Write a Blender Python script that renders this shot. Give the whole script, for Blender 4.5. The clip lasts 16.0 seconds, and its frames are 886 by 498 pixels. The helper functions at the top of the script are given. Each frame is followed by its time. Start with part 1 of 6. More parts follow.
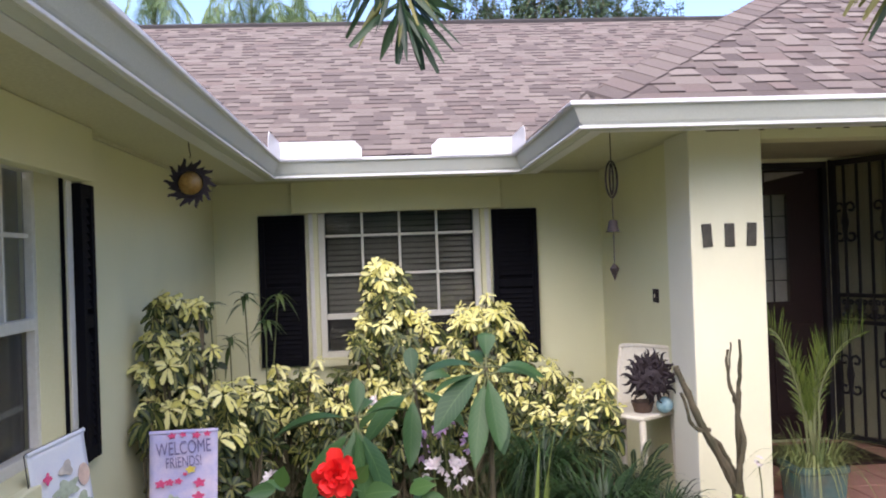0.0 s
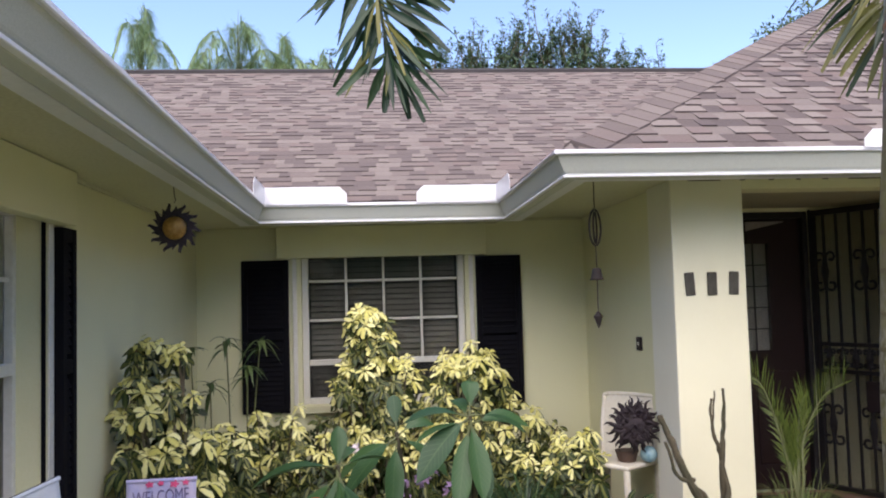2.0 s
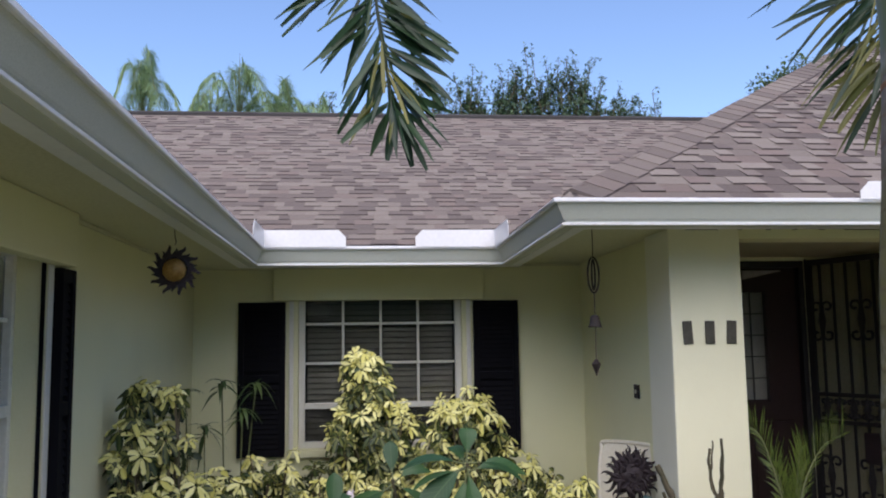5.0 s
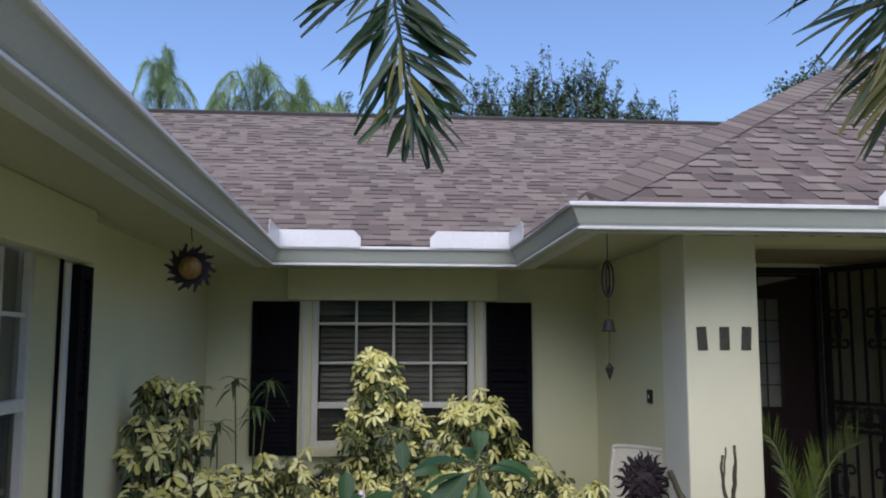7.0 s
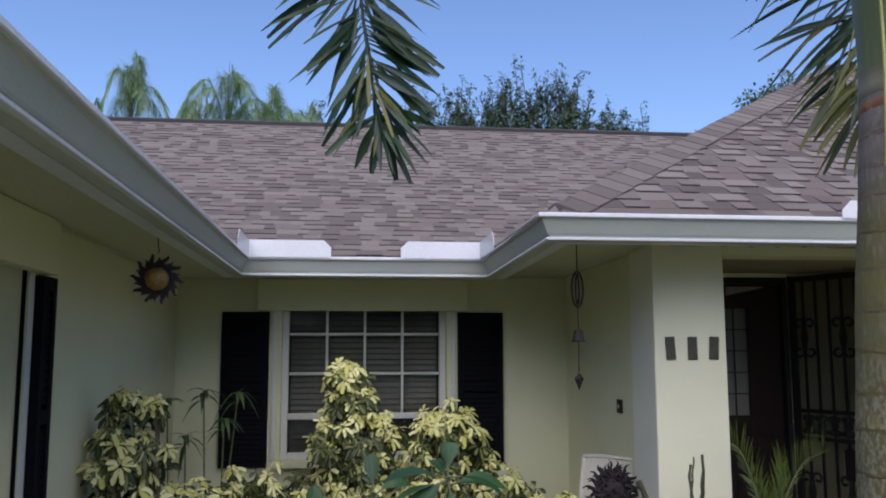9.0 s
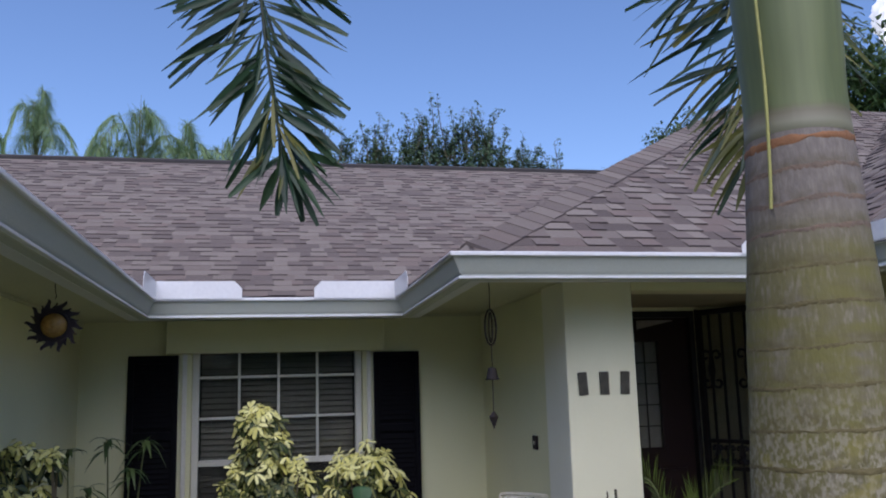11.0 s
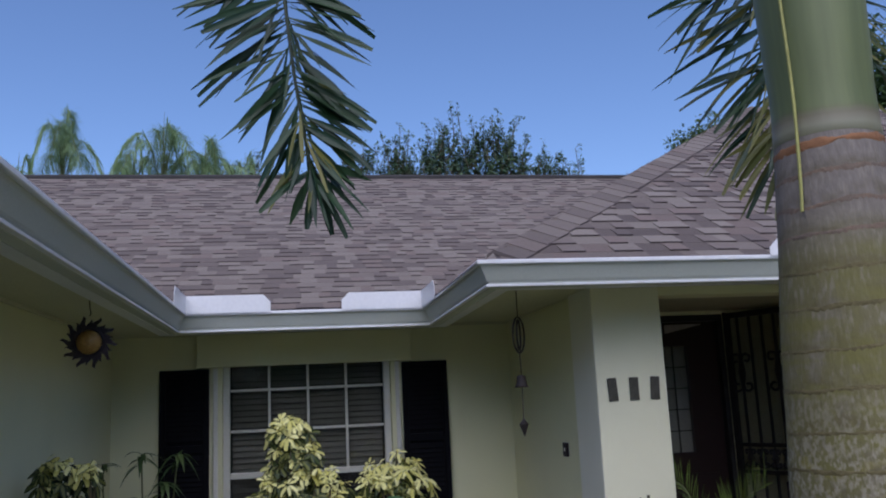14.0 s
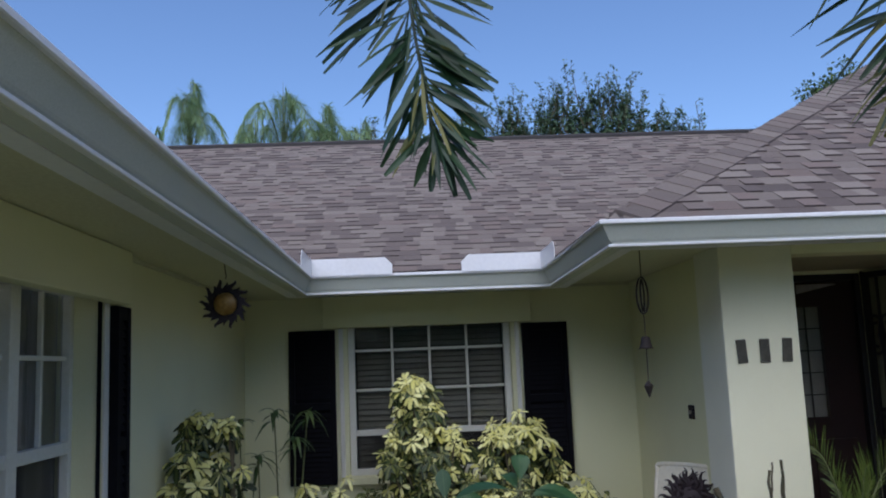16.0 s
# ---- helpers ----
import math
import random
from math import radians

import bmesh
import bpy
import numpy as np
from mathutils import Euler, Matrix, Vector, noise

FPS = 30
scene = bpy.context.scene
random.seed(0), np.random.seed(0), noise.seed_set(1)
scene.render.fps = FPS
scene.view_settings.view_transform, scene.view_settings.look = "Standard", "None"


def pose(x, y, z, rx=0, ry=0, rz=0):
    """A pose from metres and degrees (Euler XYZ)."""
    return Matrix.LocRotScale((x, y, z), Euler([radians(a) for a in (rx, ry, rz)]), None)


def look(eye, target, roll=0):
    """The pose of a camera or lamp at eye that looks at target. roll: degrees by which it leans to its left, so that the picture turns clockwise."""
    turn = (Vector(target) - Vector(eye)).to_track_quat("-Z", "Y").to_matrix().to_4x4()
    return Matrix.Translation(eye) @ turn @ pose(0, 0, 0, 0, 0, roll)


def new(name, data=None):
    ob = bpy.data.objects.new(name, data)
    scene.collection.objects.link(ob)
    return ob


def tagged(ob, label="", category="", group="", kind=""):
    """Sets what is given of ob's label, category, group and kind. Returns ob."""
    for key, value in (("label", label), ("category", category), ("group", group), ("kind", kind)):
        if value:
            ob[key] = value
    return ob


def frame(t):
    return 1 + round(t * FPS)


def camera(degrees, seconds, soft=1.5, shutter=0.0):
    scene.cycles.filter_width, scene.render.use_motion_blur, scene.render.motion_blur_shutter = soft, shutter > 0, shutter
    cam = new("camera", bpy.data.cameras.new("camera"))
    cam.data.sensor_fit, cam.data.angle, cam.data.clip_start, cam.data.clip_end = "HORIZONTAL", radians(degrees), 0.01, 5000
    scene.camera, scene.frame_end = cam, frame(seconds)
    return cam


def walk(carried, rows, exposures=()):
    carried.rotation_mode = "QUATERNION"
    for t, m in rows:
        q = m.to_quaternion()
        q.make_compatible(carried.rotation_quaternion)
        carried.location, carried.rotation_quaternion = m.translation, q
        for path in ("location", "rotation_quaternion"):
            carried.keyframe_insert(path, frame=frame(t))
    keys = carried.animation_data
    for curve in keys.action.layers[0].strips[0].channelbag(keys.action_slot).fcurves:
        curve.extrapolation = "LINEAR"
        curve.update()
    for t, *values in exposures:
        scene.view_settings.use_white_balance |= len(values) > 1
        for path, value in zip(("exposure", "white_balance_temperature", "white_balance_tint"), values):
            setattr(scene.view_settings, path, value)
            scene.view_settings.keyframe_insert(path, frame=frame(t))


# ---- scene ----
cam = camera(55.5, 16.0, soft=2.0)
# seconds, eye, target, roll
PATH = [
    (0, (0.04, 0.107, 1.656), (0.178, 2.103, 1.671), -2.0),
    (0.5, (0.036, 0.102, 1.655), (0.181, 2.096, 1.701), -2.0),
    (1, (0.046, 0.109, 1.659), (0.201, 2.102, 1.734), -1.8),
    (1.5, (0.035, 0.108, 1.661), (0.21, 2.098, 1.765), -1.7),
    (2, (0.035, 0.104, 1.664), (0.215, 2.092, 1.785), -1.6),
    (2.5, (0.03, 0.105, 1.665), (0.222, 2.09, 1.804), -1.3),
    (3, (0.03, 0.101, 1.671), (0.221, 2.086, 1.824), -1.0),
    (3.5, (0.033, 0.095, 1.677), (0.227, 2.078, 1.854), -0.9),
    (4, (0.027, 0.094, 1.68), (0.221, 2.075, 1.879), -1.0),
    (6.5, (0.014, 0.084, 1.68), (0.186, 2.064, 1.908), -0.1),
    (7, (0.013, 0.086, 1.684), (0.171, 2.067, 1.907), 0.1),
    (7.5, (0.01, 0.081, 1.678), (0.157, 2.063, 1.898), 0.2),
    (8, (0.013, 0.094, 1.684), (0.163, 2.076, 1.899), 0.2),
    (8.5, (0.024, 0.086, 1.683), (0.201, 2.065, 1.913), 0.3),
    (9, (0.033, 0.085, 1.694), (0.253, 2.058, 1.938), -0.1),
    (9.5, (0.042, 0.093, 1.692), (0.311, 2.058, 1.954), -0.7),
    (10, (0.062, 0.097, 1.701), (0.385, 2.051, 1.979), -1.1),
    (12.5, (0.081, 0.082, 1.72), (0.534, 1.993, 2.095), -1.9),
    (13, (0.072, 0.077, 1.719), (0.512, 1.993, 2.086), -2.0),
    (13.5, (0.063, 0.08, 1.717), (0.471, 2.005, 2.072), -2.2),
    (14, (0.052, 0.076, 1.717), (0.406, 2.014, 2.064), -2.7),
    (14.5, (0.041, 0.081, 1.716), (0.311, 2.035, 2.042), -2.7),
    (15, (0.034, 0.089, 1.717), (0.232, 2.056, 2.022), -2.7),
    (15.5, (0.027, 0.082, 1.718), (0.152, 2.058, 2.001), -2.5),
    (16, (0.018, 0.081, 1.714), (0.101, 2.061, 1.984), -2.3),
]
EXPOSURES = [(0, 1.35, 6760, 25), (1, 1.25, 6960, 25), (2, 1.05, 6880, 23), (4, 0.74, 6720, 19), (7, 0.32, 6310, 19), (10, 0.20, 6110, 21), (12.5, -0.05, 5920, 22), (13.6, -0.11, 5900, 21), (14.1, -0.09, 5900, 21), (14.6, 0.05, 5920, 19), (16, 0.05, 5920, 16)]
walk(cam, [(t, look(eye, target, roll)) for t, eye, target, roll in PATH], EXPOSURES)

# ---- world, sun ----
SUN_ELEVATION, SUN_AZIMUTH = radians(51), radians(185)   # azimuth from +y towards +x
world = bpy.data.worlds.new("world")
scene.world = world
world.use_nodes = True
wn, wl = world.node_tree.nodes, world.node_tree.links
sky = wn.new("ShaderNodeTexSky")
sky.sky_type = "NISHITA"
sky.sun_disc = False
sky.sun_elevation, sky.sun_rotation = SUN_ELEVATION, SUN_AZIMUTH
sky.air_density, sky.dust_density, sky.ozone_density = 1.0, 0.15, 5.0
wn["Background"].inputs["Strength"].default_value = 0.15
wl.new(sky.outputs["Color"], wn["Background"].inputs["Color"])
sun = new("sun", bpy.data.lights.new("sun", "SUN"))
sun.data.energy, sun.data.angle, sun.data.color = 3.3, radians(78), (1.0, 0.955, 0.86)
sun_dir = Vector((math.sin(SUN_AZIMUTH) * math.cos(SUN_ELEVATION), math.cos(SUN_AZIMUTH) * math.cos(SUN_ELEVATION), math.sin(SUN_ELEVATION)))
sun.matrix_world = look(sun_dir * 50, (0, 0, 0))


# ---- materials ----
def material(name, color, rough=0.8, vary=0.12, grain=90.0, patch=2.5, bump=0.15, metal=0.0, other=None, spec=0.4, stretch=(1, 1, 1), dirt=0.0):
    """Base colour with grain and larger patches, fine relief, and some dirt."""
    m = bpy.data.materials.new(name)
    m.use_nodes = True
    n, l = m.node_tree.nodes, m.node_tree.links
    b = n["Principled BSDF"]
    b.inputs["Roughness"].default_value, b.inputs["Metallic"].default_value = rough, metal
    b.inputs["Specular IOR Level"].default_value = spec
    tc, mp = n.new("ShaderNodeTexCoord"), n.new("ShaderNodeMapping")
    mp.inputs["Scale"].default_value = stretch
    l.new(tc.outputs["Object"], mp.inputs["Vector"])
    fine, wide = n.new("ShaderNodeTexNoise"), n.new("ShaderNodeTexNoise")
    fine.inputs["Scale"].default_value, fine.inputs["Detail"].default_value = grain, 4
    wide.inputs["Scale"].default_value, wide.inputs["Detail"].default_value = patch, 5
    for t in (fine, wide):
        l.new(mp.outputs["Vector"], t.inputs["Vector"])
    ramp = n.new("ShaderNodeValToRGB")
    second = other or tuple(c * (1 - vary) for c in color)
    ramp.color_ramp.elements[0].color, ramp.color_ramp.elements[1].color = (*second, 1), (*color, 1)
    ramp.color_ramp.elements[0].position, ramp.color_ramp.elements[1].position = 0.3, 0.65
    l.new(wide.outputs["Fac"], ramp.inputs["Fac"])
    mix = n.new("ShaderNodeMix")
    mix.data_type, mix.blend_type = "RGBA", "OVERLAY"
    mix.inputs["Factor"].default_value = 0.25 + dirt
    l.new(ramp.outputs["Color"], mix.inputs[6])
    l.new(fine.outputs["Fac"], mix.inputs[7])
    l.new(mix.outputs[2], b.inputs["Base Color"])
    if bump:
        bp = n.new("ShaderNodeBump")
        bp.inputs["Strength"].default_value, bp.inputs["Distance"].default_value = bump, 0.01
        l.new(fine.outputs["Fac"], bp.inputs["Height"])
        l.new(bp.outputs["Normal"], b.inputs["Normal"])
    return m


def shingle_material(name, by_object, spread=1.0, gain=1.0):
    """Weathered mauve-grey asphalt shingle, each tab in a tone of its own."""
    m = material(name, (0.22, 0.18, 0.175), 0.95, 0.1, 260, 1.2, 0.35, spec=0.15)
    n, l = m.node_tree.nodes, m.node_tree.links
    if by_object:
        src = n.new("ShaderNodeObjectInfo").outputs["Random"]
    else:
        src = n.new("ShaderNodeNewGeometry").outputs["Random Per Island"]
    ramp = n.new("ShaderNodeValToRGB")
    ramp.color_ramp.interpolation = "CONSTANT"
    tones = [(0.0, (0.128, 0.106, 0.103)), (0.20, (0.206, 0.178, 0.166)), (0.42, (0.176, 0.148, 0.140)), (0.56, (0.236, 0.206, 0.190)), (0.74, (0.112, 0.094, 0.093)), (0.86, (0.184, 0.146, 0.138))]
    e = ramp.color_ramp.elements
    while len(e) < len(tones):
        e.new(0.5)
    for k, (p, c) in enumerate(tones):
        e[k].position, e[k].color = p, (*[gain * g * (v + (b - v) * spread) for v, b, g in zip((0.170, 0.144, 0.135), c, (0.94, 0.925, 0.89))], 1)
    l.new(src, ramp.inputs["Fac"])
    grit = n.new("ShaderNodeTexNoise")
    grit.inputs["Scale"].default_value = 420
    l.new(n["Texture Coordinate"].outputs["Object"], grit.inputs["Vector"])
    mix = n.new("ShaderNodeMix")
    mix.data_type, mix.blend_type = "RGBA", "OVERLAY"
    mix.inputs["Factor"].default_value = 0.35
    l.new(ramp.outputs["Color"], mix.inputs[6])
    l.new(grit.outputs["Fac"], mix.inputs[7])
    l.new(mix.outputs[2], n["Principled BSDF"].inputs["Base Color"])
    return m


def leaf_material(name, color, second, edge=None, rough=0.45, translucent=0.25, start=0.35, veins=0.0):
    """Leaf with a midrib, per-leaf tone and, where given, a differently coloured margin (u runs across the blade, v along)."""
    m = bpy.data.materials.new(name)
    m.use_nodes = True
    n, l = m.node_tree.nodes, m.node_tree.links
    b = n["Principled BSDF"]
    b.inputs["Roughness"].default_value = rough
    b.inputs["Specular IOR Level"].default_value = 0.35
    rnd = n.new("ShaderNodeNewGeometry")
    tone = n.new("ShaderNodeMix")
    tone.data_type = "RGBA"
    tone.inputs[6].default_value, tone.inputs[7].default_value = (*color, 1), (*second, 1)
    info, both, wrap = n.new("ShaderNodeObjectInfo"), n.new("ShaderNodeMath"), n.new("ShaderNodeMath")
    both.operation, wrap.operation = "ADD", "FRACT"
    l.new(rnd.outputs["Random Per Island"], both.inputs[0])
    l.new(info.outputs["Random"], both.inputs[1])
    l.new(both.outputs[0], wrap.inputs[0])
    l.new(wrap.outputs[0], tone.inputs["Factor"])
    out = tone.outputs[2]
    uv, sep = n.new("ShaderNodeUVMap"), n.new("ShaderNodeSeparateXYZ")
    uv.uv_map = "blade"
    l.new(uv.outputs["UV"], sep.inputs["Vector"])
    noise_t = n.new("ShaderNodeTexNoise")
    noise_t.inputs["Scale"].default_value = 34
    tc = n.new("ShaderNodeTexCoord")
    l.new(tc.outputs["Object"], noise_t.inputs["Vector"])
    off = n.new("ShaderNodeMath")
    off.operation = "ABSOLUTE"
    l.new(sep.outputs["X"], off.inputs[0])
    if edge:
        add = n.new("ShaderNodeMath")
        add.operation = "MULTIPLY_ADD"
        add.inputs[1].default_value = 0.9
        l.new(noise_t.outputs["Fac"], add.inputs[0])
        l.new(off.outputs[0], add.inputs[2])
        step = n.new("ShaderNodeMapRange")
        step.inputs["From Min"].default_value, step.inputs["From Max"].default_value = start + 0.45, start + 0.6
        l.new(add.outputs[0], step.inputs["Value"])
        var = n.new("ShaderNodeMix")
        var.data_type = "RGBA"
        var.inputs[7].default_value = (*edge, 1)
        l.new(step.outputs["Result"], var.inputs["Factor"])
        l.new(out, var.inputs[6])
        out = var.outputs[2]
    rib = n.new("ShaderNodeMapRange")
    rib.inputs["From Min"].default_value, rib.inputs["From Max"].default_value = 0.03, 0.09
    rib.inputs["To Min"].default_value, rib.inputs["To Max"].default_value = 0.35, 0.0
    l.new(off.outputs[0], rib.inputs["Value"])
    vein = n.new("ShaderNodeMix")
    vein.data_type = "RGBA"
    vein.inputs[7].default_value = (min(1, color[0] * 1.8 + 0.05), min(1, color[1] * 1.6 + 0.05), color[2] * 1.5 + 0.02, 1)
    l.new(rib.outputs["Result"], vein.inputs["Factor"])
    l.new(out, vein.inputs[6])
    l.new(vein.outputs[2], b.inputs["Base Color"])
    if veins:
        # side veins running up from the midrib
        lean, wave, fade_v = n.new("ShaderNodeMath"), n.new("ShaderNodeMath"), n.new("ShaderNodeMapRange")
        lean.operation, wave.operation = "MULTIPLY_ADD", "SINE"
        lean.inputs[1].default_value = -0.22
        l.new(off.outputs[0], lean.inputs[0])
        l.new(sep.outputs["Y"], lean.inputs[2])
        turn = n.new("ShaderNodeMath")
        turn.operation = "MULTIPLY"
        turn.inputs[1].default_value = 75.0
        l.new(lean.outputs[0], turn.inputs[0])
        l.new(turn.outputs[0], wave.inputs[0])
        fade_v.inputs["From Min"].default_value, fade_v.inputs["From Max"].default_value, fade_v.inputs["To Max"].default_value = 0.72, 1.0, veins
        l.new(wave.outputs[0], fade_v.inputs["Value"])
        side_vein = n.new("ShaderNodeMix")
        side_vein.data_type = "RGBA"
        side_vein.inputs[7].default_value = vein.inputs[7].default_value
        l.new(fade_v.outputs["Result"], side_vein.inputs["Factor"])
        l.new(vein.outputs[2], side_vein.inputs[6])
        l.new(side_vein.outputs[2], b.inputs["Base Color"])
    tr, ms = n.new("ShaderNodeBsdfTranslucent"), n.new("ShaderNodeMixShader")
    l.new(vein.outputs[2], tr.inputs["Color"])
    ms.inputs["Fac"].default_value = translucent
    l.new(b.outputs["BSDF"], ms.inputs[1])
    l.new(tr.outputs["BSDF"], ms.inputs[2])
    l.new(ms.outputs["Shader"], n["Material Output"].inputs["Surface"])
    bp = n.new("ShaderNodeBump")
    bp.inputs["Strength"].default_value, bp.inputs["Distance"].default_value = 0.2, 0.004
    l.new(noise_t.outputs["Fac"], bp.inputs["Height"])
    l.new(bp.outputs["Normal"], b.inputs["Normal"])
    return m


def glass_material(name, tint=(0.9, 0.95, 0.95), rough=0.02):
    m = bpy.data.materials.new(name)
    m.use_nodes = True
    b = m.node_tree.nodes["Principled BSDF"]
    b.inputs["Base Color"].default_value = (*tint, 1)
    b.inputs["Roughness"].default_value = rough
    b.inputs["Transmission Weight"].default_value = 1.0
    b.inputs["IOR"].default_value = 1.45
    return m


RING_HEIGHTS = (2.172, 2.112, 2.046, 1.988, 1.918, 1.845, 1.765, 1.69, 1.61, 1.54, 1.46, 1.36, 1.24)   # leaf scars of the near palm


def trunk_material(name):
    """Palm trunk: grey-mauve near the crownshaft, olive with moss lower down, pale flaking bark towards the base."""
    m = material(name, (0.195, 0.17, 0.152), 0.9, 0.35, 110, 5, 0.3, other=(0.135, 0.115, 0.102), stretch=(1, 1, 0.35))
    n, l = m.node_tree.nodes, m.node_tree.links
    tc = n["Texture Coordinate"]
    out = n["Principled BSDF"].inputs["Base Color"].links[0].from_socket
    sepz = n.new("ShaderNodeSeparateXYZ")
    l.new(tc.outputs["Object"], sepz.inputs["Vector"])

    def height_fade(z0, z1):
        r = n.new("ShaderNodeMapRange")
        r.inputs["From Min"].default_value, r.inputs["From Max"].default_value = z0, z1
        l.new(sepz.outputs["Z"], r.inputs["Value"])
        return r.outputs["Result"]

    def blotch(scale, lo, hi, most):
        mp, tx, r = n.new("ShaderNodeMapping"), n.new("ShaderNodeTexNoise"), n.new("ShaderNodeMapRange")
        mp.inputs["Scale"].default_value = scale
        tx.inputs["Scale"].default_value, tx.inputs["Detail"].default_value = 1.0, 6
        r.inputs["From Min"].default_value, r.inputs["From Max"].default_value, r.inputs["To Max"].default_value = lo, hi, most
        l.new(tc.outputs["Object"], mp.inputs["Vector"])
        l.new(mp.outputs["Vector"], tx.inputs["Vector"])
        l.new(tx.outputs["Fac"], r.inputs["Value"])
        return r.outputs["Result"]

    def lay(below, fac, color, fade=None):
        if fade is not None:
            mul = n.new("ShaderNodeMath")
            mul.operation = "MULTIPLY"
            l.new(fac, mul.inputs[0])
            l.new(fade, mul.inputs[1])
            fac = mul.outputs[0]
        mix = n.new("ShaderNodeMix")
        mix.data_type = "RGBA"
        mix.inputs[7].default_value = (*color, 1)
        l.new(below, mix.inputs[6])
        l.new(fac, mix.inputs["Factor"])
        return mix.outputs[2]

    # every internode is darkest just above its scar and palest near the next one
    tilt, wobble, band = n.new("ShaderNodeMath"), n.new("ShaderNodeMath"), n.new("ShaderNodeValToRGB")
    drift = n.new("ShaderNodeTexNoise")
    drift.inputs["Scale"].default_value, drift.inputs["Detail"].default_value = 14, 4
    tilt.operation = wobble.operation = "MULTIPLY_ADD"
    tilt.inputs[1].default_value, wobble.inputs[1].default_value = -0.064, 0.05
    l.new(sepz.outputs["X"], tilt.inputs[0])
    l.new(sepz.outputs["Z"], tilt.inputs[2])
    l.new(tc.outputs["Object"], drift.inputs["Vector"])
    l.new(drift.outputs["Fac"], wobble.inputs[0])
    l.new(tilt.outputs[0], wobble.inputs[2])
    span = n.new("ShaderNodeMapRange")
    span.inputs["From Min"].default_value, span.inputs["From Max"].default_value = 1.2, 2.2
    l.new(wobble.outputs[0], span.inputs["Value"])
    l.new(span.outputs["Result"], band.inputs["Fac"])
    e, stops = band.color_ramp.elements, []
    for z0, z1 in zip(RING_HEIGHTS[1:], RING_HEIGHTS):
        stops += [(z0 - 0.008, 0.1), (z0 + 0.010, 0.62), (z0 + (z1 - z0) * 0.5, 0.0)]
    stops = sorted(stops)[-30:]
    while len(e) < len(stops):
        e.new(0.5)
    for k, (z, v) in enumerate(stops):
        e[k].position, e[k].color = max(0.0, z + 0.025 - 1.2), (v, v, v, 1)
    dark = band.outputs["Color"]
    pale = n.new("ShaderNodeMath")
    pale.operation = "SUBTRACT"
    pale.inputs[0].default_value = 1.0
    l.new(dark, pale.inputs[1])
    out = lay(out, blotch((9, 9, 4), 0.28, 0.50, 0.9), (0.130, 0.118, 0.045), height_fade(2.04, 1.92))
    out = lay(out, blotch((120, 120, 34), 0.50, 0.66, 0.42), (0.27, 0.24, 0.20), pale.outputs[0])
    out = lay(out, blotch((26, 26, 40), 0.34, 0.60, 0.9), (0.085, 0.070, 0.028), dark)
    out = lay(out, blotch((7, 7, 30), 0.46, 0.62, 0.75), (0.135, 0.125, 0.036), height_fade(2.02, 1.9))
    out = lay(out, blotch((110, 110, 75), 0.46, 0.60, 0.75), (0.29, 0.265, 0.20), height_fade(1.72, 1.55))
    out = lay(out, blotch((40, 40, 30), 0.56, 0.66, 0.5), (0.08, 0.07, 0.04), height_fade(1.75, 1.55))
    out = lay(out, blotch((14, 14, 26), 0.54, 0.64, 0.6), (0.22, 0.19, 0.055), height_fade(1.70, 1.50))
    l.new(out, n["Principled BSDF"].inputs["Base Color"])
    return m


# whiter copies of the cream stucco: sun and skylight on the pier, painted in
STUCCO_LIT = material("sunlit_stucco", (0.74, 0.725, 0.54), 0.9, 0.08, 340, 1.4, 0.12, spec=0.2)
STUCCO_SKYLIT = material("skylit_stucco", (0.80, 0.79, 0.67), 0.9, 0.08, 340, 1.4, 0.12, spec=0.2)
STUCCO = material("cream_stucco", (0.745, 0.735, 0.49), 0.9, 0.07, 340, 1.1, 0.12, spec=0.2)
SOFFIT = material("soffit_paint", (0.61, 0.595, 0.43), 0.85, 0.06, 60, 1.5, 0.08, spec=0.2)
WHITE = material("white_metal", (0.74, 0.74, 0.76), 0.35, 0.06, 40, 2.0, 0.03)
GUTTER = material("gutter_enamel", (0.52, 0.54, 0.485), 0.45, 0.05, 220, 1.2, 0.02, spec=0.4)
FRAME = material("window_frame_white", (0.72, 0.71, 0.645), 0.4, 0.05, 50, 3, 0.03)
SHUTTER = material("black_shutter", (0.005, 0.005, 0.008), 0.75, 0.2, 50, 4, 0.08, spec=0.12)
IRON = material("wrought_iron", (0.014, 0.013, 0.015), 0.5, 0.3, 120, 9, 0.15)
RED_DOOR = material("dark_red_door", (0.016, 0.003, 0.0045), 0.55, 0.2, 60, 4, 0.06)
# near-black colour that stands in for the darkness of unlit rooms
DARK = material("unlit_room_dark", (0.03, 0.028, 0.028), 0.9, 0.2, 20, 2, 0)
# dark colour for painted shadow lines and gaps under the eaves
GAP = material("shadow_gap", (0.17, 0.155, 0.105), 0.9, 0.3, 60, 8, 0.1)
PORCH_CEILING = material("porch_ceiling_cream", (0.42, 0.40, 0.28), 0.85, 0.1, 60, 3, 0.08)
BLIND = material("blind_slat", (0.12, 0.113, 0.10), 0.6, 0.15, 30, 3, 0.02)
CURTAIN = material("grey_curtain", (0.30, 0.28, 0.27), 0.9, 0.2, 30, 4, 0.05, stretch=(1, 6, 0.3))
SHINGLE_PIECE = shingle_material("shingle_tab", True, 0.62)
SHINGLE = shingle_material("shingle_field", False, 0.62)
SHINGLE_WIDE_PIECE = shingle_material("wide_shingle_tab", True, 0.85, 1.02)
SHINGLE_FLAT_PIECE = shingle_material("flat_shingle_tab", True, 0.85, 0.90)
SHINGLE_WIDE = shingle_material("wide_shingle_field", False, 0.85, 1.02)
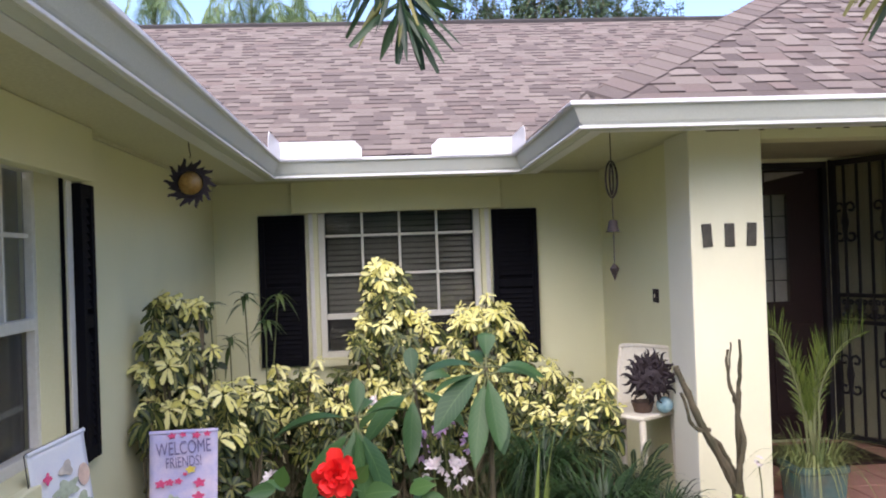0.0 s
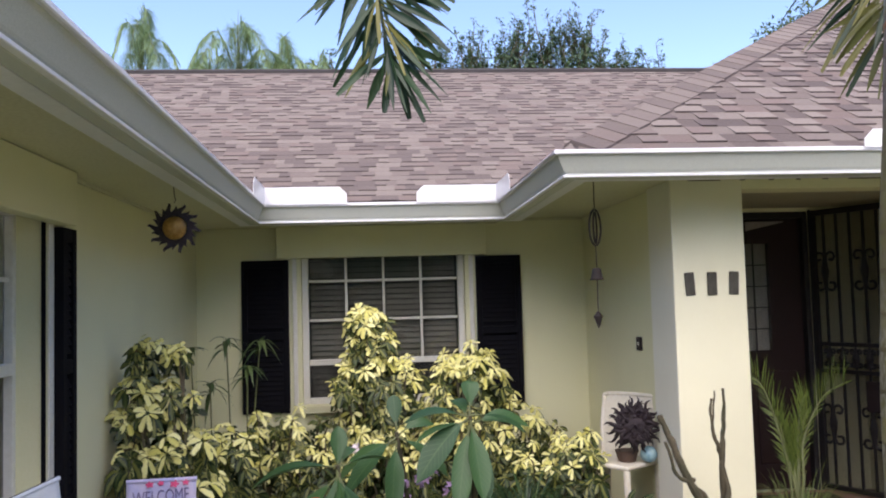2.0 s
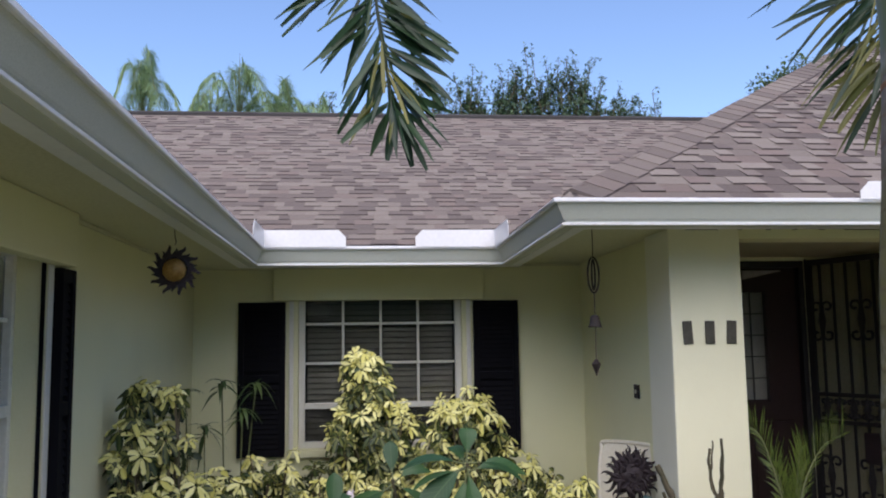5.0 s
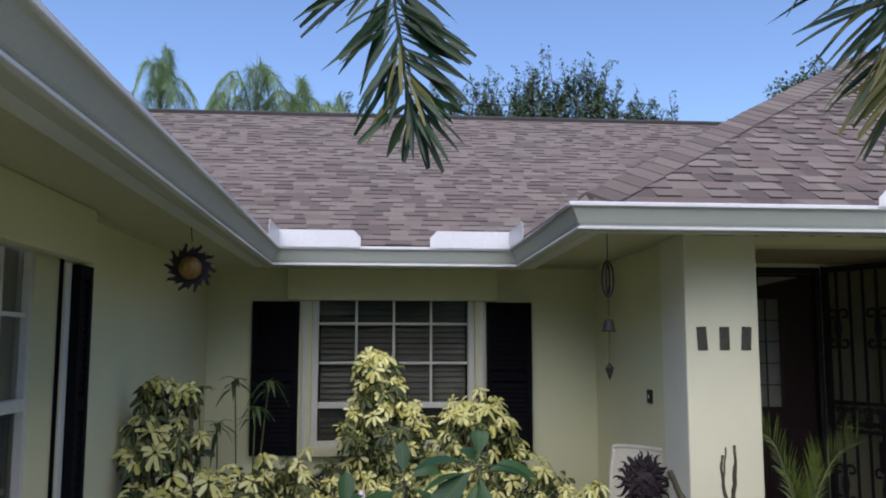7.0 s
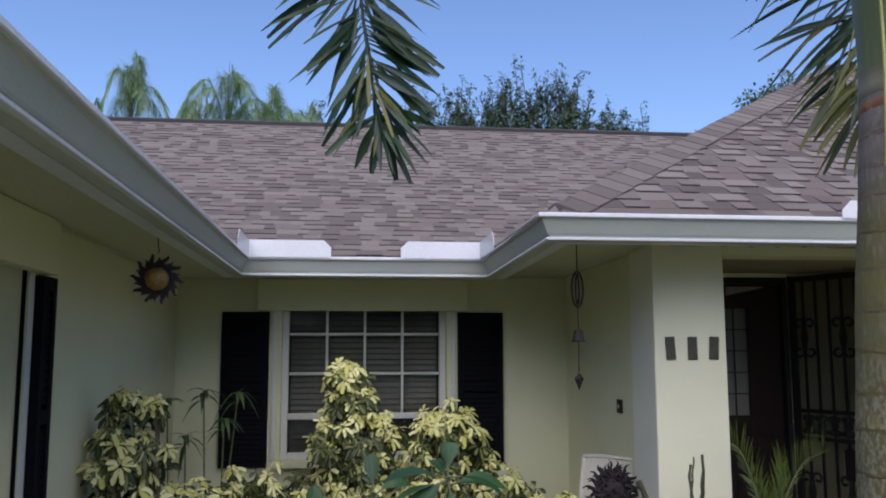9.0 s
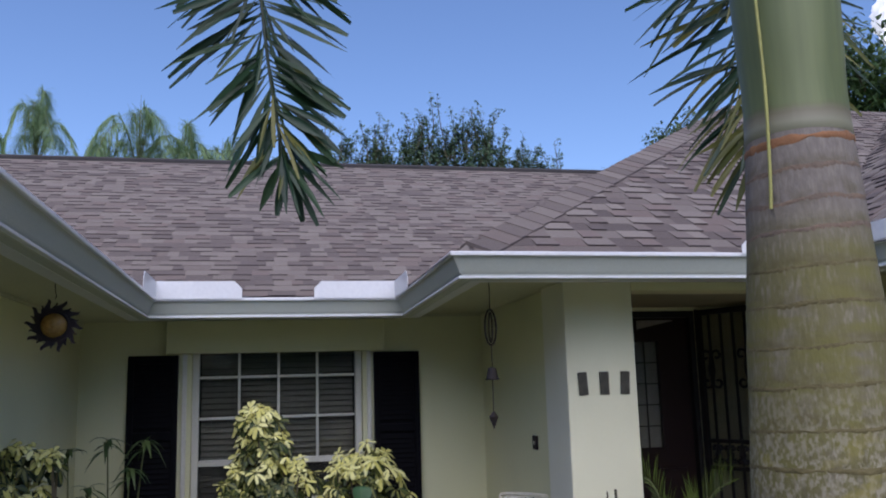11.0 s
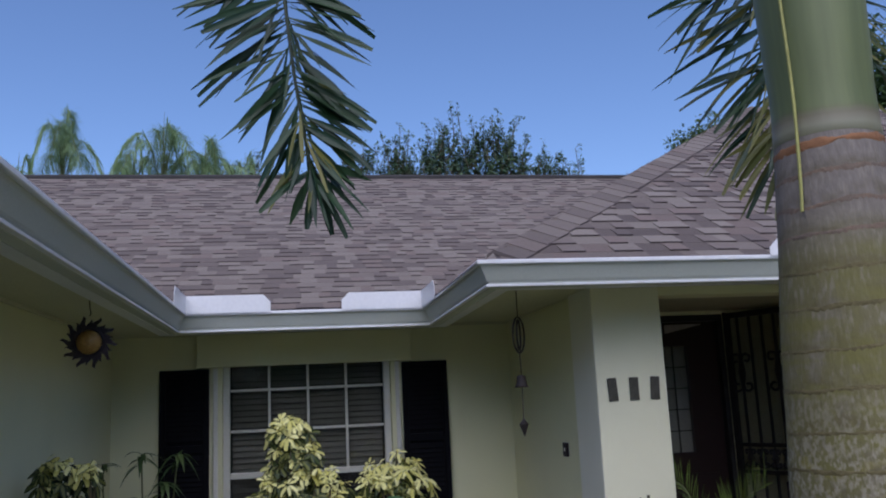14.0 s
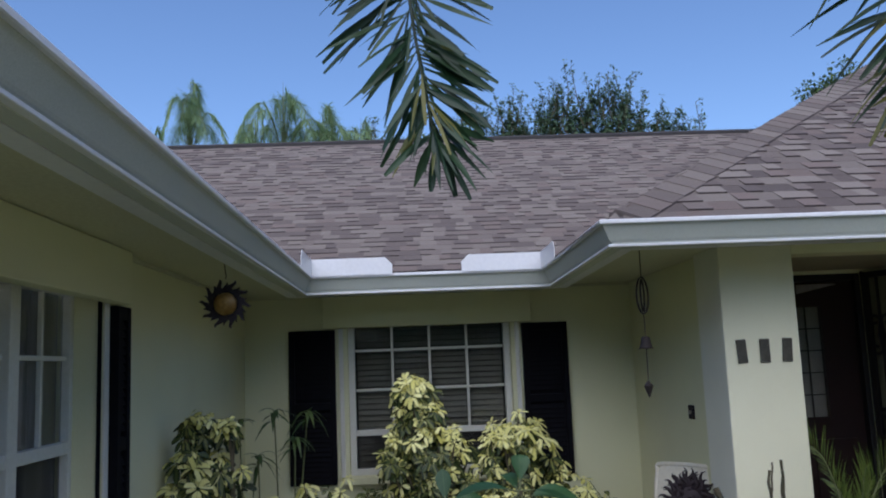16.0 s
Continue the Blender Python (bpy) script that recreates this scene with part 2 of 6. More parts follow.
SHINGLE_FLAT = shingle_material("flat_shingle_field", False, 0.85, 0.90)
CAP_SHINGLE = shingle_material("cap_shingle", True, 0.45)
# dark asphalt edge, deepened to paint the shadow line under raised tabs
BUTT_SHADE = material("shingle_edge_shade", (0.075, 0.060, 0.061), 0.95, 0.2, 100, 3, 0.1)
DECK = material("roof_felt", (0.07, 0.06, 0.06), 0.95, 0.2, 100, 3, 0.1)
RIDGE = material("ridge_vent", (0.05, 0.045, 0.045), 0.9, 0.3, 150, 4, 0.2)
POT_SOIL = material("pot_soil", (0.075, 0.055, 0.038), 0.95, 0.4, 40, 3, 0.6, other=(0.035, 0.045, 0.018))
SOIL = material("garden_ground", (0.085, 0.075, 0.04), 0.95, 0.4, 40, 3, 0.6, other=(0.06, 0.095, 0.028))
n, l = SOIL.node_tree.nodes, SOIL.node_tree.links
# soil in the bed, greened for bounce; the unseen street side is a pale added reflector
sep, edge_t, mixg = n.new("ShaderNodeSeparateXYZ"), n.new("ShaderNodeMapRange"), n.new("ShaderNodeMix")
l.new(n["Texture Coordinate"].outputs["Object"], sep.inputs["Vector"])
edge_t.inputs["From Min"].default_value, edge_t.inputs["From Max"].default_value = 1.1, 1.0
l.new(sep.outputs["Y"], edge_t.inputs["Value"])
mixg.data_type = "RGBA"
mixg.inputs[7].default_value = (0.33, 0.325, 0.225, 1)
l.new(n["Principled BSDF"].inputs["Base Color"].links[0].from_socket, mixg.inputs[6])
l.new(edge_t.outputs["Result"], mixg.inputs["Factor"])
l.new(mixg.outputs[2], n["Principled BSDF"].inputs["Base Color"])
SCREEN = bpy.data.materials.new("insect_screen")
SCREEN.use_nodes = True
n, l = SCREEN.node_tree.nodes, SCREEN.node_tree.links
mesh_mix, clear = n.new("ShaderNodeMixShader"), n.new("ShaderNodeBsdfTransparent")
n["Principled BSDF"].inputs["Base Color"].default_value = (0.02, 0.02, 0.022, 1)
n["Principled BSDF"].inputs["Roughness"].default_value = 0.8
mesh_mix.inputs["Fac"].default_value = 0.28
l.new(clear.outputs["BSDF"], mesh_mix.inputs[1])
l.new(n["Principled BSDF"].outputs["BSDF"], mesh_mix.inputs[2])
l.new(mesh_mix.outputs["Shader"], n["Material Output"].inputs["Surface"])
TILE = material("porch_tile", (0.34, 0.18, 0.15), 0.55, 0.2, 40, 4, 0.08)
GROUT = material("porch_slab", (0.25, 0.2, 0.18), 0.9, 0.2, 40, 3, 0.1)
BRONZE = material("dark_bronze", (0.026, 0.017, 0.021), 0.6, 0.4, 60, 12, 0.15, metal=0.3)
AMBER = glass_material("amber_glass", (0.9, 0.7, 0.38), 0.15)
GLASS = glass_material("window_glass")
CHIME = material("old_copper", (0.035, 0.027, 0.025), 0.7, 0.3, 80, 14, 0.1, metal=0.2)
STRING = material("grey_cord", (0.04, 0.035, 0.03), 0.9, 0.1, 90, 8, 0)
PLASTIC = material("white_resin", (0.70, 0.66, 0.55), 0.5, 0.12, 40, 6, 0.05)
CERAMIC = material("teal_glaze", (0.055, 0.125, 0.125), 0.18, 0.4, 20, 7, 0.06, other=(0.10, 0.12, 0.095), spec=0.6)
BARK = material("grey_bark", (0.15, 0.12, 0.08), 0.9, 0.4, 60, 9, 0.5, other=(0.10, 0.10, 0.055), stretch=(1, 1, 0.5))
TWIG = material("brown_twig", (0.085, 0.07, 0.045), 0.9, 0.4, 60, 14, 0.7, other=(0.045, 0.045, 0.026), stretch=(1, 1, 0.5))
STEM = material("green_stem", (0.13, 0.15, 0.06), 0.6, 0.3, 40, 9, 0.1)
TRUNK = trunk_material("palm_trunk")
CROWNSHAFT = material("green_crownshaft", (0.14, 0.165, 0.068), 0.5, 0.3, 45, 11, 0.06, other=(0.085, 0.112, 0.05), stretch=(1, 1, 0.08))
n, l = CROWNSHAFT.node_tree.nodes, CROWNSHAFT.node_tree.links
# the lowest hand's width of the crownshaft is paler
sepz, fade, pale_mix, wob = n.new("ShaderNodeSeparateXYZ"), n.new("ShaderNodeMapRange"), n.new("ShaderNodeMix"), n.new("ShaderNodeMath")
l.new(n["Texture Coordinate"].outputs["Object"], sepz.inputs["Vector"])
wob.operation = "MULTIPLY_ADD"
wob.inputs[1].default_value = 0.03
l.new(n["Noise Texture.001"].outputs["Fac"], wob.inputs[0])
l.new(sepz.outputs["Z"], wob.inputs[2])
fade.inputs["From Min"].default_value, fade.inputs["From Max"].default_value = 2.236, 2.254
l.new(wob.outputs[0], fade.inputs["Value"])
pale_mix.data_type = "RGBA"
pale_mix.inputs[6].default_value = (0.215, 0.21, 0.145, 1)
l.new(n["Principled BSDF"].inputs["Base Color"].links[0].from_socket, pale_mix.inputs[7])
l.new(fade.outputs["Result"], pale_mix.inputs["Factor"])
# a brown water stain where the paler part begins
stain, stain_mix = n.new("ShaderNodeValToRGB"), n.new("ShaderNodeMix")
stain_span = n.new("ShaderNodeMapRange")
stain_span.inputs["From Min"].default_value, stain_span.inputs["From Max"].default_value = 2.20, 2.30
l.new(wob.outputs[0], stain_span.inputs["Value"])
l.new(stain_span.outputs["Result"], stain.inputs["Fac"])
e = stain.color_ramp.elements
e.new(0.5)
for k, (p, v) in enumerate(((0.20, 0.0), (0.42, 0.55), (0.62, 0.0))):
    e[k].position, e[k].color = p, (v, v, v, 1)
stain_mix.data_type = "RGBA"
stain_mix.inputs[7].default_value = (0.13, 0.095, 0.06, 1)
l.new(stain.outputs["Color"], stain_mix.inputs["Factor"])
l.new(pale_mix.outputs[2], stain_mix.inputs[6])
l.new(stain_mix.outputs[2], n["Principled BSDF"].inputs["Base Color"])
FIBRE = material("yellow_fibre", (0.34, 0.33, 0.10), 0.6, 0.25, 60, 8, 0.1)
SCAR = material("ring_scar", (0.26, 0.125, 0.06), 0.9, 0.4, 60, 10, 0.4)
SCAR_BROWN = material("brown_ring_scar", (0.165, 0.115, 0.082), 0.9, 0.4, 90, 24, 0.4, other=(0.125, 0.098, 0.078))
SCAR_OLD = material("old_ring_scar", (0.125, 0.104, 0.048), 0.9, 0.4, 110, 30, 0.4, other=(0.085, 0.072, 0.030))
NUMERAL = material("numeral_pewter", (0.062, 0.058, 0.045), 0.6, 0.4, 90, 20, 0.3)
FABRIC = material("flag_cloth", (0.38, 0.41, 0.70), 0.9, 0.15, 200, 9, 0.08, other=(0.66, 0.58, 0.72))
FABRIC_BLUE = material("flag_cloth_pale", (0.62, 0.68, 0.80), 0.9, 0.12, 200, 5, 0.08, other=(0.75, 0.78, 0.82))
INK = material("purple_ink", (0.17, 0.15, 0.30), 0.9, 0.1, 100, 5, 0)
PINK = material("pink_print", (0.72, 0.10, 0.24), 0.9, 0.2, 100, 20, 0)
PRINT_GREEN = material("green_print", (0.44, 0.52, 0.40), 0.9, 0.3, 60, 25, 0)
PRINT_TAN = material("tan_print", (0.56, 0.53, 0.50), 0.9, 0.3, 60, 25, 0)
PRINT_ORANGE = material("orange_print", (0.72, 0.55, 0.47), 0.9, 0.3, 60, 25, 0)
PRINT_YELLOW = material("yellow_print", (0.75, 0.62, 0.12), 0.9, 0.3, 60, 25, 0)
PETAL_RED = leaf_material("red_petal", (0.82, 0.02, 0.025), (0.9, 0.04, 0.03), rough=0.6)
PETAL_PURPLE = leaf_material("lilac_petal", (0.50, 0.32, 0.60), (0.62, 0.44, 0.70), rough=0.6)
PETAL_WHITE = leaf_material("white_petal", (0.78, 0.74, 0.74), (0.82, 0.72, 0.78), rough=0.6)
# yellow leaf, then greener and darker copies that stand in for shade
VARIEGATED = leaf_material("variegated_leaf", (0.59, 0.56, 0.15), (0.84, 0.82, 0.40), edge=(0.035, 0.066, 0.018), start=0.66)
VARIEGATED_SHADE = leaf_material("shaded_variegated_leaf", (0.040, 0.068, 0.018), (0.23, 0.23, 0.06), edge=(0.016, 0.034, 0.012), start=0.36)
BROAD_SHADE = leaf_material("shaded_inner_leaf", (0.014, 0.026, 0.010), (0.035, 0.055, 0.016), rough=0.5)
BROAD = leaf_material("broad_leaf", (0.022, 0.070, 0.028), (0.055, 0.125, 0.042), rough=0.42, veins=0.35)
FERN_LEAF = leaf_material("fern_leaflet", (0.008, 0.022, 0.010), (0.022, 0.048, 0.018), rough=0.75)
HIBISCUS = leaf_material("hibiscus_leaf", (0.03, 0.085, 0.032), (0.075, 0.165, 0.04), rough=0.4, veins=0.35)
GRASS = leaf_material("strap_leaf", (0.007, 0.024, 0.010), (0.032, 0.072, 0.022), rough=0.4)
PALE_BLADE = leaf_material("pale_blade", (0.20, 0.28, 0.07), (0.30, 0.36, 0.12), rough=0.4)
DRY_BLADE = leaf_material("dry_blade", (0.12, 0.18, 0.06), (0.26, 0.29, 0.12), rough=0.5)
STALK_LEAF = leaf_material("stalk_leaf", (0.05, 0.10, 0.04), (0.10, 0.15, 0.05), rough=0.45)
FROND = leaf_material("palm_leaflet", (0.008, 0.028, 0.015), (0.028, 0.064, 0.024), rough=0.38, translucent=0.2)
FROND_STALK = material("frond_stalk", (0.026, 0.042, 0.017), 0.5, 0.3, 30, 6, 0.1)
FROND_YELLOW = leaf_material("yellowing_leaflet", (0.085, 0.10, 0.028), (0.20, 0.19, 0.05), rough=0.4, translucent=0.3)
POT_PALM = leaf_material("potted_palm_leaflet", (0.055, 0.095, 0.018), (0.14, 0.185, 0.038), rough=0.4)
QUEEN = leaf_material("queen_palm_leaflet", (0.14, 0.24, 0.10), (0.32, 0.42, 0.22), rough=0.5, translucent=0.4)
TREE_LEAF = leaf_material("tree_leaf", (0.04, 0.085, 0.045), (0.14, 0.21, 0.11), rough=0.5)
TREE_DENSE = leaf_material("dense_tree_leaf", (0.03, 0.065, 0.022), (0.08, 0.13, 0.035), rough=0.5)
CLOUD = material("cloud_glow", (0.9, 0.9, 0.92), 1.0, 0.03, 0.02, 0.01, 0)
# a glow of its own is added so that the cloud looks sunlit
CLOUD.node_tree.nodes["Principled BSDF"].inputs["Emission Color"].default_value = (1, 1, 1, 1)
CLOUD.node_tree.nodes["Principled BSDF"].inputs["Emission Strength"].default_value = 0.45


# ---- building helpers ----
def part(name, bm, mat, parent=None, label="", smooth=False):
    me = bpy.data.meshes.new(name)
    bmesh.ops.recalc_face_normals(bm, faces=bm.faces[:])
    if smooth:
        for f in bm.faces:
            f.smooth = True
    bm.to_mesh(me)
    bm.free()
    me.materials.append(mat)
    ob = new(name, me)
    if parent:
        ob.parent = parent
    return tagged(ob, label)


def raw(name, verts, faces, mat, parent=None, uvs=None, label="", smooth=False):
    """A mesh from generated vertices; uvs: one pair a vertex, for leaves."""
    me = bpy.data.meshes.new(name)
    me.from_pydata([tuple(v) for v in verts], [], faces)
    if uvs is not None:
        layer = me.uv_layers.new(name="blade")
        idx = np.zeros(len(me.loops), dtype=np.int32)
        me.loops.foreach_get("vertex_index", idx)
        layer.data.foreach_set("uv", np.asarray(uvs, dtype=np.float32)[idx].ravel())
    if smooth:
        me.polygons.foreach_set("use_smooth", [True] * len(me.polygons))
    me.materials.append(mat)
    ob = new(name, me)
    if parent:
        ob.parent = parent
    return tagged(ob, label)


def thing(name, label, category, group="", at=(0, 0, 0), kind=""):
    ob = new(name)
    ob.location = at
    ob.empty_display_size = 0.1
    return tagged(ob, label, category, group, kind)


def box(bm, x0, x1, y0, y1, z0, z1, bevel=0.0):
    r = bmesh.ops.create_cube(bm, size=1.0)
    bmesh.ops.scale(bm, vec=(x1 - x0, y1 - y0, z1 - z0), verts=r["verts"])
    bmesh.ops.translate(bm, vec=((x0 + x1) / 2, (y0 + y1) / 2, (z0 + z1) / 2), verts=r["verts"])
    if bevel:
        edges = list({e for v in r["verts"] for e in v.link_edges})
        bmesh.ops.bevel(bm, geom=edges, offset=bevel, segments=2, affect="EDGES", profile=0.5)
    return bm


def boxed(*dims, bevel=0.0):
    return box(bmesh.new(), *dims, bevel=bevel)


def structure(name, bm, mat, label="", smooth=False):
    return tagged(part(name, bm, mat, None, label, smooth), kind="structure")


def tube_into(bm, points, radii, sides=8):
    """A tapered tube through points; its ends are closed."""
    pts = [Vector(p) for p in points]
    rings = []
    ref = Vector((0.37, 0.91, 0.13))
    for k, p in enumerate(pts):
        d = (pts[min(k + 1, len(pts) - 1)] - pts[max(k - 1, 0)]).normalized()
        a = d.cross(ref).normalized()
        b = d.cross(a).normalized()
        r = radii[k] if isinstance(radii, (list, tuple)) else radii
        rings.append([bm.verts.new(p + (a * math.cos(2 * math.pi * s / sides) + b * math.sin(2 * math.pi * s / sides)) * r) for s in range(sides)])
    for r0, r1 in zip(rings, rings[1:]):
        for s in range(sides):
            bm.faces.new((r0[s], r0[(s + 1) % sides], r1[(s + 1) % sides], r1[s]))
    bm.faces.new(rings[0])
    bm.faces.new(rings[-1][::-1])
    return bm


def tube(points, radii, sides=8):
    return tube_into(bmesh.new(), points, radii, sides)


def smooth_path(points, steps=8):
    """Catmull-Rom through the points."""
    pts = [Vector(p) for p in points]
    pts = [pts[0] * 2 - pts[1]] + pts + [pts[-1] * 2 - pts[-2]]
    out = []
    for k in range(1, len(pts) - 2):
        p0, p1, p2, p3 = pts[k - 1:k + 3]
        for s in range(steps):
            t = s / steps
            out.append(0.5 * (2 * p1 + (p2 - p0) * t + (2 * p0 - 5 * p1 + 4 * p2 - p3) * t * t + (3 * p1 - p0 - 3 * p2 + p3) * t ** 3))
    return out + [pts[-2]]


class Leaves:
    """Collects blades: narrow folded leaves, with the across and along coordinates as their UV."""

    def __init__(self):
        self.v, self.f, self.uv = [], [], []

    def blade(self, root, way, up, length, width, droop=0.2, fold=0.15, shape=(0.12, 0.75, 1.0, 0.7, 0.06), twist=0.0):
        d = Vector(way).normalized()
        side = d.cross(Vector(up))
        if side.length < 1e-4:
            side = d.orthogonal()
        side.normalize()
        n = side.cross(d).normalized()
        if twist:
            side, n = side * math.cos(twist) + n * math.sin(twist), n * math.cos(twist) - side * math.sin(twist)
        k0, last = len(self.v), len(shape) - 1
        root = Vector(root)
        for k, w in enumerate(shape):
            t = k / last
            mid = root + d * (length * t) + Vector((0, 0, -1)) * (droop * length * t * t)
            h = width * 0.5 * w
            for u in (-1, 0, 1):
                self.v.append(mid + side * (u * h) + n * (abs(u) * h * fold))
                self.uv.append((u * (0.35 + 0.65 * w) if u else 0.0, t))
        for k in range(last):
            a = k0 + 3 * k
            self.f.append((a, a + 1, a + 4, a + 3))
            self.f.append((a + 1, a + 2, a + 5, a + 4))

    def make(self, name, mat, parent, label="", smooth=True):
        return raw(name, self.v, self.f, mat, parent, self.uv, label, smooth)


# ---- the house ----
SOFFIT_Z, WALL_TOP = 2.285, 2.42
EAVE_Z, SLOPE = 2.385, 0.57
LEFT_X, BACK_Y, BAY_X, PIER_Y, ENTRY_Y, WING_X = -1.33, 7.0, 1.79, 4.82, 6.3, 3.82
PIER_BACK, PIER_X = 5.23, 2.225
BAY_SOFFIT = 2.325
FLOOR_Z = 0.15

# ground: one sheet to the horizon, gently uneven in the bed
bm = bmesh.new()
bmesh.ops.create_grid(bm, x_segments=60, y_segments=60, size=12)
for v in bm.verts:
    v.co.z = 0.03 * noise.noise(v.co * 0.9) - 0.02 if max(abs(v.co.x), abs(v.co.y)) < 11.9 else -0.02
outer = [e for e in bm.edges if e.is_boundary]
ext = bmesh.ops.extrude_edge_only(bm, edges=outer)
for v in [g for g in ext["geom"] if isinstance(g, bmesh.types.BMVert)]:
    v.co.x, v.co.y = v.co.x * 200, v.co.y * 200
structure("ground", bm, SOIL, "dark garden soil with patches of green")


def wall_with_hole(name, axis, face, thick, a0, a1, z0, z1, holes, label):
    """A wall whose outer face lies at axis=face, thick inwards; holes (a0, a1, z0, z1) go through it."""
    bm = bmesh.new()
    cuts = sorted({a0, a1, *[h[0] for h in holes], *[h[1] for h in holes]})
    lo, hi = min(face, face + thick), max(face, face + thick)
    for c0, c1 in zip(cuts, cuts[1:]):
        spans = [(z0, z1)]
        for h in holes:
            if h[0] <= c0 and c1 <= h[1]:
                spans = [(z0, h[2]), (h[3], z1)]
        for s0, s1 in spans:
            if axis == "y":
                box(bm, c0, c1, lo, hi, s0, s1)
            else:
                box(bm, lo, hi, c0, c1, s0, s1)
    bmesh.ops.remove_doubles(bm, verts=bm.verts[:], dist=1e-5)
    return structure(name, bm, STUCCO, label)


WIN = (-0.50, 0.83, 0.85, 2.17)        # opening of the back window: x0, x1, z0, z1
LWIN = (2.60, 3.84, 0.85, 2.12)        # opening of the side window: y0, y1, z0, z1
wall_with_hole("wall_back", "y", BACK_Y, 0.2, -4.0, BAY_X + 0.25, -0.1, WALL_TOP, [WIN], "cream painted stucco wall round a window")
wall_with_hole("wall_left", "x", LEFT_X, -0.2, -4.0, BACK_Y, -0.1, WALL_TOP, [LWIN], "cream painted stucco side wall with a window")
structure("wall_bay", boxed(BAY_X + 0.05, BAY_X + 0.25, PIER_BACK, BACK_Y, -0.1, WALL_TOP), STUCCO, "cream stucco wall beside the entry")
pier = structure("wall_pier", boxed(BAY_X, PIER_X, PIER_Y, PIER_BACK, -0.1, WALL_TOP, bevel=0.008), STUCCO_LIT, "wide cream stucco pier beside the front door, coloured as if brightly lit")
pier.data.materials.append(STUCCO_SKYLIT)
for f in pier.data.polygons:            # the side towards the bay is whitened to paint in skylight
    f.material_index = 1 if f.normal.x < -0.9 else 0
structure("wall_beam", boxed(PIER_X, WING_X, PIER_Y + 0.003, PIER_Y + 0.2, 2.262, WALL_TOP, bevel=0.004), STUCCO, "shallow cream beam over the porch opening")
wall_with_hole("wall_entry", "y", ENTRY_Y, 0.2, BAY_X + 0.25, WING_X, -0.1, 2.42, [(2.46, 3.42, FLOOR_Z, 2.27)], "cream wall round the front door")
structure("wall_wing", boxed(WING_X, WING_X + 0.2, -4.0, ENTRY_Y + 0.2, -0.1, WALL_TOP), STUCCO, "cream stucco wall of the far wing")
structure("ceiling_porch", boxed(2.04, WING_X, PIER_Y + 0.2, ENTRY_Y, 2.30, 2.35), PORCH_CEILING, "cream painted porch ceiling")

# cornice boxes over the windows
structure("trim_cornice_1", boxed(-0.69, 1.0, 6.90, 6.998, 2.03, SOFFIT_Z - 0.002, bevel=0.006), STUCCO, "cream boxed cornice over the window")
structure("trim_cornice_2", boxed(LEFT_X + 0.002, LEFT_X + 0.075, 2.35, 4.0, 2.04, SOFFIT_Z - 0.002, bevel=0.006), STUCCO, "cream boxed cornice over the side window")

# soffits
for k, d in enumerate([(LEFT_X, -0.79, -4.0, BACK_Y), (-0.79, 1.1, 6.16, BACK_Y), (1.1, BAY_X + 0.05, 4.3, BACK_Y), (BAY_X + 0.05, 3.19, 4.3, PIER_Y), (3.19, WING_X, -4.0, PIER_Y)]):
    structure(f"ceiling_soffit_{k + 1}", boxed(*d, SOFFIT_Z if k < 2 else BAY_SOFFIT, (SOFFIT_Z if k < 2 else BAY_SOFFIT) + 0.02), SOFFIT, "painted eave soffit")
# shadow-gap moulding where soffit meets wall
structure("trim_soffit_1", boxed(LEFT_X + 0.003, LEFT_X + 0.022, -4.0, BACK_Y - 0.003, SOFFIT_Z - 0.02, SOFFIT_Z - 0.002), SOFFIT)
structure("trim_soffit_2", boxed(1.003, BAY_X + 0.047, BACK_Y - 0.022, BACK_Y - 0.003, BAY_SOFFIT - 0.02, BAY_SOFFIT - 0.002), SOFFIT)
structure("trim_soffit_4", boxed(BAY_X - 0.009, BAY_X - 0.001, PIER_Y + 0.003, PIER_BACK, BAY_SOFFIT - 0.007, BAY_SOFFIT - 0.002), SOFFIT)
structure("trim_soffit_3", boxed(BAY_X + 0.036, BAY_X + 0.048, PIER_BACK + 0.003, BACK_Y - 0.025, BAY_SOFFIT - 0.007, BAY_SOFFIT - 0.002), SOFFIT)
# dark slips laid on to paint the shaded gaps between soffit and beam
for k, (xa, xb) in enumerate(((1.90, 2.095), (2.215, 2.245), (2.39, 2.42), (2.555, 2.585), (2.72, 2.755), (2.88, 3.10))):
    structure(f"trim_gap_{k + 1}", boxed(xa, xb, PIER_Y - 0.005, PIER_Y - 0.001, BAY_SOFFIT - 0.012, BAY_SOFFIT - 0.003), GAP)


# ---- gutters and fascia: swept along the eaves ----
EAVES = [(-0.69, -4.0), (-0.69, 6.06), (1.0, 6.06), (1.0, 4.2), (3.09, 4.2), (3.09, -4.0)]
CORNER_DROP = [-0.03, -0.03, -0.03, -0.004, -0.004, -0.004]     # each corner is lowered to fit the camera's view


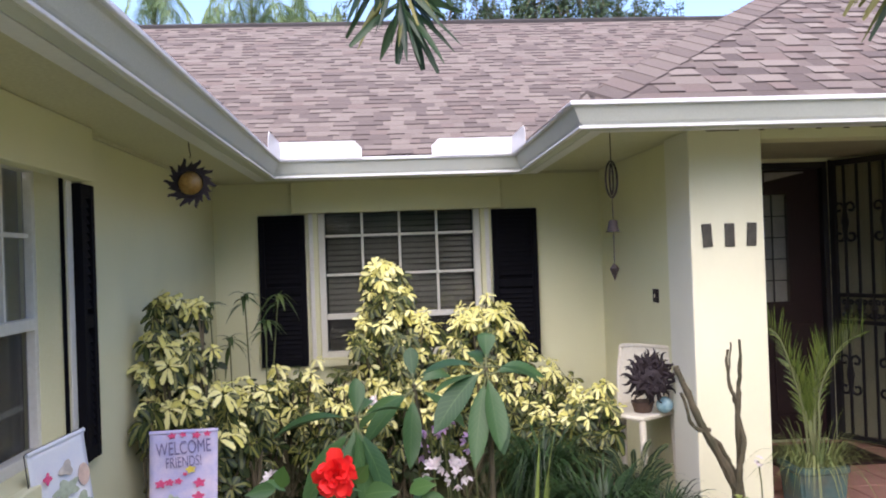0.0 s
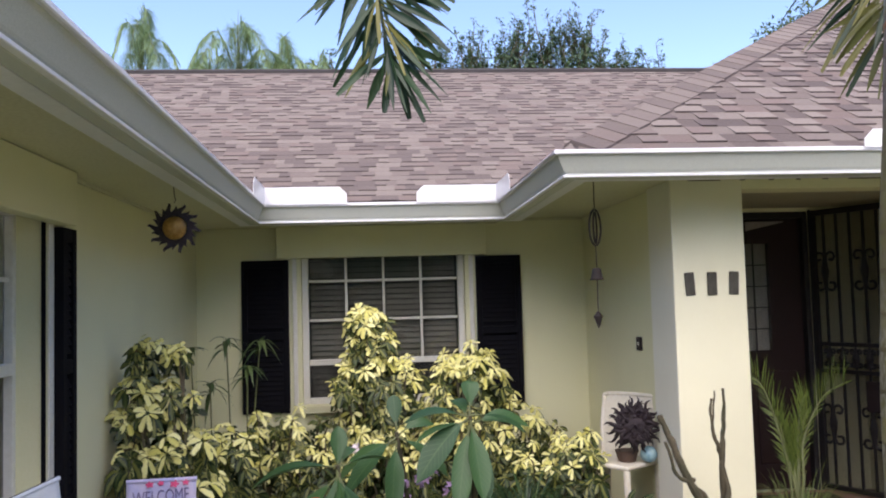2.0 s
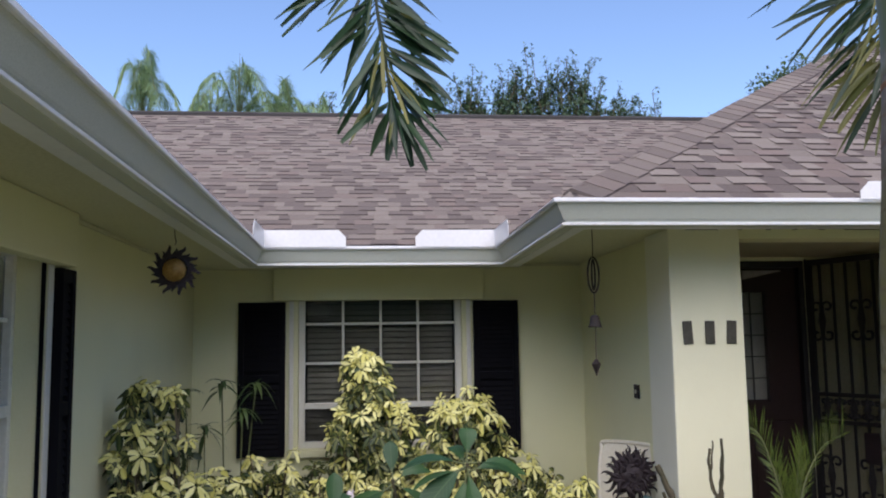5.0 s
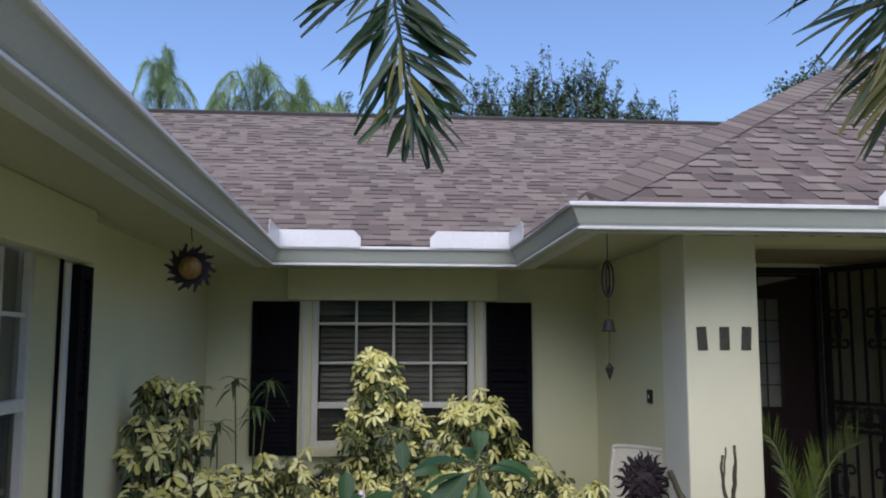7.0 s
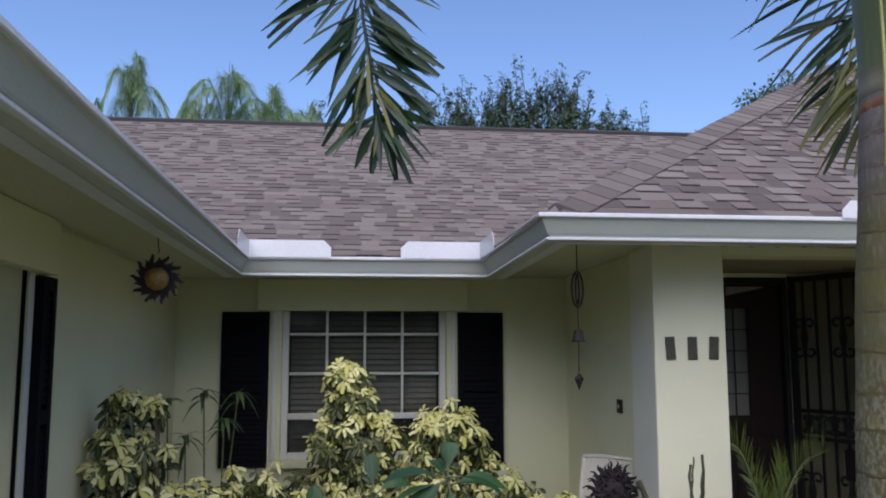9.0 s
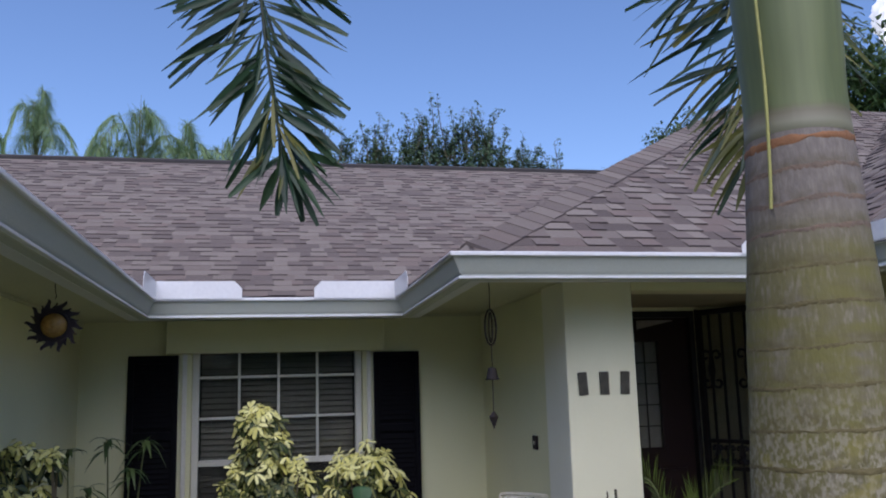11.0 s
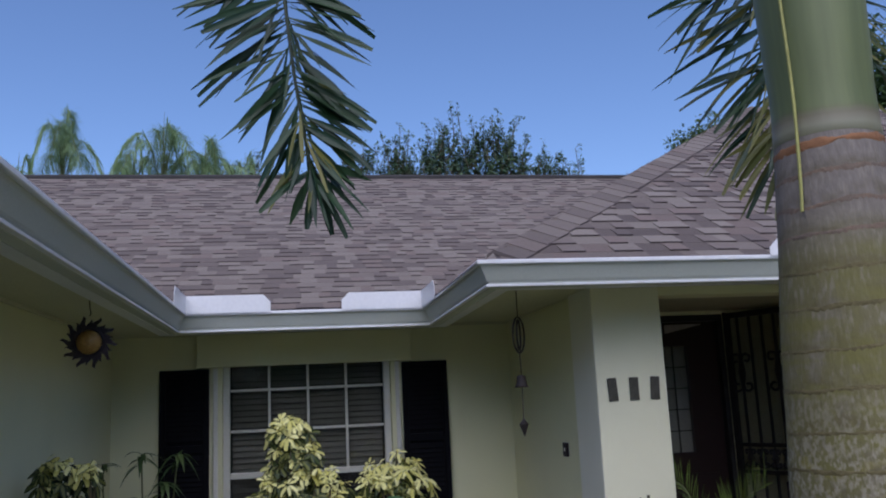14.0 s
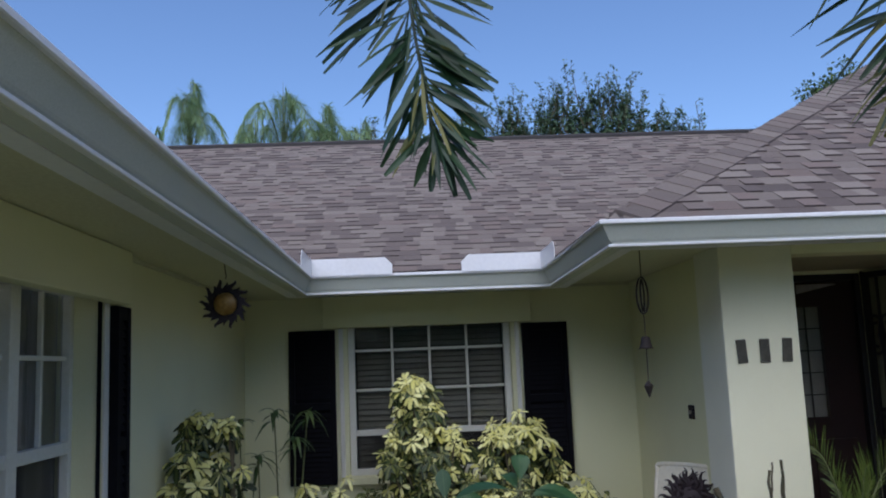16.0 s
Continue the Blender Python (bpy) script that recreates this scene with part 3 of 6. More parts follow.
def sweep(profile, path, closed=True, fall=None):
    """Sweeps (outwards, z) points along a path, mitred; outwards is to the right of the way, fall lowers each corner."""
    bm = bmesh.new()
    pts = [Vector((*p, 0)) for p in path]
    rings = []
    for k, p in enumerate(pts):
        normals = []
        for a, b in ((k - 1, k), (k, k + 1)):
            if 0 <= a and b < len(pts):
                d = (pts[b] - pts[a]).normalized()
                normals.append(Vector((d.y, -d.x, 0)))
        m = sum(normals, Vector()) if len(normals) == 1 else (normals[0] + normals[1]) / (1 + normals[0].dot(normals[1]))
        rings.append([bm.verts.new(p + m * o + Vector((0, 0, z + (fall[k] if fall else 0)))) for o, z in profile])
    n = len(profile)
    for r0, r1 in zip(rings, rings[1:]):
        for s in range(n if closed else n - 1):
            bm.faces.new((r0[s], r0[(s + 1) % n], r1[(s + 1) % n], r1[s]))
    return bm


GUTTER_PROFILE = [(-0.10, 2.262), (-0.050, 2.262), (-0.044, 2.268), (-0.044, 2.288), (-0.034, 2.293), (-0.028, 2.300), (0.004, 2.362), (0.012, 2.372), (0.012, 2.388), (0.008, 2.388), (0.004, 2.374),
                  (-0.003, 2.364), (-0.034, 2.302), (-0.048, 2.292), (-0.054, 2.27), (-0.096, 2.268), (-0.096, 2.388), (-0.10, 2.388)]
gutter = thing("gutter", "pale grey enamelled rain gutter along the eaves", "gutter", kind="structure")
part("gutter_trough", sweep(GUTTER_PROFILE, EAVES, fall=CORNER_DROP), GUTTER, gutter)
# lip and bead are whiter than the trough, painting in light on their edges
part("top_lip", sweep([(0.008, 2.374), (0.024, 2.374), (0.028, 2.378), (0.028, 2.393), (0.024, 2.397), (0.008, 2.397)], EAVES, fall=CORNER_DROP), WHITE, gutter, "rolled lip whitened as if catching the sky")
part("bottom_bead", sweep([(-0.046, 2.264), (-0.026, 2.264), (-0.023, 2.266), (-0.023, 2.275), (-0.026, 2.278), (-0.046, 2.278)], EAVES, fall=CORNER_DROP), WHITE, gutter, "lower bead whitened as if catching the sky")
structure("trim_fascia", sweep([(-0.105, 2.262), (-0.105, 2.376), (-0.175, 2.376), (-0.175, 2.262)], EAVES, fall=CORNER_DROP), WHITE, "white fascia board behind the gutter")
# a dark strip stands in for the shadow where fascia steps to soffit
structure("trim_shadow_line", sweep([(-0.176, 2.264), (-0.176, 2.283), (-0.188, 2.283), (-0.188, 2.264)], EAVES), GAP, "dark strip painting the shadow line behind the fascia")
structure("trim_drip_edge", sweep([(-0.02, 2.383), (-0.02, 2.388), (-0.2, 2.400), (-0.2, 2.395)], EAVES), WHITE, "white metal drip edge")


def splash_guard(corner, dx, dy, length=0.57, height=0.095, other=None, z0=2.385):
    """An L of sheet metal standing on the gutter's lip in an inner corner: both arms with a cut end."""
    g = thing("splash_guard", "white sheet-metal splash guard standing on the gutter corner", "splash guard", "splash guards", kind="structure")
    cx, cy = corner
    for name, (ux, uy), length in (("arm", dx, length), ("arm", dy, other or length)):
        bm = bmesh.new()
        tip = 0.05
        prof = [(0, z0), (length, z0), (length, z0 + height - tip), (length - tip, z0 + height), (0, z0 + height)]
        px, py = -uy * 0.0015, ux * 0.0015
        front = [bm.verts.new((cx + ux * a + px, cy + uy * a + py, z)) for a, z in prof]
        back = [bm.verts.new((cx + ux * a - px, cy + uy * a - py, z)) for a, z in prof]
        bm.faces.new(front)
        bm.faces.new(back[::-1])
        for s in range(5):
            bm.faces.new((front[s], front[(s + 1) % 5], back[(s + 1) % 5], back[s]))
        part(name, bm, WHITE, g)
    return g


splash_guard((-0.668, 6.024), (1, 0), (0, -1), height=0.122, z0=2.358)
splash_guard((0.964, 6.024), (-1, 0), (0, -1), height=0.122, z0=2.358)
splash_guard((3.054, 4.164), (-1, 0), (0, -1), 0.47, other=1.1)


# ---- roof ----
RUN = math.sqrt(1 + SLOPE * SLOPE)


def deck(name, corners, label):
    """A sloping slab; corners are its plan outline, heights follow from the distance to the eave."""
    bm = bmesh.new()
    top = [bm.verts.new(c) for c in corners]
    low = [bm.verts.new((c[0], c[1], c[2] - 0.03)) for c in corners]
    bm.faces.new(top)
    bm.faces.new(low[::-1])
    for s in range(len(top)):
        t = (s + 1) % len(top)
        bm.faces.new((top[s], top[t], low[t], low[s]))
    return structure(name, bm, DECK, label)


BACK_EAVE, RIDGE_Y = 6.07, 9.17
FRONT_EAVE, FRONT_RIDGE_Y = 4.21, 8.32
HIP_X, VALLEY_X = 1.0, 3.09


def rise(d):
    return EAVE_Z + SLOPE * d


RZ, FZ = rise(RIDGE_Y - BACK_EAVE), rise(FRONT_RIDGE_Y - FRONT_EAVE)
HIP_K, FR = RIDGE_Y - BACK_EAVE, FRONT_RIDGE_Y - FRONT_EAVE
roof_back = deck("roof_back", [(-6.5, BACK_EAVE, EAVE_Z), (HIP_X, BACK_EAVE, EAVE_Z), (HIP_X + HIP_K, RIDGE_Y, RZ), (-6.5, RIDGE_Y, RZ)], "weathered mauve-grey shingle roof over the window")
roof_front = deck("roof_front", [(HIP_X, FRONT_EAVE, EAVE_Z), (VALLEY_X, FRONT_EAVE, EAVE_Z), (VALLEY_X + FR, FRONT_RIDGE_Y, FZ), (HIP_X + FR, FRONT_RIDGE_Y, FZ)], "weathered mauve-grey shingle roof over the porch")
roof_hip = deck("roof_hip", [(HIP_X, BACK_EAVE, EAVE_Z), (HIP_X, FRONT_EAVE, EAVE_Z), (HIP_X + FR, FRONT_RIDGE_Y, FZ), (HIP_X + FR, FRONT_RIDGE_Y + 1.86, FZ)], "mauve-grey shingle hip slope")
roof_wing = deck("roof_wing", [(VALLEY_X, -4.0, EAVE_Z), (VALLEY_X + FR, -4.0, FZ), (VALLEY_X + FR, FRONT_RIDGE_Y, FZ), (VALLEY_X, FRONT_EAVE, EAVE_Z)], "mauve-grey shingle slope of the far wing")
deck("roof_left", [(-0.69, -4.0, EAVE_Z), (-0.69, BACK_EAVE, EAVE_Z), (-0.69 - HIP_K, RIDGE_Y, RZ), (-0.69 - HIP_K, -4.0, RZ)], "mauve-grey shingle slope of the side wing")
deck("roof_rear", [(-6.5, RIDGE_Y + 0.01, RZ), (HIP_X + HIP_K, RIDGE_Y + 0.01, RZ), (HIP_X + HIP_K, RIDGE_Y + 5, RZ - 2.4), (-6.5, RIDGE_Y + 5, RZ - 2.4)], "")
deck("roof_rear_far", [(HIP_X + FR, FRONT_RIDGE_Y + 0.01, FZ), (VALLEY_X + FR + 4, FRONT_RIDGE_Y + 0.01, FZ), (VALLEY_X + FR + 4, FRONT_RIDGE_Y + 5, FZ - 2.4), (HIP_X + FR, FRONT_RIDGE_Y + 5, FZ - 2.4)], "")

SMALL_TABS, WIDE_TABS = (0.08, 0.10, 0.13, 0.16, 0.19), (0.09, 0.11, 0.13, 0.16, 0.19)


def tab_corners(a0, a1, b0, b1, thick, lo=None, hi=None):
    """Corner points of one tab in the slope's own axes (along, up the slope, out), cut at the bounds lo(b), hi(b)."""
    out = []
    for b in (b0, b1):
        l0, h0 = (lo(b) if lo else -99), (hi(b) if hi else 99)
        out.append((max(a0, min(l0, a1)), min(max(a1, a0), max(h0, a0))))
    (p, q), (r, s) = out
    return [(p, b0, 0.002), (q, b0, 0.002), (s, b1, 0.001), (r, b1, 0.001), (p, b0, thick), (q, b0, thick), (s, b1, 0.003), (r, b1, 0.003)]


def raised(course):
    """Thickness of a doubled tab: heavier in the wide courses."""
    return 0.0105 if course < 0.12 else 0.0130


TAB_FACES = [(4, 5, 6, 7), (0, 1, 5, 4), (0, 4, 7, 3), (1, 2, 6, 5)]
TAB_MESHES = {}


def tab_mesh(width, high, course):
    """One tab; a raised tab has a shadow line painted on its lower edge, a flat one hardly any."""
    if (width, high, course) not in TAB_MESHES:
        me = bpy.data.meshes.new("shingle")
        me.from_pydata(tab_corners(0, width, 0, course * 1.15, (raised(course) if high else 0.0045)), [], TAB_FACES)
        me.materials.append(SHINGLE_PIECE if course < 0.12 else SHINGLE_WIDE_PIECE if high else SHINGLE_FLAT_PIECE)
        me.materials.append(BUTT_SHADE)
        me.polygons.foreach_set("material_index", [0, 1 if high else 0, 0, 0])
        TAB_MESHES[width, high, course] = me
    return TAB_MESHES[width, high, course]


def shingles(roof, origin, along, length, lo, hi, near, seed, course):
    """Courses of tabs of uneven width over a slope. near(a, b) picks the tabs that are pieces of their own; the rest is joined."""
    rnd = random.Random(seed)
    o, u = Vector(origin), Vector((*along, 0)).normalized()
    back = Vector((-u.y, u.x, 0))
    v = (back + Vector((0, 0, SLOPE))).normalized()
    n = u.cross(v)
    frame_m = Matrix((u, v, n)).transposed().to_4x4()
    verts, faces, slots, b = [], [], [], 0.0
    count = 0
    while b < length:
        a_lo, a_hi = min(lo(b), lo(b + course)), max(hi(b), hi(b + course))
        a = a_lo - rnd.random() * 0.25
        high = rnd.random() < 0.5
        jit = rnd.uniform(-0.004, 0.004)
        while a < a_hi:
            w = rnd.choice(SMALL_TABS if course < 0.12 else WIDE_TABS)
            high = high and (b > 0 or course < 0.12)        # the starter course over the gutter is flat
            inside = lo(b) < a and lo(b + course * 1.15) < a and a + w < hi(b) and a + w < hi(b + course * 1.15)
            if inside and count < 300 and near(a, b):
                ob = new("shingle", tab_mesh(w, high, course))
                ob.parent = roof
                ob.matrix_basis = Matrix.Translation(o + u * a + v * (b + jit)) @ frame_m
                count += 1
            elif a + w > min(lo(b), lo(b + course)):
                k = len(verts)
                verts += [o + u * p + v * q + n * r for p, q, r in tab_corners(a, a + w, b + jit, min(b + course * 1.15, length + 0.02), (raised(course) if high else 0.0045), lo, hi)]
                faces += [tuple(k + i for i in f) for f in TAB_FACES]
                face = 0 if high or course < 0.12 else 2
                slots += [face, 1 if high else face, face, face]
            a += w
            high = not high if rnd.random() < (0.8 if course < 0.12 else 0.95) else high
        b += course
    field = tagged(raw("shingle_field", verts, faces, SHINGLE if course < 0.12 else SHINGLE_WIDE, roof), kind="stuff")
    field.data.materials.append(BUTT_SHADE)
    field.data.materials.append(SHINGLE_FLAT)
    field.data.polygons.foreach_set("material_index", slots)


def caps(roof, p0, p1, width, seed, left, right):
    """Hip or ridge caps: overlapping bent tabs from p0 up to p1; left and right are the slopes' sideways directions down from the line."""
    rnd = random.Random(seed)
    p0, p1 = Vector(p0), Vector(p1)
    d = (p1 - p0).normalized()
    total, s, made = (p1 - p0).length, 0.0, {}
    L, R = Vector(left).normalized() * width * 0.28, Vector(right).normalized() * width * 1.1
    up = Vector((0, 0, 1))
    while s < total:
        if "me" not in made:
            me = bpy.data.meshes.new("hip_cap")
            vs = []
            for t, z in ((0.0, 0.024), (0.19, 0.016), (0.0, 0.000), (0.19, -0.004)):
                for side in (L, Vector((0, 0, 0.004)), R):
                    vs.append(d * t + side + up * z)
            me.from_pydata([tuple(v) for v in vs], [], [(0, 1, 4, 3), (1, 2, 5, 4), (6, 7, 1, 0), (7, 8, 2, 1), (6, 0, 3, 9), (2, 8, 11, 5)])
            me.materials.append(CAP_SHINGLE)
            me.materials.append(BUTT_SHADE)
            # the right-hand edge is dark to paint the cap's shadow line
            me.polygons.foreach_set("material_index", [0, 0, 0, 0, 0, 1])
            made["me"] = me
        ob = new("hip_cap", made["me"])
        ob.parent = roof
        ob.location = p0 + d * s + Vector((rnd.uniform(-0.004, 0.004), 0, 0))
        s += 0.15


def pieces_last():
    """All roofing pieces, called at the end of the file."""
    k = 1 / RUN
    shingles(roof_back, (0, BACK_EAVE - 0.03, EAVE_Z - 0.012), (1, 0), HIP_K * RUN, lambda b: -6.0, lambda b: HIP_X + b * k, lambda a, b: -0.8 < a < 2.0 and b < 2.2, 1, 0.097)
    shingles(roof_front, (0, FRONT_EAVE - 0.03, EAVE_Z - 0.012), (1, 0), FR * RUN, lambda b: HIP_X + b * k, lambda b: VALLEY_X + b * k, lambda a, b: b < 3.0, 2, 0.132)
    shingles(roof_wing, (VALLEY_X - 0.03, 0, EAVE_Z - 0.012), (0, -1), FR * RUN, lambda b: -FRONT_EAVE - b * k, lambda b: 3.0, lambda a, b: False, 3, 0.132)
    shingles(roof_hip, (HIP_X - 0.03, 0, EAVE_Z - 0.012), (0, -1), FR * RUN, lambda b: -BACK_EAVE - b * k, lambda b: -FRONT_EAVE - b * k, lambda a, b: False, 4, 0.125)
    caps(roof_hip, (HIP_X + 0.09, FRONT_EAVE + 0.09, EAVE_Z + 0.052), (HIP_X + FR, FRONT_RIDGE_Y, FZ + 0.004), 0.17, 5, (-1, 1, -SLOPE), (1, -1, -SLOPE))
    caps(roof_front, (HIP_X + FR, FRONT_RIDGE_Y, FZ + 0.004), (VALLEY_X + FR + 4, FRONT_RIDGE_Y, FZ + 0.004), 0.15, 6, (0, 1, -SLOPE), (0, -1, -SLOPE))


# ridge vent along the back roof
bm = bmesh.new()
tube_into(bm, [(-6.4, RIDGE_Y, RZ + 0.012), (HIP_X + HIP_K, RIDGE_Y, RZ + 0.012)], 0.035, 6)
structure("trim_ridge_vent", bm, RIDGE, "dark low ridge vent along the roof top")


# ---- windows ----
w1 = thing("window_1", "white-framed double-hung window with grilles and closed dark blinds", "window", kind="structure")
x0, x1, z0, z1 = WIN
yf = 7.06
for d in [(x0, x0 + 0.05, yf, yf + 0.09, z0, z1), (x1 - 0.05, x1, yf, yf + 0.09, z0, z1), (x0 + 0.05, x1 - 0.05, yf, yf + 0.09, z1 - 0.05, z1), (x0 + 0.05, x1 - 0.05, yf, yf + 0.09, z0, z0 + 0.05)]:
    part("window_frame", boxed(*d, bevel=0.004), FRAME, w1)
part("meeting_rail", boxed(x0 + 0.05, x1 - 0.05, yf + 0.005, yf + 0.06, 1.16, 1.205, bevel=0.004), FRAME, w1)
cell = (x1 - x0 - 0.1) / 4
for k in range(1, 4):
    part("muntin", boxed(x0 + 0.05 + cell * k - 0.01, x0 + 0.05 + cell * k + 0.01, yf + 0.012, yf + 0.035, 1.205, z1 - 0.05, bevel=0.003), FRAME, w1)
for z in (1.525, 1.845):
    part("muntin", boxed(x0 + 0.05, x1 - 0.05, yf + 0.014, yf + 0.033, z - 0.01, z + 0.01, bevel=0.003), FRAME, w1)
part("pane", boxed(x0 + 0.05, x1 - 0.05, yf + 0.036, yf + 0.041, 1.205, z1 - 0.05), GLASS, w1).visible_shadow = False
part("pane", boxed(x0 + 0.05, x1 - 0.05, yf + 0.056, yf + 0.061, z0 + 0.05, 1.16), GLASS, w1).visible_shadow = False
part("insect_screen", boxed(x0 + 0.05, x1 - 0.05, yf + 0.018, yf + 0.020, z0 + 0.05, 1.16), SCREEN, w1)
part("window_sill", boxed(x0 - 0.06, x1 + 0.06, 6.94, 7.06, z0 - 0.06, z0 - 0.002, bevel=0.006), STUCCO, w1)
for xa, xr in ((x0 - 0.07, x0 - 0.035), (x1 + 0.035, x1)):
    part("casing", boxed(xa, xa + 0.035, 6.972, 6.998, z0, 2.03, bevel=0.004), FRAME, w1)
    part("reveal", boxed(xr, xr + 0.035, 6.980, 6.998, z0, 2.03, bevel=0.003), STUCCO, w1, "cream strip inside the casing")

blind = thing("window_blind", "dark closed horizontal blind behind the window glass", "blind")
rnd = random.Random(4)
slat = bmesh.new()
box(slat, -0.6, 0.6, -0.003, 0.003, -0.0235, 0.0235, bevel=0.001)
first = part("slat", slat, BLIND, blind)
first.matrix_basis = pose(0.165, 7.16, 2.12, -32)
for k in range(1, 27):
    s = new("slat", first.data)
    s.parent = blind
    s.matrix_basis = pose(0.165, 7.16 + rnd.uniform(-0.003, 0.003), 2.12 - 0.046 * k, -32 + rnd.uniform(-6, 6), 0, rnd.uniform(-0.15, 0.15))
part("head_rail", boxed(-0.44, 0.77, 7.14, 7.18, 2.14, 2.165, bevel=0.003), BLIND, blind)
# dark sheet behind the glass, painting the room's shade
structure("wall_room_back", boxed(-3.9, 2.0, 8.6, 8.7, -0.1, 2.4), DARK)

w2 = thing("window_2", "white double-hung side window with grilles set deep in the wall", "window", kind="structure")
y0, y1, z0, z1 = LWIN
xf = -1.50
for d in [(xf, xf + 0.06, y0, y0 + 0.04, z0, z1), (xf, xf + 0.045, y1 - 0.035, y1, z0, z1), (xf, xf + 0.06, y0 + 0.04, y1 - 0.045, z1 - 0.05, z1), (xf, xf + 0.06, y0 + 0.04, y1 - 0.045, z0, z0 + 0.05), (xf, xf + 0.06, 3.22, 3.30, z0 + 0.05, z1 - 0.05)]:
    part("window_frame", boxed(*d, bevel=0.004), FRAME, w2)
for ya, yb in ((y0 + 0.04, 3.22), (3.30, y1 - 0.045)):
    part("meeting_rail", boxed(xf + 0.006, xf + 0.055, ya, yb, 1.40, 1.45, bevel=0.004), FRAME, w2)
    part("muntin", boxed(xf + 0.016, xf + 0.036, (ya + yb) / 2 - 0.009, (ya + yb) / 2 + 0.009, 1.45, z1 - 0.05, bevel=0.003), FRAME, w2)
    part("muntin", boxed(xf + 0.018, xf + 0.034, ya, yb, 1.79, 1.81, bevel=0.003), FRAME, w2)
    part("pane", boxed(xf + 0.008, xf + 0.013, ya, yb, 1.45, z1 - 0.05), GLASS, w2).visible_shadow = False
    part("pane", boxed(xf - 0.012, xf - 0.007, ya, yb, z0 + 0.05, 1.40), GLASS, w2).visible_shadow = False
    part("insect_screen", boxed(xf + 0.010, xf + 0.012, ya, yb, z0 + 0.05, 1.40), SCREEN, w2)
    part("lower_rail", boxed(xf - 0.02, xf - 0.014, ya, yb, 1.06, 1.085), FRAME, w2)
part("casing", boxed(LEFT_X + 0.002, LEFT_X + 0.010, y1, y1 + 0.058, z0, 2.04, bevel=0.003), FRAME, w2)
part("screen_track", boxed(LEFT_X - 0.020, LEFT_X - 0.003, y1 - 0.010, y1 - 0.002, z0, z1), SHUTTER, w2, "thin black screen track")
part("window_sill", boxed(LEFT_X - 0.12, LEFT_X + 0.05, y0, y1, z0 - 0.06, z0 - 0.002, bevel=0.006), STUCCO, w2)
# curtain in folds
bm = bmesh.new()
cols = 90
grid = [[bm.verts.new((-1.58 + 0.02 * math.sin(c * 0.85 + 0.6 * math.sin(c * 0.3)) , 2.5 + 1.5 * c / cols, z)) for c in range(cols + 1)] for z in (0.86, 1.5, 2.11)]
for r0, r1 in zip(grid, grid[1:]):
    for c in range(cols):
        bm.faces.new((r0[c], r0[c + 1], r1[c + 1], r1[c]))
cur = part("curtain", bm, CURTAIN, None, smooth=True)
cur.modifiers.new("thick", "SOLIDIFY").thickness = 0.003
tagged(cur, "grey folded curtain behind the side window", "curtain")
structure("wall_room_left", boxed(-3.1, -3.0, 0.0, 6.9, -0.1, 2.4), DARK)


def shutter(width, z0, z1, at, spin, label):
    """A louvred shutter: two stiles, rails and slats; its back lies on the wall."""
    s = thing("window_shutter", label, "shutter", "window shutters")
    s.matrix_basis = Matrix.Translation(at) @ pose(0, 0, 0, 0, 0, spin)
    t = 0.045
    for a in (0, width - 0.045):
        part("stile", boxed(a, a + 0.045, -t, -0.003, z0, z1, bevel=0.004), SHUTTER, s)
    for zz in (z0, (z0 + z1) / 2 - 0.03, z1 - 0.06):
        part("rail", boxed(0.045, width - 0.045, -t + 0.002, -0.005, zz, zz + 0.06, bevel=0.003), SHUTTER, s)
    part("backing", boxed(0.045, width - 0.045, -0.012, -0.006, z0 + 0.06, z1 - 0.06), SHUTTER, s)
    one = None
    z = z0 + 0.085
    while z < z1 - 0.07:
        if abs(z - (z0 + z1) / 2) > 0.05:
            if one is None:
                one = part("louvre", boxed(0.046, width - 0.046, -0.004, 0.004, -0.022, 0.022, bevel=0.002), SHUTTER, s)
                ob = one
            else:
                ob = new("louvre", one.data)
                ob.parent = s
            ob.matrix_basis = pose(0, -0.026, z, -22)
        z += 0.038
    return s


shutter(0.372, 0.80, 2.02, (-0.972, 6.998, 0), 0, "black louvred shutter beside the front window")
shutter(0.372, 0.80, 2.02, (0.921, 6.998, 0), 0, "black louvred shutter beside the front window")
shutter(0.17, 0.80, 2.03, (LEFT_X + 0.002, 3.905, 0), 90, "black louvred shutter beside the side window")
shutter(0.29, 0.80, 2.03, (LEFT_X + 0.002, 2.29, 0), 90, "black louvred shutter beside the side window")


# ---- porch ----
structure("floor_porch", boxed(PIER_X, WING_X, PIER_Y - 0.5, ENTRY_Y + 0.2, -0.1, FLOOR_Z - 0.008), GROUT, "concrete porch slab")
porch_tiles = thing("floor_tiles", "worn pinkish terracotta tiles on the porch", "floor", kind="structure")
tile_me = None
for i in range(5):
    for j in range(7):
        if tile_me is None:
            t0 = part("tile", boxed(-0.145, 0.145, -0.145, 0.145, -0.006, 0.006, bevel=0.002), TILE, porch_tiles)
            tile_me, ob = t0.data, t0
        else:
            ob = new("tile", tile_me)
            ob.parent = porch_tiles
        ob.location = (PIER_X + 0.15 + 0.3 * i, PIER_Y - 0.35 + 0.3 * j - 0.12, FLOOR_Z - 0.002)

door = thing("door_1", "dark red front door with a leaded glass light in a black frame", "door", kind="structure")
dx0, dx1, dz1 = 2.46, 3.42, 2.27
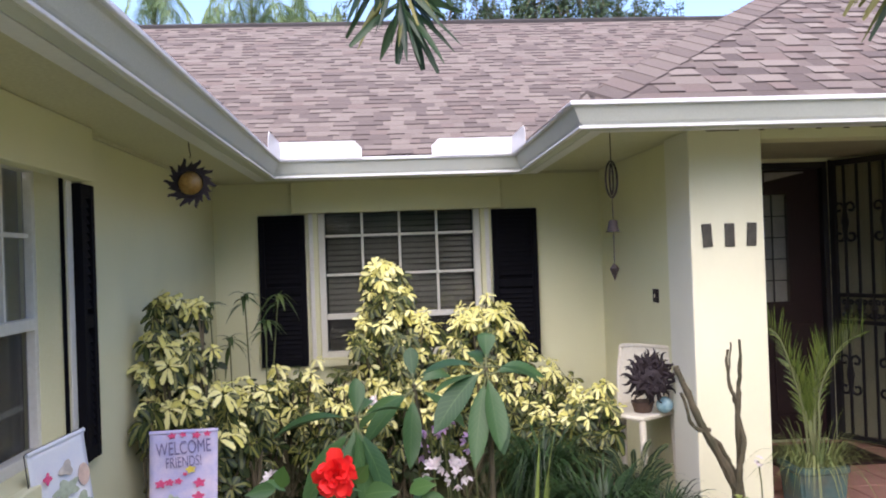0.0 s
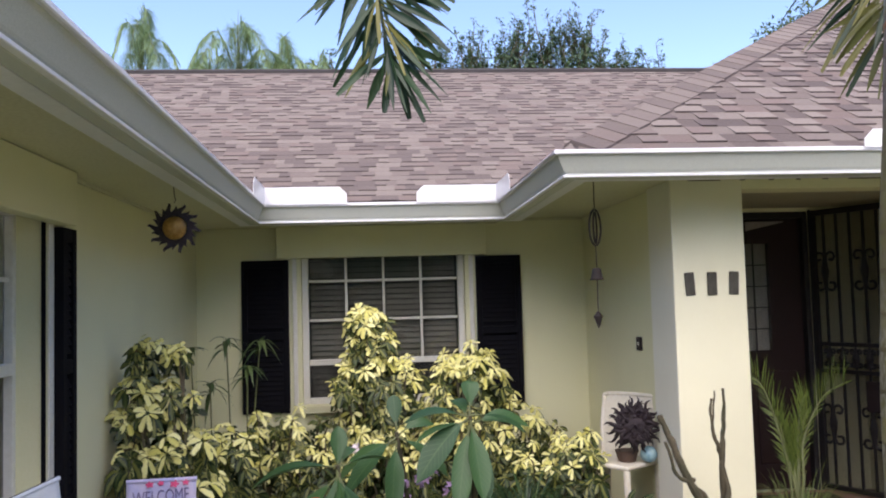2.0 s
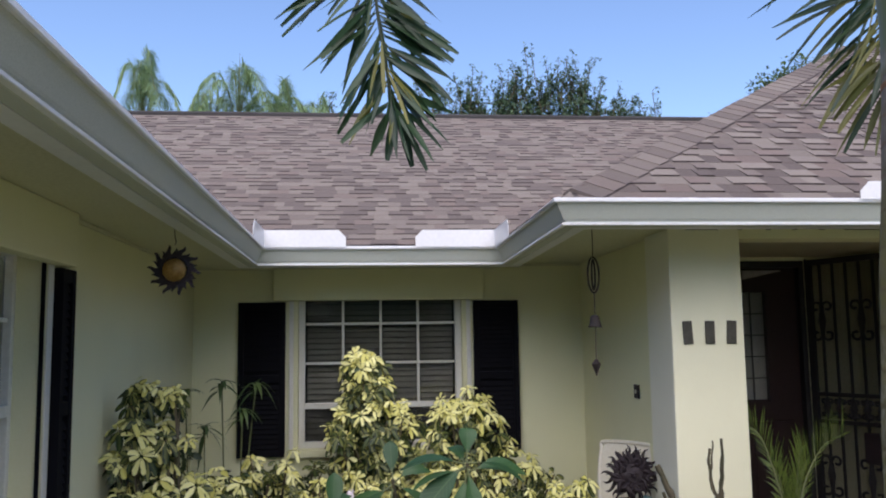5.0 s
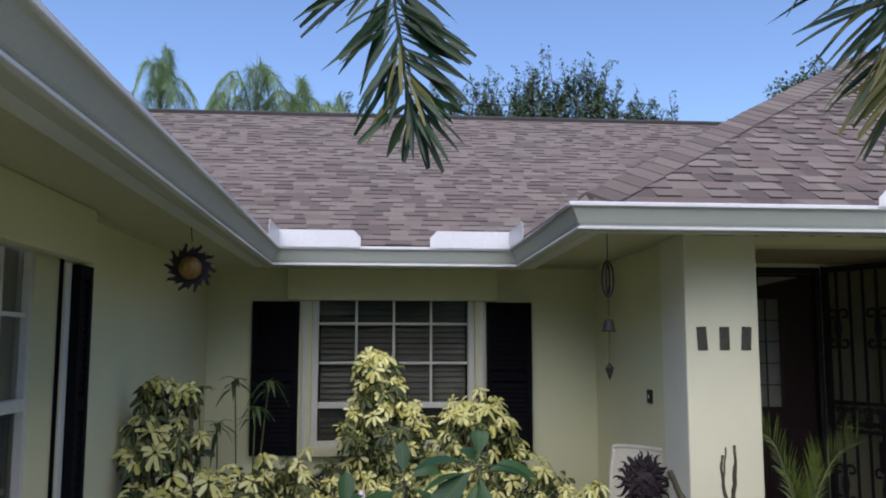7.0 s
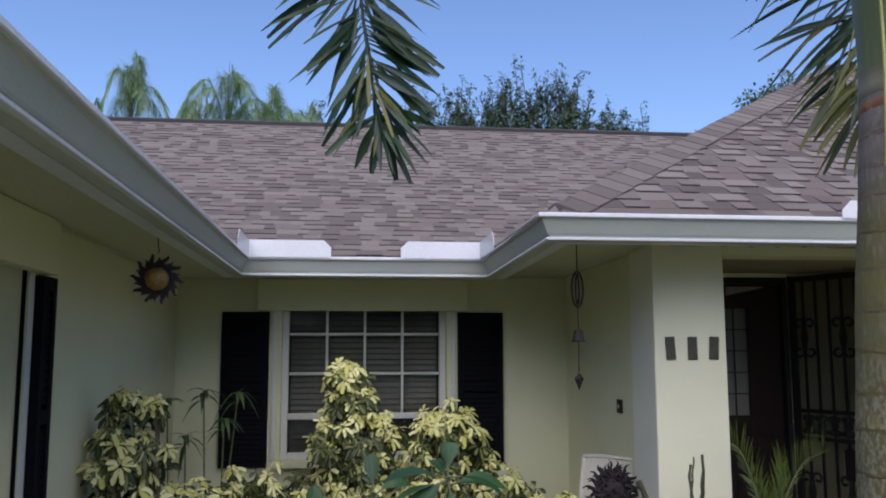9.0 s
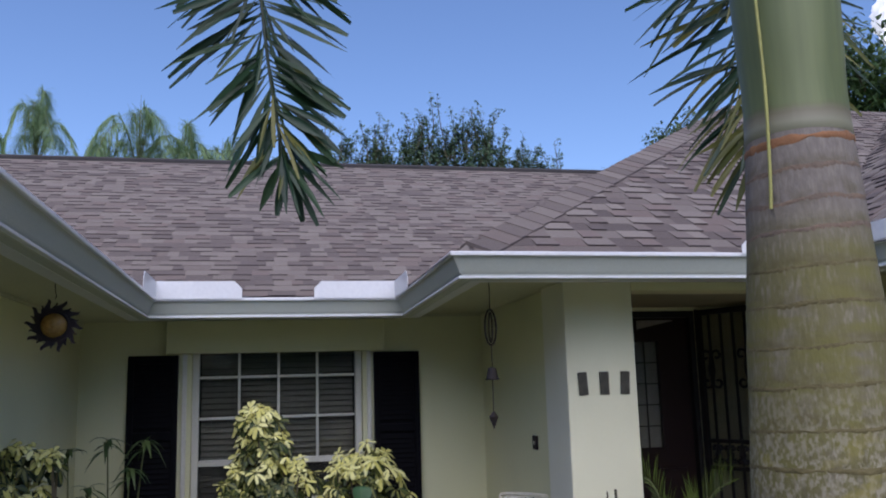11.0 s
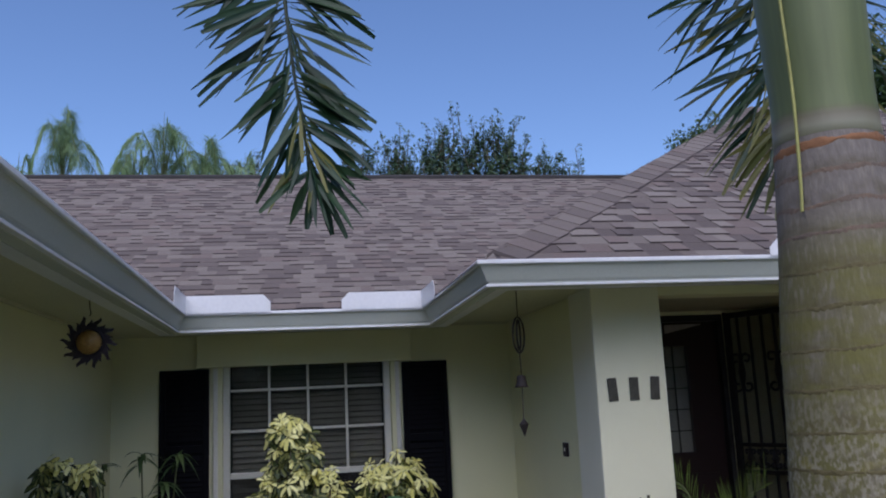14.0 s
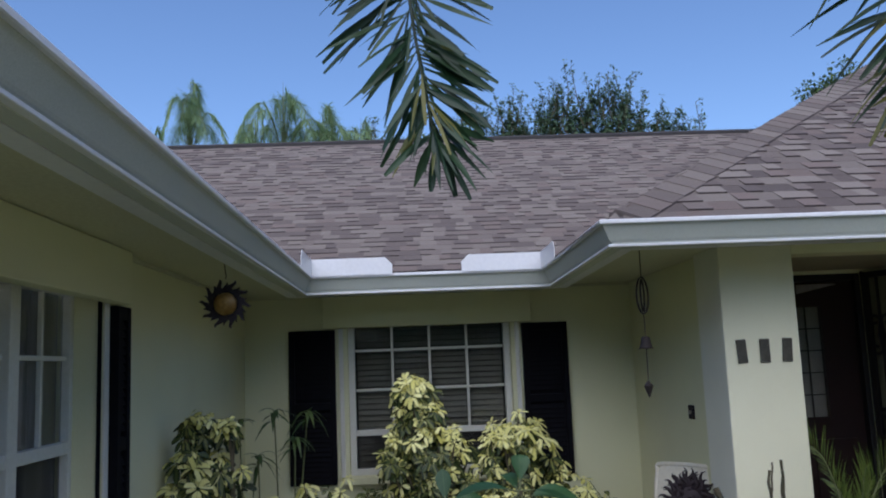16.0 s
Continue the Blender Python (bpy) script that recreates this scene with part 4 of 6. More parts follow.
for d in [(dx0, dx0 + 0.04, 6.30, 6.42, FLOOR_Z, dz1), (dx1 - 0.04, dx1, 6.30, 6.42, FLOOR_Z, dz1), (dx0 + 0.04, dx1 - 0.04, 6.30, 6.42, dz1 - 0.05, dz1)]:
    part("door_frame", boxed(*d, bevel=0.004), IRON, door, "black door frame")
part("door_casing", boxed(dx1, dx1 + 0.02, 6.282, 6.298, FLOOR_Z, dz1 + 0.01, bevel=0.003), IRON, door, "black door frame")
leaf_x0, leaf_x1 = dx0 + 0.042, dx1 - 0.042
lx0, lx1, lz0, lz1 = 2.77, 3.12, 1.21, 2.03
for d in [(leaf_x0, lx0, 6.36, 6.40, FLOOR_Z + 0.01, dz1 - 0.052), (lx1, leaf_x1, 6.36, 6.40, FLOOR_Z + 0.01, dz1 - 0.052), (lx0, lx1, 6.36, 6.40, FLOOR_Z + 0.01, lz0), (lx0, lx1, 6.36, 6.40, lz1, dz1 - 0.052)]:
    part("door_leaf", boxed(*d), RED_DOOR, door)
for xa in (2.58, 2.98):
    part("raised_panel", boxed(xa, xa + 0.32, 6.348, 6.362, 0.35, 1.05, bevel=0.006), RED_DOOR, door)
part("door_glass", boxed(lx0, lx1, 6.375, 6.381, lz0, lz1), GLASS, door).visible_shadow = False
for k in range(1, 3):
    x = lx0 + (lx1 - lx0) * k / 3
    part("glazing_bar", boxed(x - 0.005, x + 0.005, 6.366, 6.374, lz0, lz1), IRON, door)
for k in range(1, 5):
    z = lz0 + (lz1 - lz0) * k / 5
    part("glazing_bar", boxed(lx0, lx1, 6.367, 6.373, z - 0.004, z + 0.004), IRON, door)
part("light_frame", boxed(lx1, lx1 + 0.022, 6.352, 6.362, lz0 - 0.02, lz1 + 0.02, bevel=0.003), RED_DOOR, door)
part("door_sheer", boxed(lx0 - 0.02, lx1 + 0.02, 6.43, 6.436, lz0 - 0.03, lz1 + 0.03), CURTAIN, door, "pale sheer curtain behind the glass")
# pale wedge added to paint a patch of light over the door leaf
bm = boxed(2.95, 3.26, 6.352, 6.358, 2.13, 2.20)
for v in bm.verts:
    if v.co.x > 3.1 and v.co.z < 2.16:
        v.co.z = 2.195
part("transom_pane", bm, CURTAIN, door, "pale wedge painting the light seen over the dark door leaf")
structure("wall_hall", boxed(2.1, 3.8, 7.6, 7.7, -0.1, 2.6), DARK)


def scroll(parent, x, z, s=1.0):
    """A wrought ornament on one picket: four curls and a collar."""
    bm = bmesh.new()
    for sx in (-1, 1):
        for sz in (-1, 1):
            pts = []
            for k in range(15):
                a = k / 14 * 1.75 * math.pi
                r = 0.034 * s * (1 - 0.55 * k / 14)
                pts.append((x + sx * (0.012 + 0.030 * s - r * math.cos(a)), 0, z + sz * (0.035 * s + 0.05 * s + r * math.sin(a))))
            tube_into(bm, [(x + sx * 0.006, 0, z + sz * 0.015 * s)] + pts, 0.0105, 5)
    tube_into(bm, [(x, 0, z - 0.15 * s), (x, 0, z - 0.05 * s), (x, 0, z), (x, 0, z + 0.05 * s), (x, 0, z + 0.15 * s)], [0.008, 0.02, 0.03, 0.02, 0.008], 7)
    return part("scroll_ornament", bm, IRON, parent)


gate = thing("security_door", "black wrought-iron security door with scrollwork standing open", "security door")
gate.matrix_basis = Matrix.Translation((3.43, 6.27, FLOOR_Z + 0.03)) @ pose(0, 0, 0, 0, 0, -66)
GW, GH = 0.86, 2.09
for d in [(0, 0.035, -0.017, 0.017, 0, GH), (GW - 0.035, GW, -0.017, 0.017, 0, GH), (0.035, GW - 0.035, -0.017, 0.017, 0, 0.035), (0.035, GW - 0.035, -0.017, 0.017, GH - 0.045, GH), (0.035, GW - 0.035, -0.015, 0.015, 1.06, 1.09), (0.035, GW - 0.035, -0.015, 0.015, 0.86, 0.89)]:
    part("gate_frame", boxed(*d, bevel=0.003), IRON, gate)
for k in range(1, 8):
    x = GW * k / 8
    for za, zb in ((0.035, 0.86), (1.09, GH - 0.045)):
        part("picket", boxed(x - 0.008, x + 0.008, -0.008, 0.008, za, zb), IRON, gate)
    scroll(gate, x, 0.975, 0.55)
for x in (GW * 1 / 8, GW * 4 / 8, GW * 7 / 8):
    scroll(gate, x, 1.62, 1.25)
    scroll(gate, x, 0.48, 1.25)
# half-clear dark sheet added to stand in for the porch's shade
part("mesh_screen", boxed(0.035, GW - 0.035, 0.010, 0.012, 0.035, GH - 0.045), SCREEN, gate, "fine dark sheet added to dim the wall behind the pickets")
part("lock_box", boxed(GW - 0.10, GW - 0.02, -0.03, 0.03, 0.93, 1.04, bevel=0.004), IRON, gate)
part("mail_plate", boxed(0.40, 0.52, -0.022, -0.01, 0.60, 0.82, bevel=0.01), BRONZE, gate, "dark oval plate hung on the pickets")
mat_ob = part("door_mat", boxed(2.62, 3.40, 5.55, 6.15, FLOOR_Z + 0.005, FLOOR_Z + 0.02, bevel=0.005), RED_DOOR)
tagged(mat_ob, "dark red door mat on the porch tiles", "door mat")

# house number: three plain plates of the figures' size
for k, x in enumerate((1.884, 2.017, 2.147)):
    n = part("number_plate", boxed(-0.029, 0.029, -0.008, 0.0, -0.067, 0.067, bevel=0.0035), NUMERAL)
    n.matrix_basis = pose(x, PIER_Y - 0.002, 1.716, 0, -3 + 3 * k, 0)
    tagged(n, "dark pewter bar fixed to the cream pier", "house number", "house number")

bell = part("doorbell", boxed(BAY_X + 0.036, BAY_X + 0.052, 5.575, 5.665, 1.292, 1.382, bevel=0.004), BRONZE)
tagged(bell, "small dark bronze doorbell plate on the cream wall", "doorbell")
part("button", boxed(BAY_X + 0.030, BAY_X + 0.036, 5.607, 5.626, 1.325, 1.349, bevel=0.003), PLASTIC, bell)


# ---- ornaments ----
def sun_rays(radius, inner, count, mat, parent, thick=0.006):
    """Wavy tapering rays round a ring, long and short by turns, in the x-z plane."""
    for k in range(count):
        bm = bmesh.new()
        a = 2 * math.pi * k / count
        lenr = radius - inner if k % 2 == 0 else (radius - inner) * 0.72
        wid = 0.2 * inner * (1.5 if k % 2 == 0 else 0.9)
        d, s = Vector((math.cos(a), 0, math.sin(a))), Vector((-math.sin(a), 0, math.cos(a)))
        rows = []
        for i in range(9):
            t = i / 8
            c = d * (inner * 0.92 + lenr * t) + s * (0.16 * lenr * math.sin(t * 5.2 + 0.3) * (0.4 + t))
            w = wid * (1 - t) ** 0.7 + 0.0008
            rows.append([bm.verts.new(c + s * w + Vector((0, o, 0))) for o in (-thick / 2, thick / 2)] + [bm.verts.new(c - s * w + Vector((0, o, 0))) for o in (thick / 2, -thick / 2)])
        for r0, r1 in zip(rows, rows[1:]):
            for q in range(4):
                bm.faces.new((r0[q], r0[(q + 1) % 4], r1[(q + 1) % 4], r1[q]))
        part("ray", bm, mat, parent)


def torus_into(bm, center, radius, tube_r, seg=28, sides=8, tilt=0.0):
    rings = []
    rot = Matrix.Rotation(tilt, 3, "Z")
    for k in range(seg):
        a = 2 * math.pi * k / seg
        d = Vector((math.cos(a), 0, math.sin(a)))
        rings.append([bm.verts.new(Vector(center) + rot @ (d * (radius + tube_r * math.cos(b)) + Vector((0, tube_r * math.sin(b), 0)))) for b in [2 * math.pi * s / sides for s in range(sides)]])
    for k in range(seg):
        r0, r1 = rings[k], rings[(k + 1) % seg]
        for s in range(sides):
            bm.faces.new((r0[s], r0[(s + 1) % sides], r1[(s + 1) % sides], r1[s]))
    return bm


def sphere(radius, center=(0, 0, 0), u=20, v=14, scale=(1, 1, 1)):
    bm = bmesh.new()
    bmesh.ops.create_uvsphere(bm, u_segments=u, v_segments=v, radius=radius)
    bmesh.ops.scale(bm, vec=scale, verts=bm.verts[:])
    bmesh.ops.translate(bm, vec=center, verts=bm.verts[:])
    return bm


hs = thing("hanging_sun", "dark metal sun with an amber glass ball hung from the soffit", "wind ornament", at=(-0.90, 4.31, 2.052))
hs.rotation_euler = (0, 0, radians(10))
sun_rays(0.132, 0.066, 20, BRONZE, hs)
part("ring", torus_into(bmesh.new(), (0, 0, 0), 0.064, 0.009), BRONZE, hs, smooth=True)
part("glass_ball", sphere(0.058, scale=(1, 0.8, 1)), AMBER, hs, "crackled amber glass ball", smooth=True)
part("glass_core", sphere(0.046, scale=(1, 0.75, 1)), material("amber_core", (0.78, 0.58, 0.27), 0.5, 0.4, 60, 25, 0.2, other=(0.45, 0.28, 0.10)), hs, smooth=True)
part("hook", tube([(0, 0, 0.125), (0.006, 0, 0.14), (0, 0, 0.16), (-0.004, 0, SOFFIT_Z - 2.052)], 0.0025, 6), BRONZE, hs)

wc = thing("wind_chime", "old copper wind chime with spiral, bell and diamond drop", "wind chime", at=(1.307, 4.7, 0))
bm = bmesh.new()
for r, w in ((0.10, 0.0), (0.086, 0.9)):
    pts = [(0.40 * r * math.cos(a) * math.cos(w), 0.5 * r * math.cos(a) * math.sin(w + 0.6), 2.045 + r * math.sin(a)) for a in [2 * math.pi * k / 28 for k in range(29)]]
    tube_into(bm, pts, 0.0055, 6)
part("spiral", bm, CHIME, wc, smooth=True)
part("cord", tube([(0, 0, BAY_SOFFIT), (0.0, 0, 2.145)], 0.003, 6), STRING, wc)
part("cord", tube([(0, 0, 1.945), (0.002, 0, 1.815)], 0.0026, 6), STRING, wc)
part("cord", tube([(0.002, 0, 1.755), (0.0, 0, 1.585)], 0.003, 6), STRING, wc)
part("bell", tube([(0, 0, 1.82), (0, 0, 1.812), (0, 0, 1.79), (0, 0, 1.765), (0, 0, 1.752)], [0.014, 0.024, 0.028, 0.033, 0.041], 14), CHIME, wc, smooth=True)
bm = bmesh.new()
bmesh.ops.create_cone(bm, segments=4, radius1=0.0, radius2=0.027, depth=0.07, cap_ends=False)
bmesh.ops.translate(bm, vec=(0, 0, 1.515), verts=bm.verts[:])
r = bmesh.ops.create_cone(bm, segments=4, radius1=0.027, radius2=0.0, depth=0.035, cap_ends=False)
bmesh.ops.translate(bm, vec=(0, 0, 1.5675), verts=r["verts"])
part("diamond_drop", bm, CHIME, wc)


def patio_chair(at, spin):
    c = thing("patio_chair", "white resin garden chair standing against the cream wall", "chair")
    c.matrix_basis = Matrix.Translation(at) @ pose(0, 0, 0, 0, 0, spin)
    for x, y in ((-0.22, -0.12), (0.22, -0.12), (-0.20, 0.22), (0.20, 0.22)):
        part("leg", tube([(x * 1.08, y * 1.08, 0.0), (x, y, 0.53)], [0.018, 0.022], 8), PLASTIC, c)
    part("seat", boxed(-0.24, 0.24, -0.14, 0.24, 0.53, 0.56, bevel=0.012), PLASTIC, c)
    bm = bmesh.new()
    outline = [(-0.22, 0.56), (-0.24, 0.72), (-0.235, 0.88), (-0.20, 0.935), (0.20, 0.935), (0.235, 0.88), (0.24, 0.72), (0.22, 0.56)]
    front = [bm.verts.new((x, 0.20 + (z - 0.56) * 0.16, z)) for x, z in outline]
    back = [bm.verts.new((x, 0.225 + (z - 0.56) * 0.16, z)) for x, z in outline]
    bm.faces.new(front)
    bm.faces.new(back[::-1])
    for k in range(8):
        bm.faces.new((front[k], front[(k + 1) % 8], back[(k + 1) % 8], back[k]))
    bmesh.ops.bevel(bm, geom=bm.edges[:], offset=0.006, segments=2, affect="EDGES")
    part("backrest", bm, PLASTIC, c)
    part("back_rim", tube(smooth_path([(x, 0.205 + (z - 0.56) * 0.16, z) for x, z in outline], 4), 0.014, 8), PLASTIC, c)
    for o in c.children:
        o.scale = (0.98, 1, 1)
    return c


CHAIR_AT = (1.54, 5.40, 0.07)
patio_chair(CHAIR_AT, -54)
structure("paving_stone", boxed(1.08, 1.785, 5.10, 6.0, -0.05, 0.07, bevel=0.01), GROUT, "small grey paved pad against the wall")
ss = thing("sun_sculpture", "dark bronze spiky sun ornament propped on the white chair", "garden ornament", at=(1.65, 5.235, 0.86))
ss.rotation_euler = (radians(-12), 0, radians(-15))
rnd = random.Random(17)
for k in range(44):
    ring = k % 2                            # a back row of long flames, a front row of shorter ones
    a = 2 * math.pi * k / 44 + rnd.uniform(-0.08, 0.08)
    d, side = Vector((math.cos(a), 0, math.sin(a))), Vector((-math.sin(a), 0, math.cos(a)))
    ln, turn = rnd.uniform(0.075, 0.105) + 0.03 * (1 - ring), rnd.choice((-1, 1))
    pts = [d * (0.055 + ln * t) + side * (turn * 0.017 * math.sin(t * 5.6 + 0.4) * (0.35 + t)) + Vector((0, -0.05 * ring - 0.02 * math.sin(t * 3), 0)) for t in (0, 0.14, 0.28, 0.42, 0.56, 0.7, 0.85, 1.0)]
    part("ray", tube(pts, [0.020, 0.019, 0.017, 0.0145, 0.012, 0.009, 0.006, 0.0015], 6), BRONZE, ss, smooth=True)
bm = sphere(0.105, (0, -0.035, 0), 30, 20, (1, 0.42, 1))
for v in bm.verts:
    v.co += v.normal * (0.016 * noise.noise(v.co * 34) + 0.008 * noise.noise(v.co * 80))
part("core", bm, BRONZE, ss, smooth=True)
for k in range(26):
    a, r = rnd.uniform(0, 6.28), 0.095 * math.sqrt(rnd.random())
    p = Vector((r * math.cos(a), -0.06, r * math.sin(a)))
    q = p + Vector((0.35 * p.x + rnd.uniform(-0.03, 0.03), -rnd.uniform(0.01, 0.025), 0.35 * p.z + rnd.uniform(-0.03, 0.03)))
    part("curl", tube(smooth_path([p, p.lerp(q, 0.5) + Vector((rnd.uniform(-0.02, 0.02), -0.008, rnd.uniform(-0.02, 0.02))), q], 3), [0.014, 0.014, 0.013, 0.011, 0.009, 0.006, 0.002], 5), BRONZE, ss)
pot = part("flower_pot", tube([(1.62, 5.30, 0.63), (1.62, 5.30, 0.635), (1.62, 5.30, 0.69), (1.62, 5.30, 0.70)], [0.05, 0.055, 0.07, 0.075], 16), material("brown_clay", (0.085, 0.052, 0.038), 0.8, 0.3, 60, 8, 0.15))
tagged(pot, "small brown clay pot on the chair seat", "pot")
ball = part("glass_globe", sphere(0.052, (1.735, 5.225, 0.683)), material("blue_glass_swirl", (0.35, 0.52, 0.56), 0.15, 0.4, 8, 20, 0.02, other=(0.08, 0.22, 0.30)), smooth=True)
tagged(ball, "pale blue swirled glass globe on the chair seat", "glass globe")


# ---- garden flags ----
def banner(corner_l, corner_r, top, height, cloth, label, tilt=2.0):
    """A cloth banner on a bent wire stand."""
    f = thing("garden_flag", label, "garden flag", "garden flags")
    a, b = Vector((*corner_l, 0)), Vector((*corner_r, 0))
    u = (b - a).normalized()
    w = (b - a).length
    f.matrix_basis = Matrix.Translation((a.x, a.y, top)) @ Matrix.Rotation(math.atan2(u.y, u.x), 4, "Z") @ pose(0, 0, 0, 0, tilt, 0)
    bm = bmesh.new()
    nx, nz = 12, 14
    grid = [[bm.verts.new((w * i / nx, 0.008 * math.sin(3.0 * i / nx + 2.2 * k / nz) * k / nz, -height * k / nz)) for i in range(nx + 1)] for k in range(nz + 1)]
    for r0, r1 in zip(grid, grid[1:]):
        for i in range(nx):
            bm.faces.new((r0[i], r0[i + 1], r1[i + 1], r1[i]))
    ob = part("cloth", bm, cloth, f, smooth=True)
    ob.modifiers.new("thick", "SOLIDIFY").thickness = 0.0015
    part("sleeve", tube([(-0.002, 0, -0.002), (w + 0.002, 0, -0.002)], 0.0095, 8), cloth, f)
    part("wire_stand", tube([(-0.012, 0, -top), (-0.012, 0, 0.004), (0.0, 0, 0.008), (w, 0, 0.008)], 0.0022, 6), IRON, f)
    return f, w


def patch(parent, name, mat, x, z, rx, rz, spin=0.0, lobes=0, depth=0.013):
    """A flat printed or sewn shape on the cloth's face."""
    bm = bmesh.new()
    n = 24
    vs = []
    for k in range(n):
        a = 2 * math.pi * k / n
        r = 1 + (0.28 * math.cos(lobes * a) if lobes else 0)
        vs.append(bm.verts.new((x + rx * r * math.cos(a + spin), -depth, z + rz * r * math.sin(a + spin))))
    f = bm.faces.new(vs)
    ext = bmesh.ops.extrude_face_region(bm, geom=[f])
    bmesh.ops.translate(bm, vec=(0, 0.001, 0), verts=[g for g in ext["geom"] if isinstance(g, bmesh.types.BMVert)])
    return part(name, bm, mat, parent)


def lettering(parent, text, x, z, size, mat, tilt=0.0):
    cu = bpy.data.curves.new("lettering", "FONT")
    cu.body, cu.size, cu.extrude, cu.align_x = text, size, 0.0006, "CENTER"
    tmp = bpy.data.objects.new("lettering", cu)
    scene.collection.objects.link(tmp)
    me = bpy.data.meshes.new_from_object(tmp.evaluated_get(bpy.context.evaluated_depsgraph_get()))
    bpy.data.objects.remove(tmp)
    me.materials.clear()
    me.materials.append(mat)
    ob = new("lettering", me)
    ob.parent = parent
    ob.matrix_basis = pose(x, -0.013, z, 90, tilt, 0) @ Matrix.Diagonal((0.78, 1.35, 1, 1))
    return ob


flag1, w = banner((-1.088, 4.145), (-0.787, 4.215), 0.872, 0.42, FABRIC, "lilac garden flag printed with a welcome and flowers")
lettering(flag1, "WELCOME", w * 0.5, -0.105, 0.066, INK, -3)
lettering(flag1, "FRIENDS!", w * 0.5, -0.165, 0.052, INK, -3)
for x, z, r, m in ((0.10, -0.018, 0.016, PINK), (0.15, -0.014, 0.013, PINK), (0.21, -0.02, 0.018, PINK), (0.26, -0.015, 0.014, PINK), (0.05, -0.24, 0.022, PINK), (0.09, -0.235, 0.018, PINK), (0.13, -0.232, 0.016, PINK), (0.225, -0.245, 0.024, PINK), (0.185, -0.18, 0.02, PRINT_YELLOW), (0.22, -0.31, 0.025, PINK), (0.10, -0.32, 0.03, PRINT_GREEN), (0.16, -0.20, 0.010, PINK)):
    patch(flag1, "printed_flower", m, x, z, r, r * 0.8, x * 30, 5)
flag2, w = banner((-1.305, 3.32), (-1.19, 3.585), 0.97, 0.42, FABRIC_BLUE, "pale blue garden flag with a faded garden picture", -8.0)
for x, z, rx, rz, m, lo in ((0.07, -0.12, 0.018, 0.02, PINK, 4), (0.165, -0.115, 0.032, 0.028, PRINT_TAN, 3), (0.25, -0.17, 0.03, 0.045, PRINT_ORANGE, 0), (0.155, -0.195, 0.06, 0.036, PRINT_GREEN, 5), (0.08, -0.26, 0.04, 0.03, PRINT_YELLOW, 5), (0.22, -0.28, 0.05, 0.04, PRINT_GREEN, 4)):
    patch(flag2, "printed_flower", m, x, z, rx, rz, x * 20, lo, 0.012)


# ---- planting ----
def whorl(leaves, at, out, size, rnd, count=8, droop=0.45, tilt=0.1):
    """An umbrella of leaflets round the end of a stalk, of uneven length, some missing."""
    out = Vector(out).normalized()
    a = out.orthogonal().normalized()
    b = out.cross(a)
    phase = rnd.random() * 6.28
    for k in range(count):
        if rnd.random() < 0.08:
            continue
        ang = phase + 2 * math.pi * k / count + rnd.uniform(-0.25, 0.25)
        d = a * math.cos(ang) + b * math.sin(ang) + out * (tilt + rnd.uniform(-0.35, 0.2))
        s = size * rnd.uniform(0.65, 1.15)
        leaves.blade(Vector(at) + d.normalized() * size * 0.14, d, out, s, s * rnd.uniform(0.50, 0.64), droop * rnd.uniform(0.3, 1.2), rnd.uniform(0.0, 0.4), (0.08, 0.40, 0.80, 1.0, 0.90, 0.42), rnd.uniform(-0.4, 0.4))


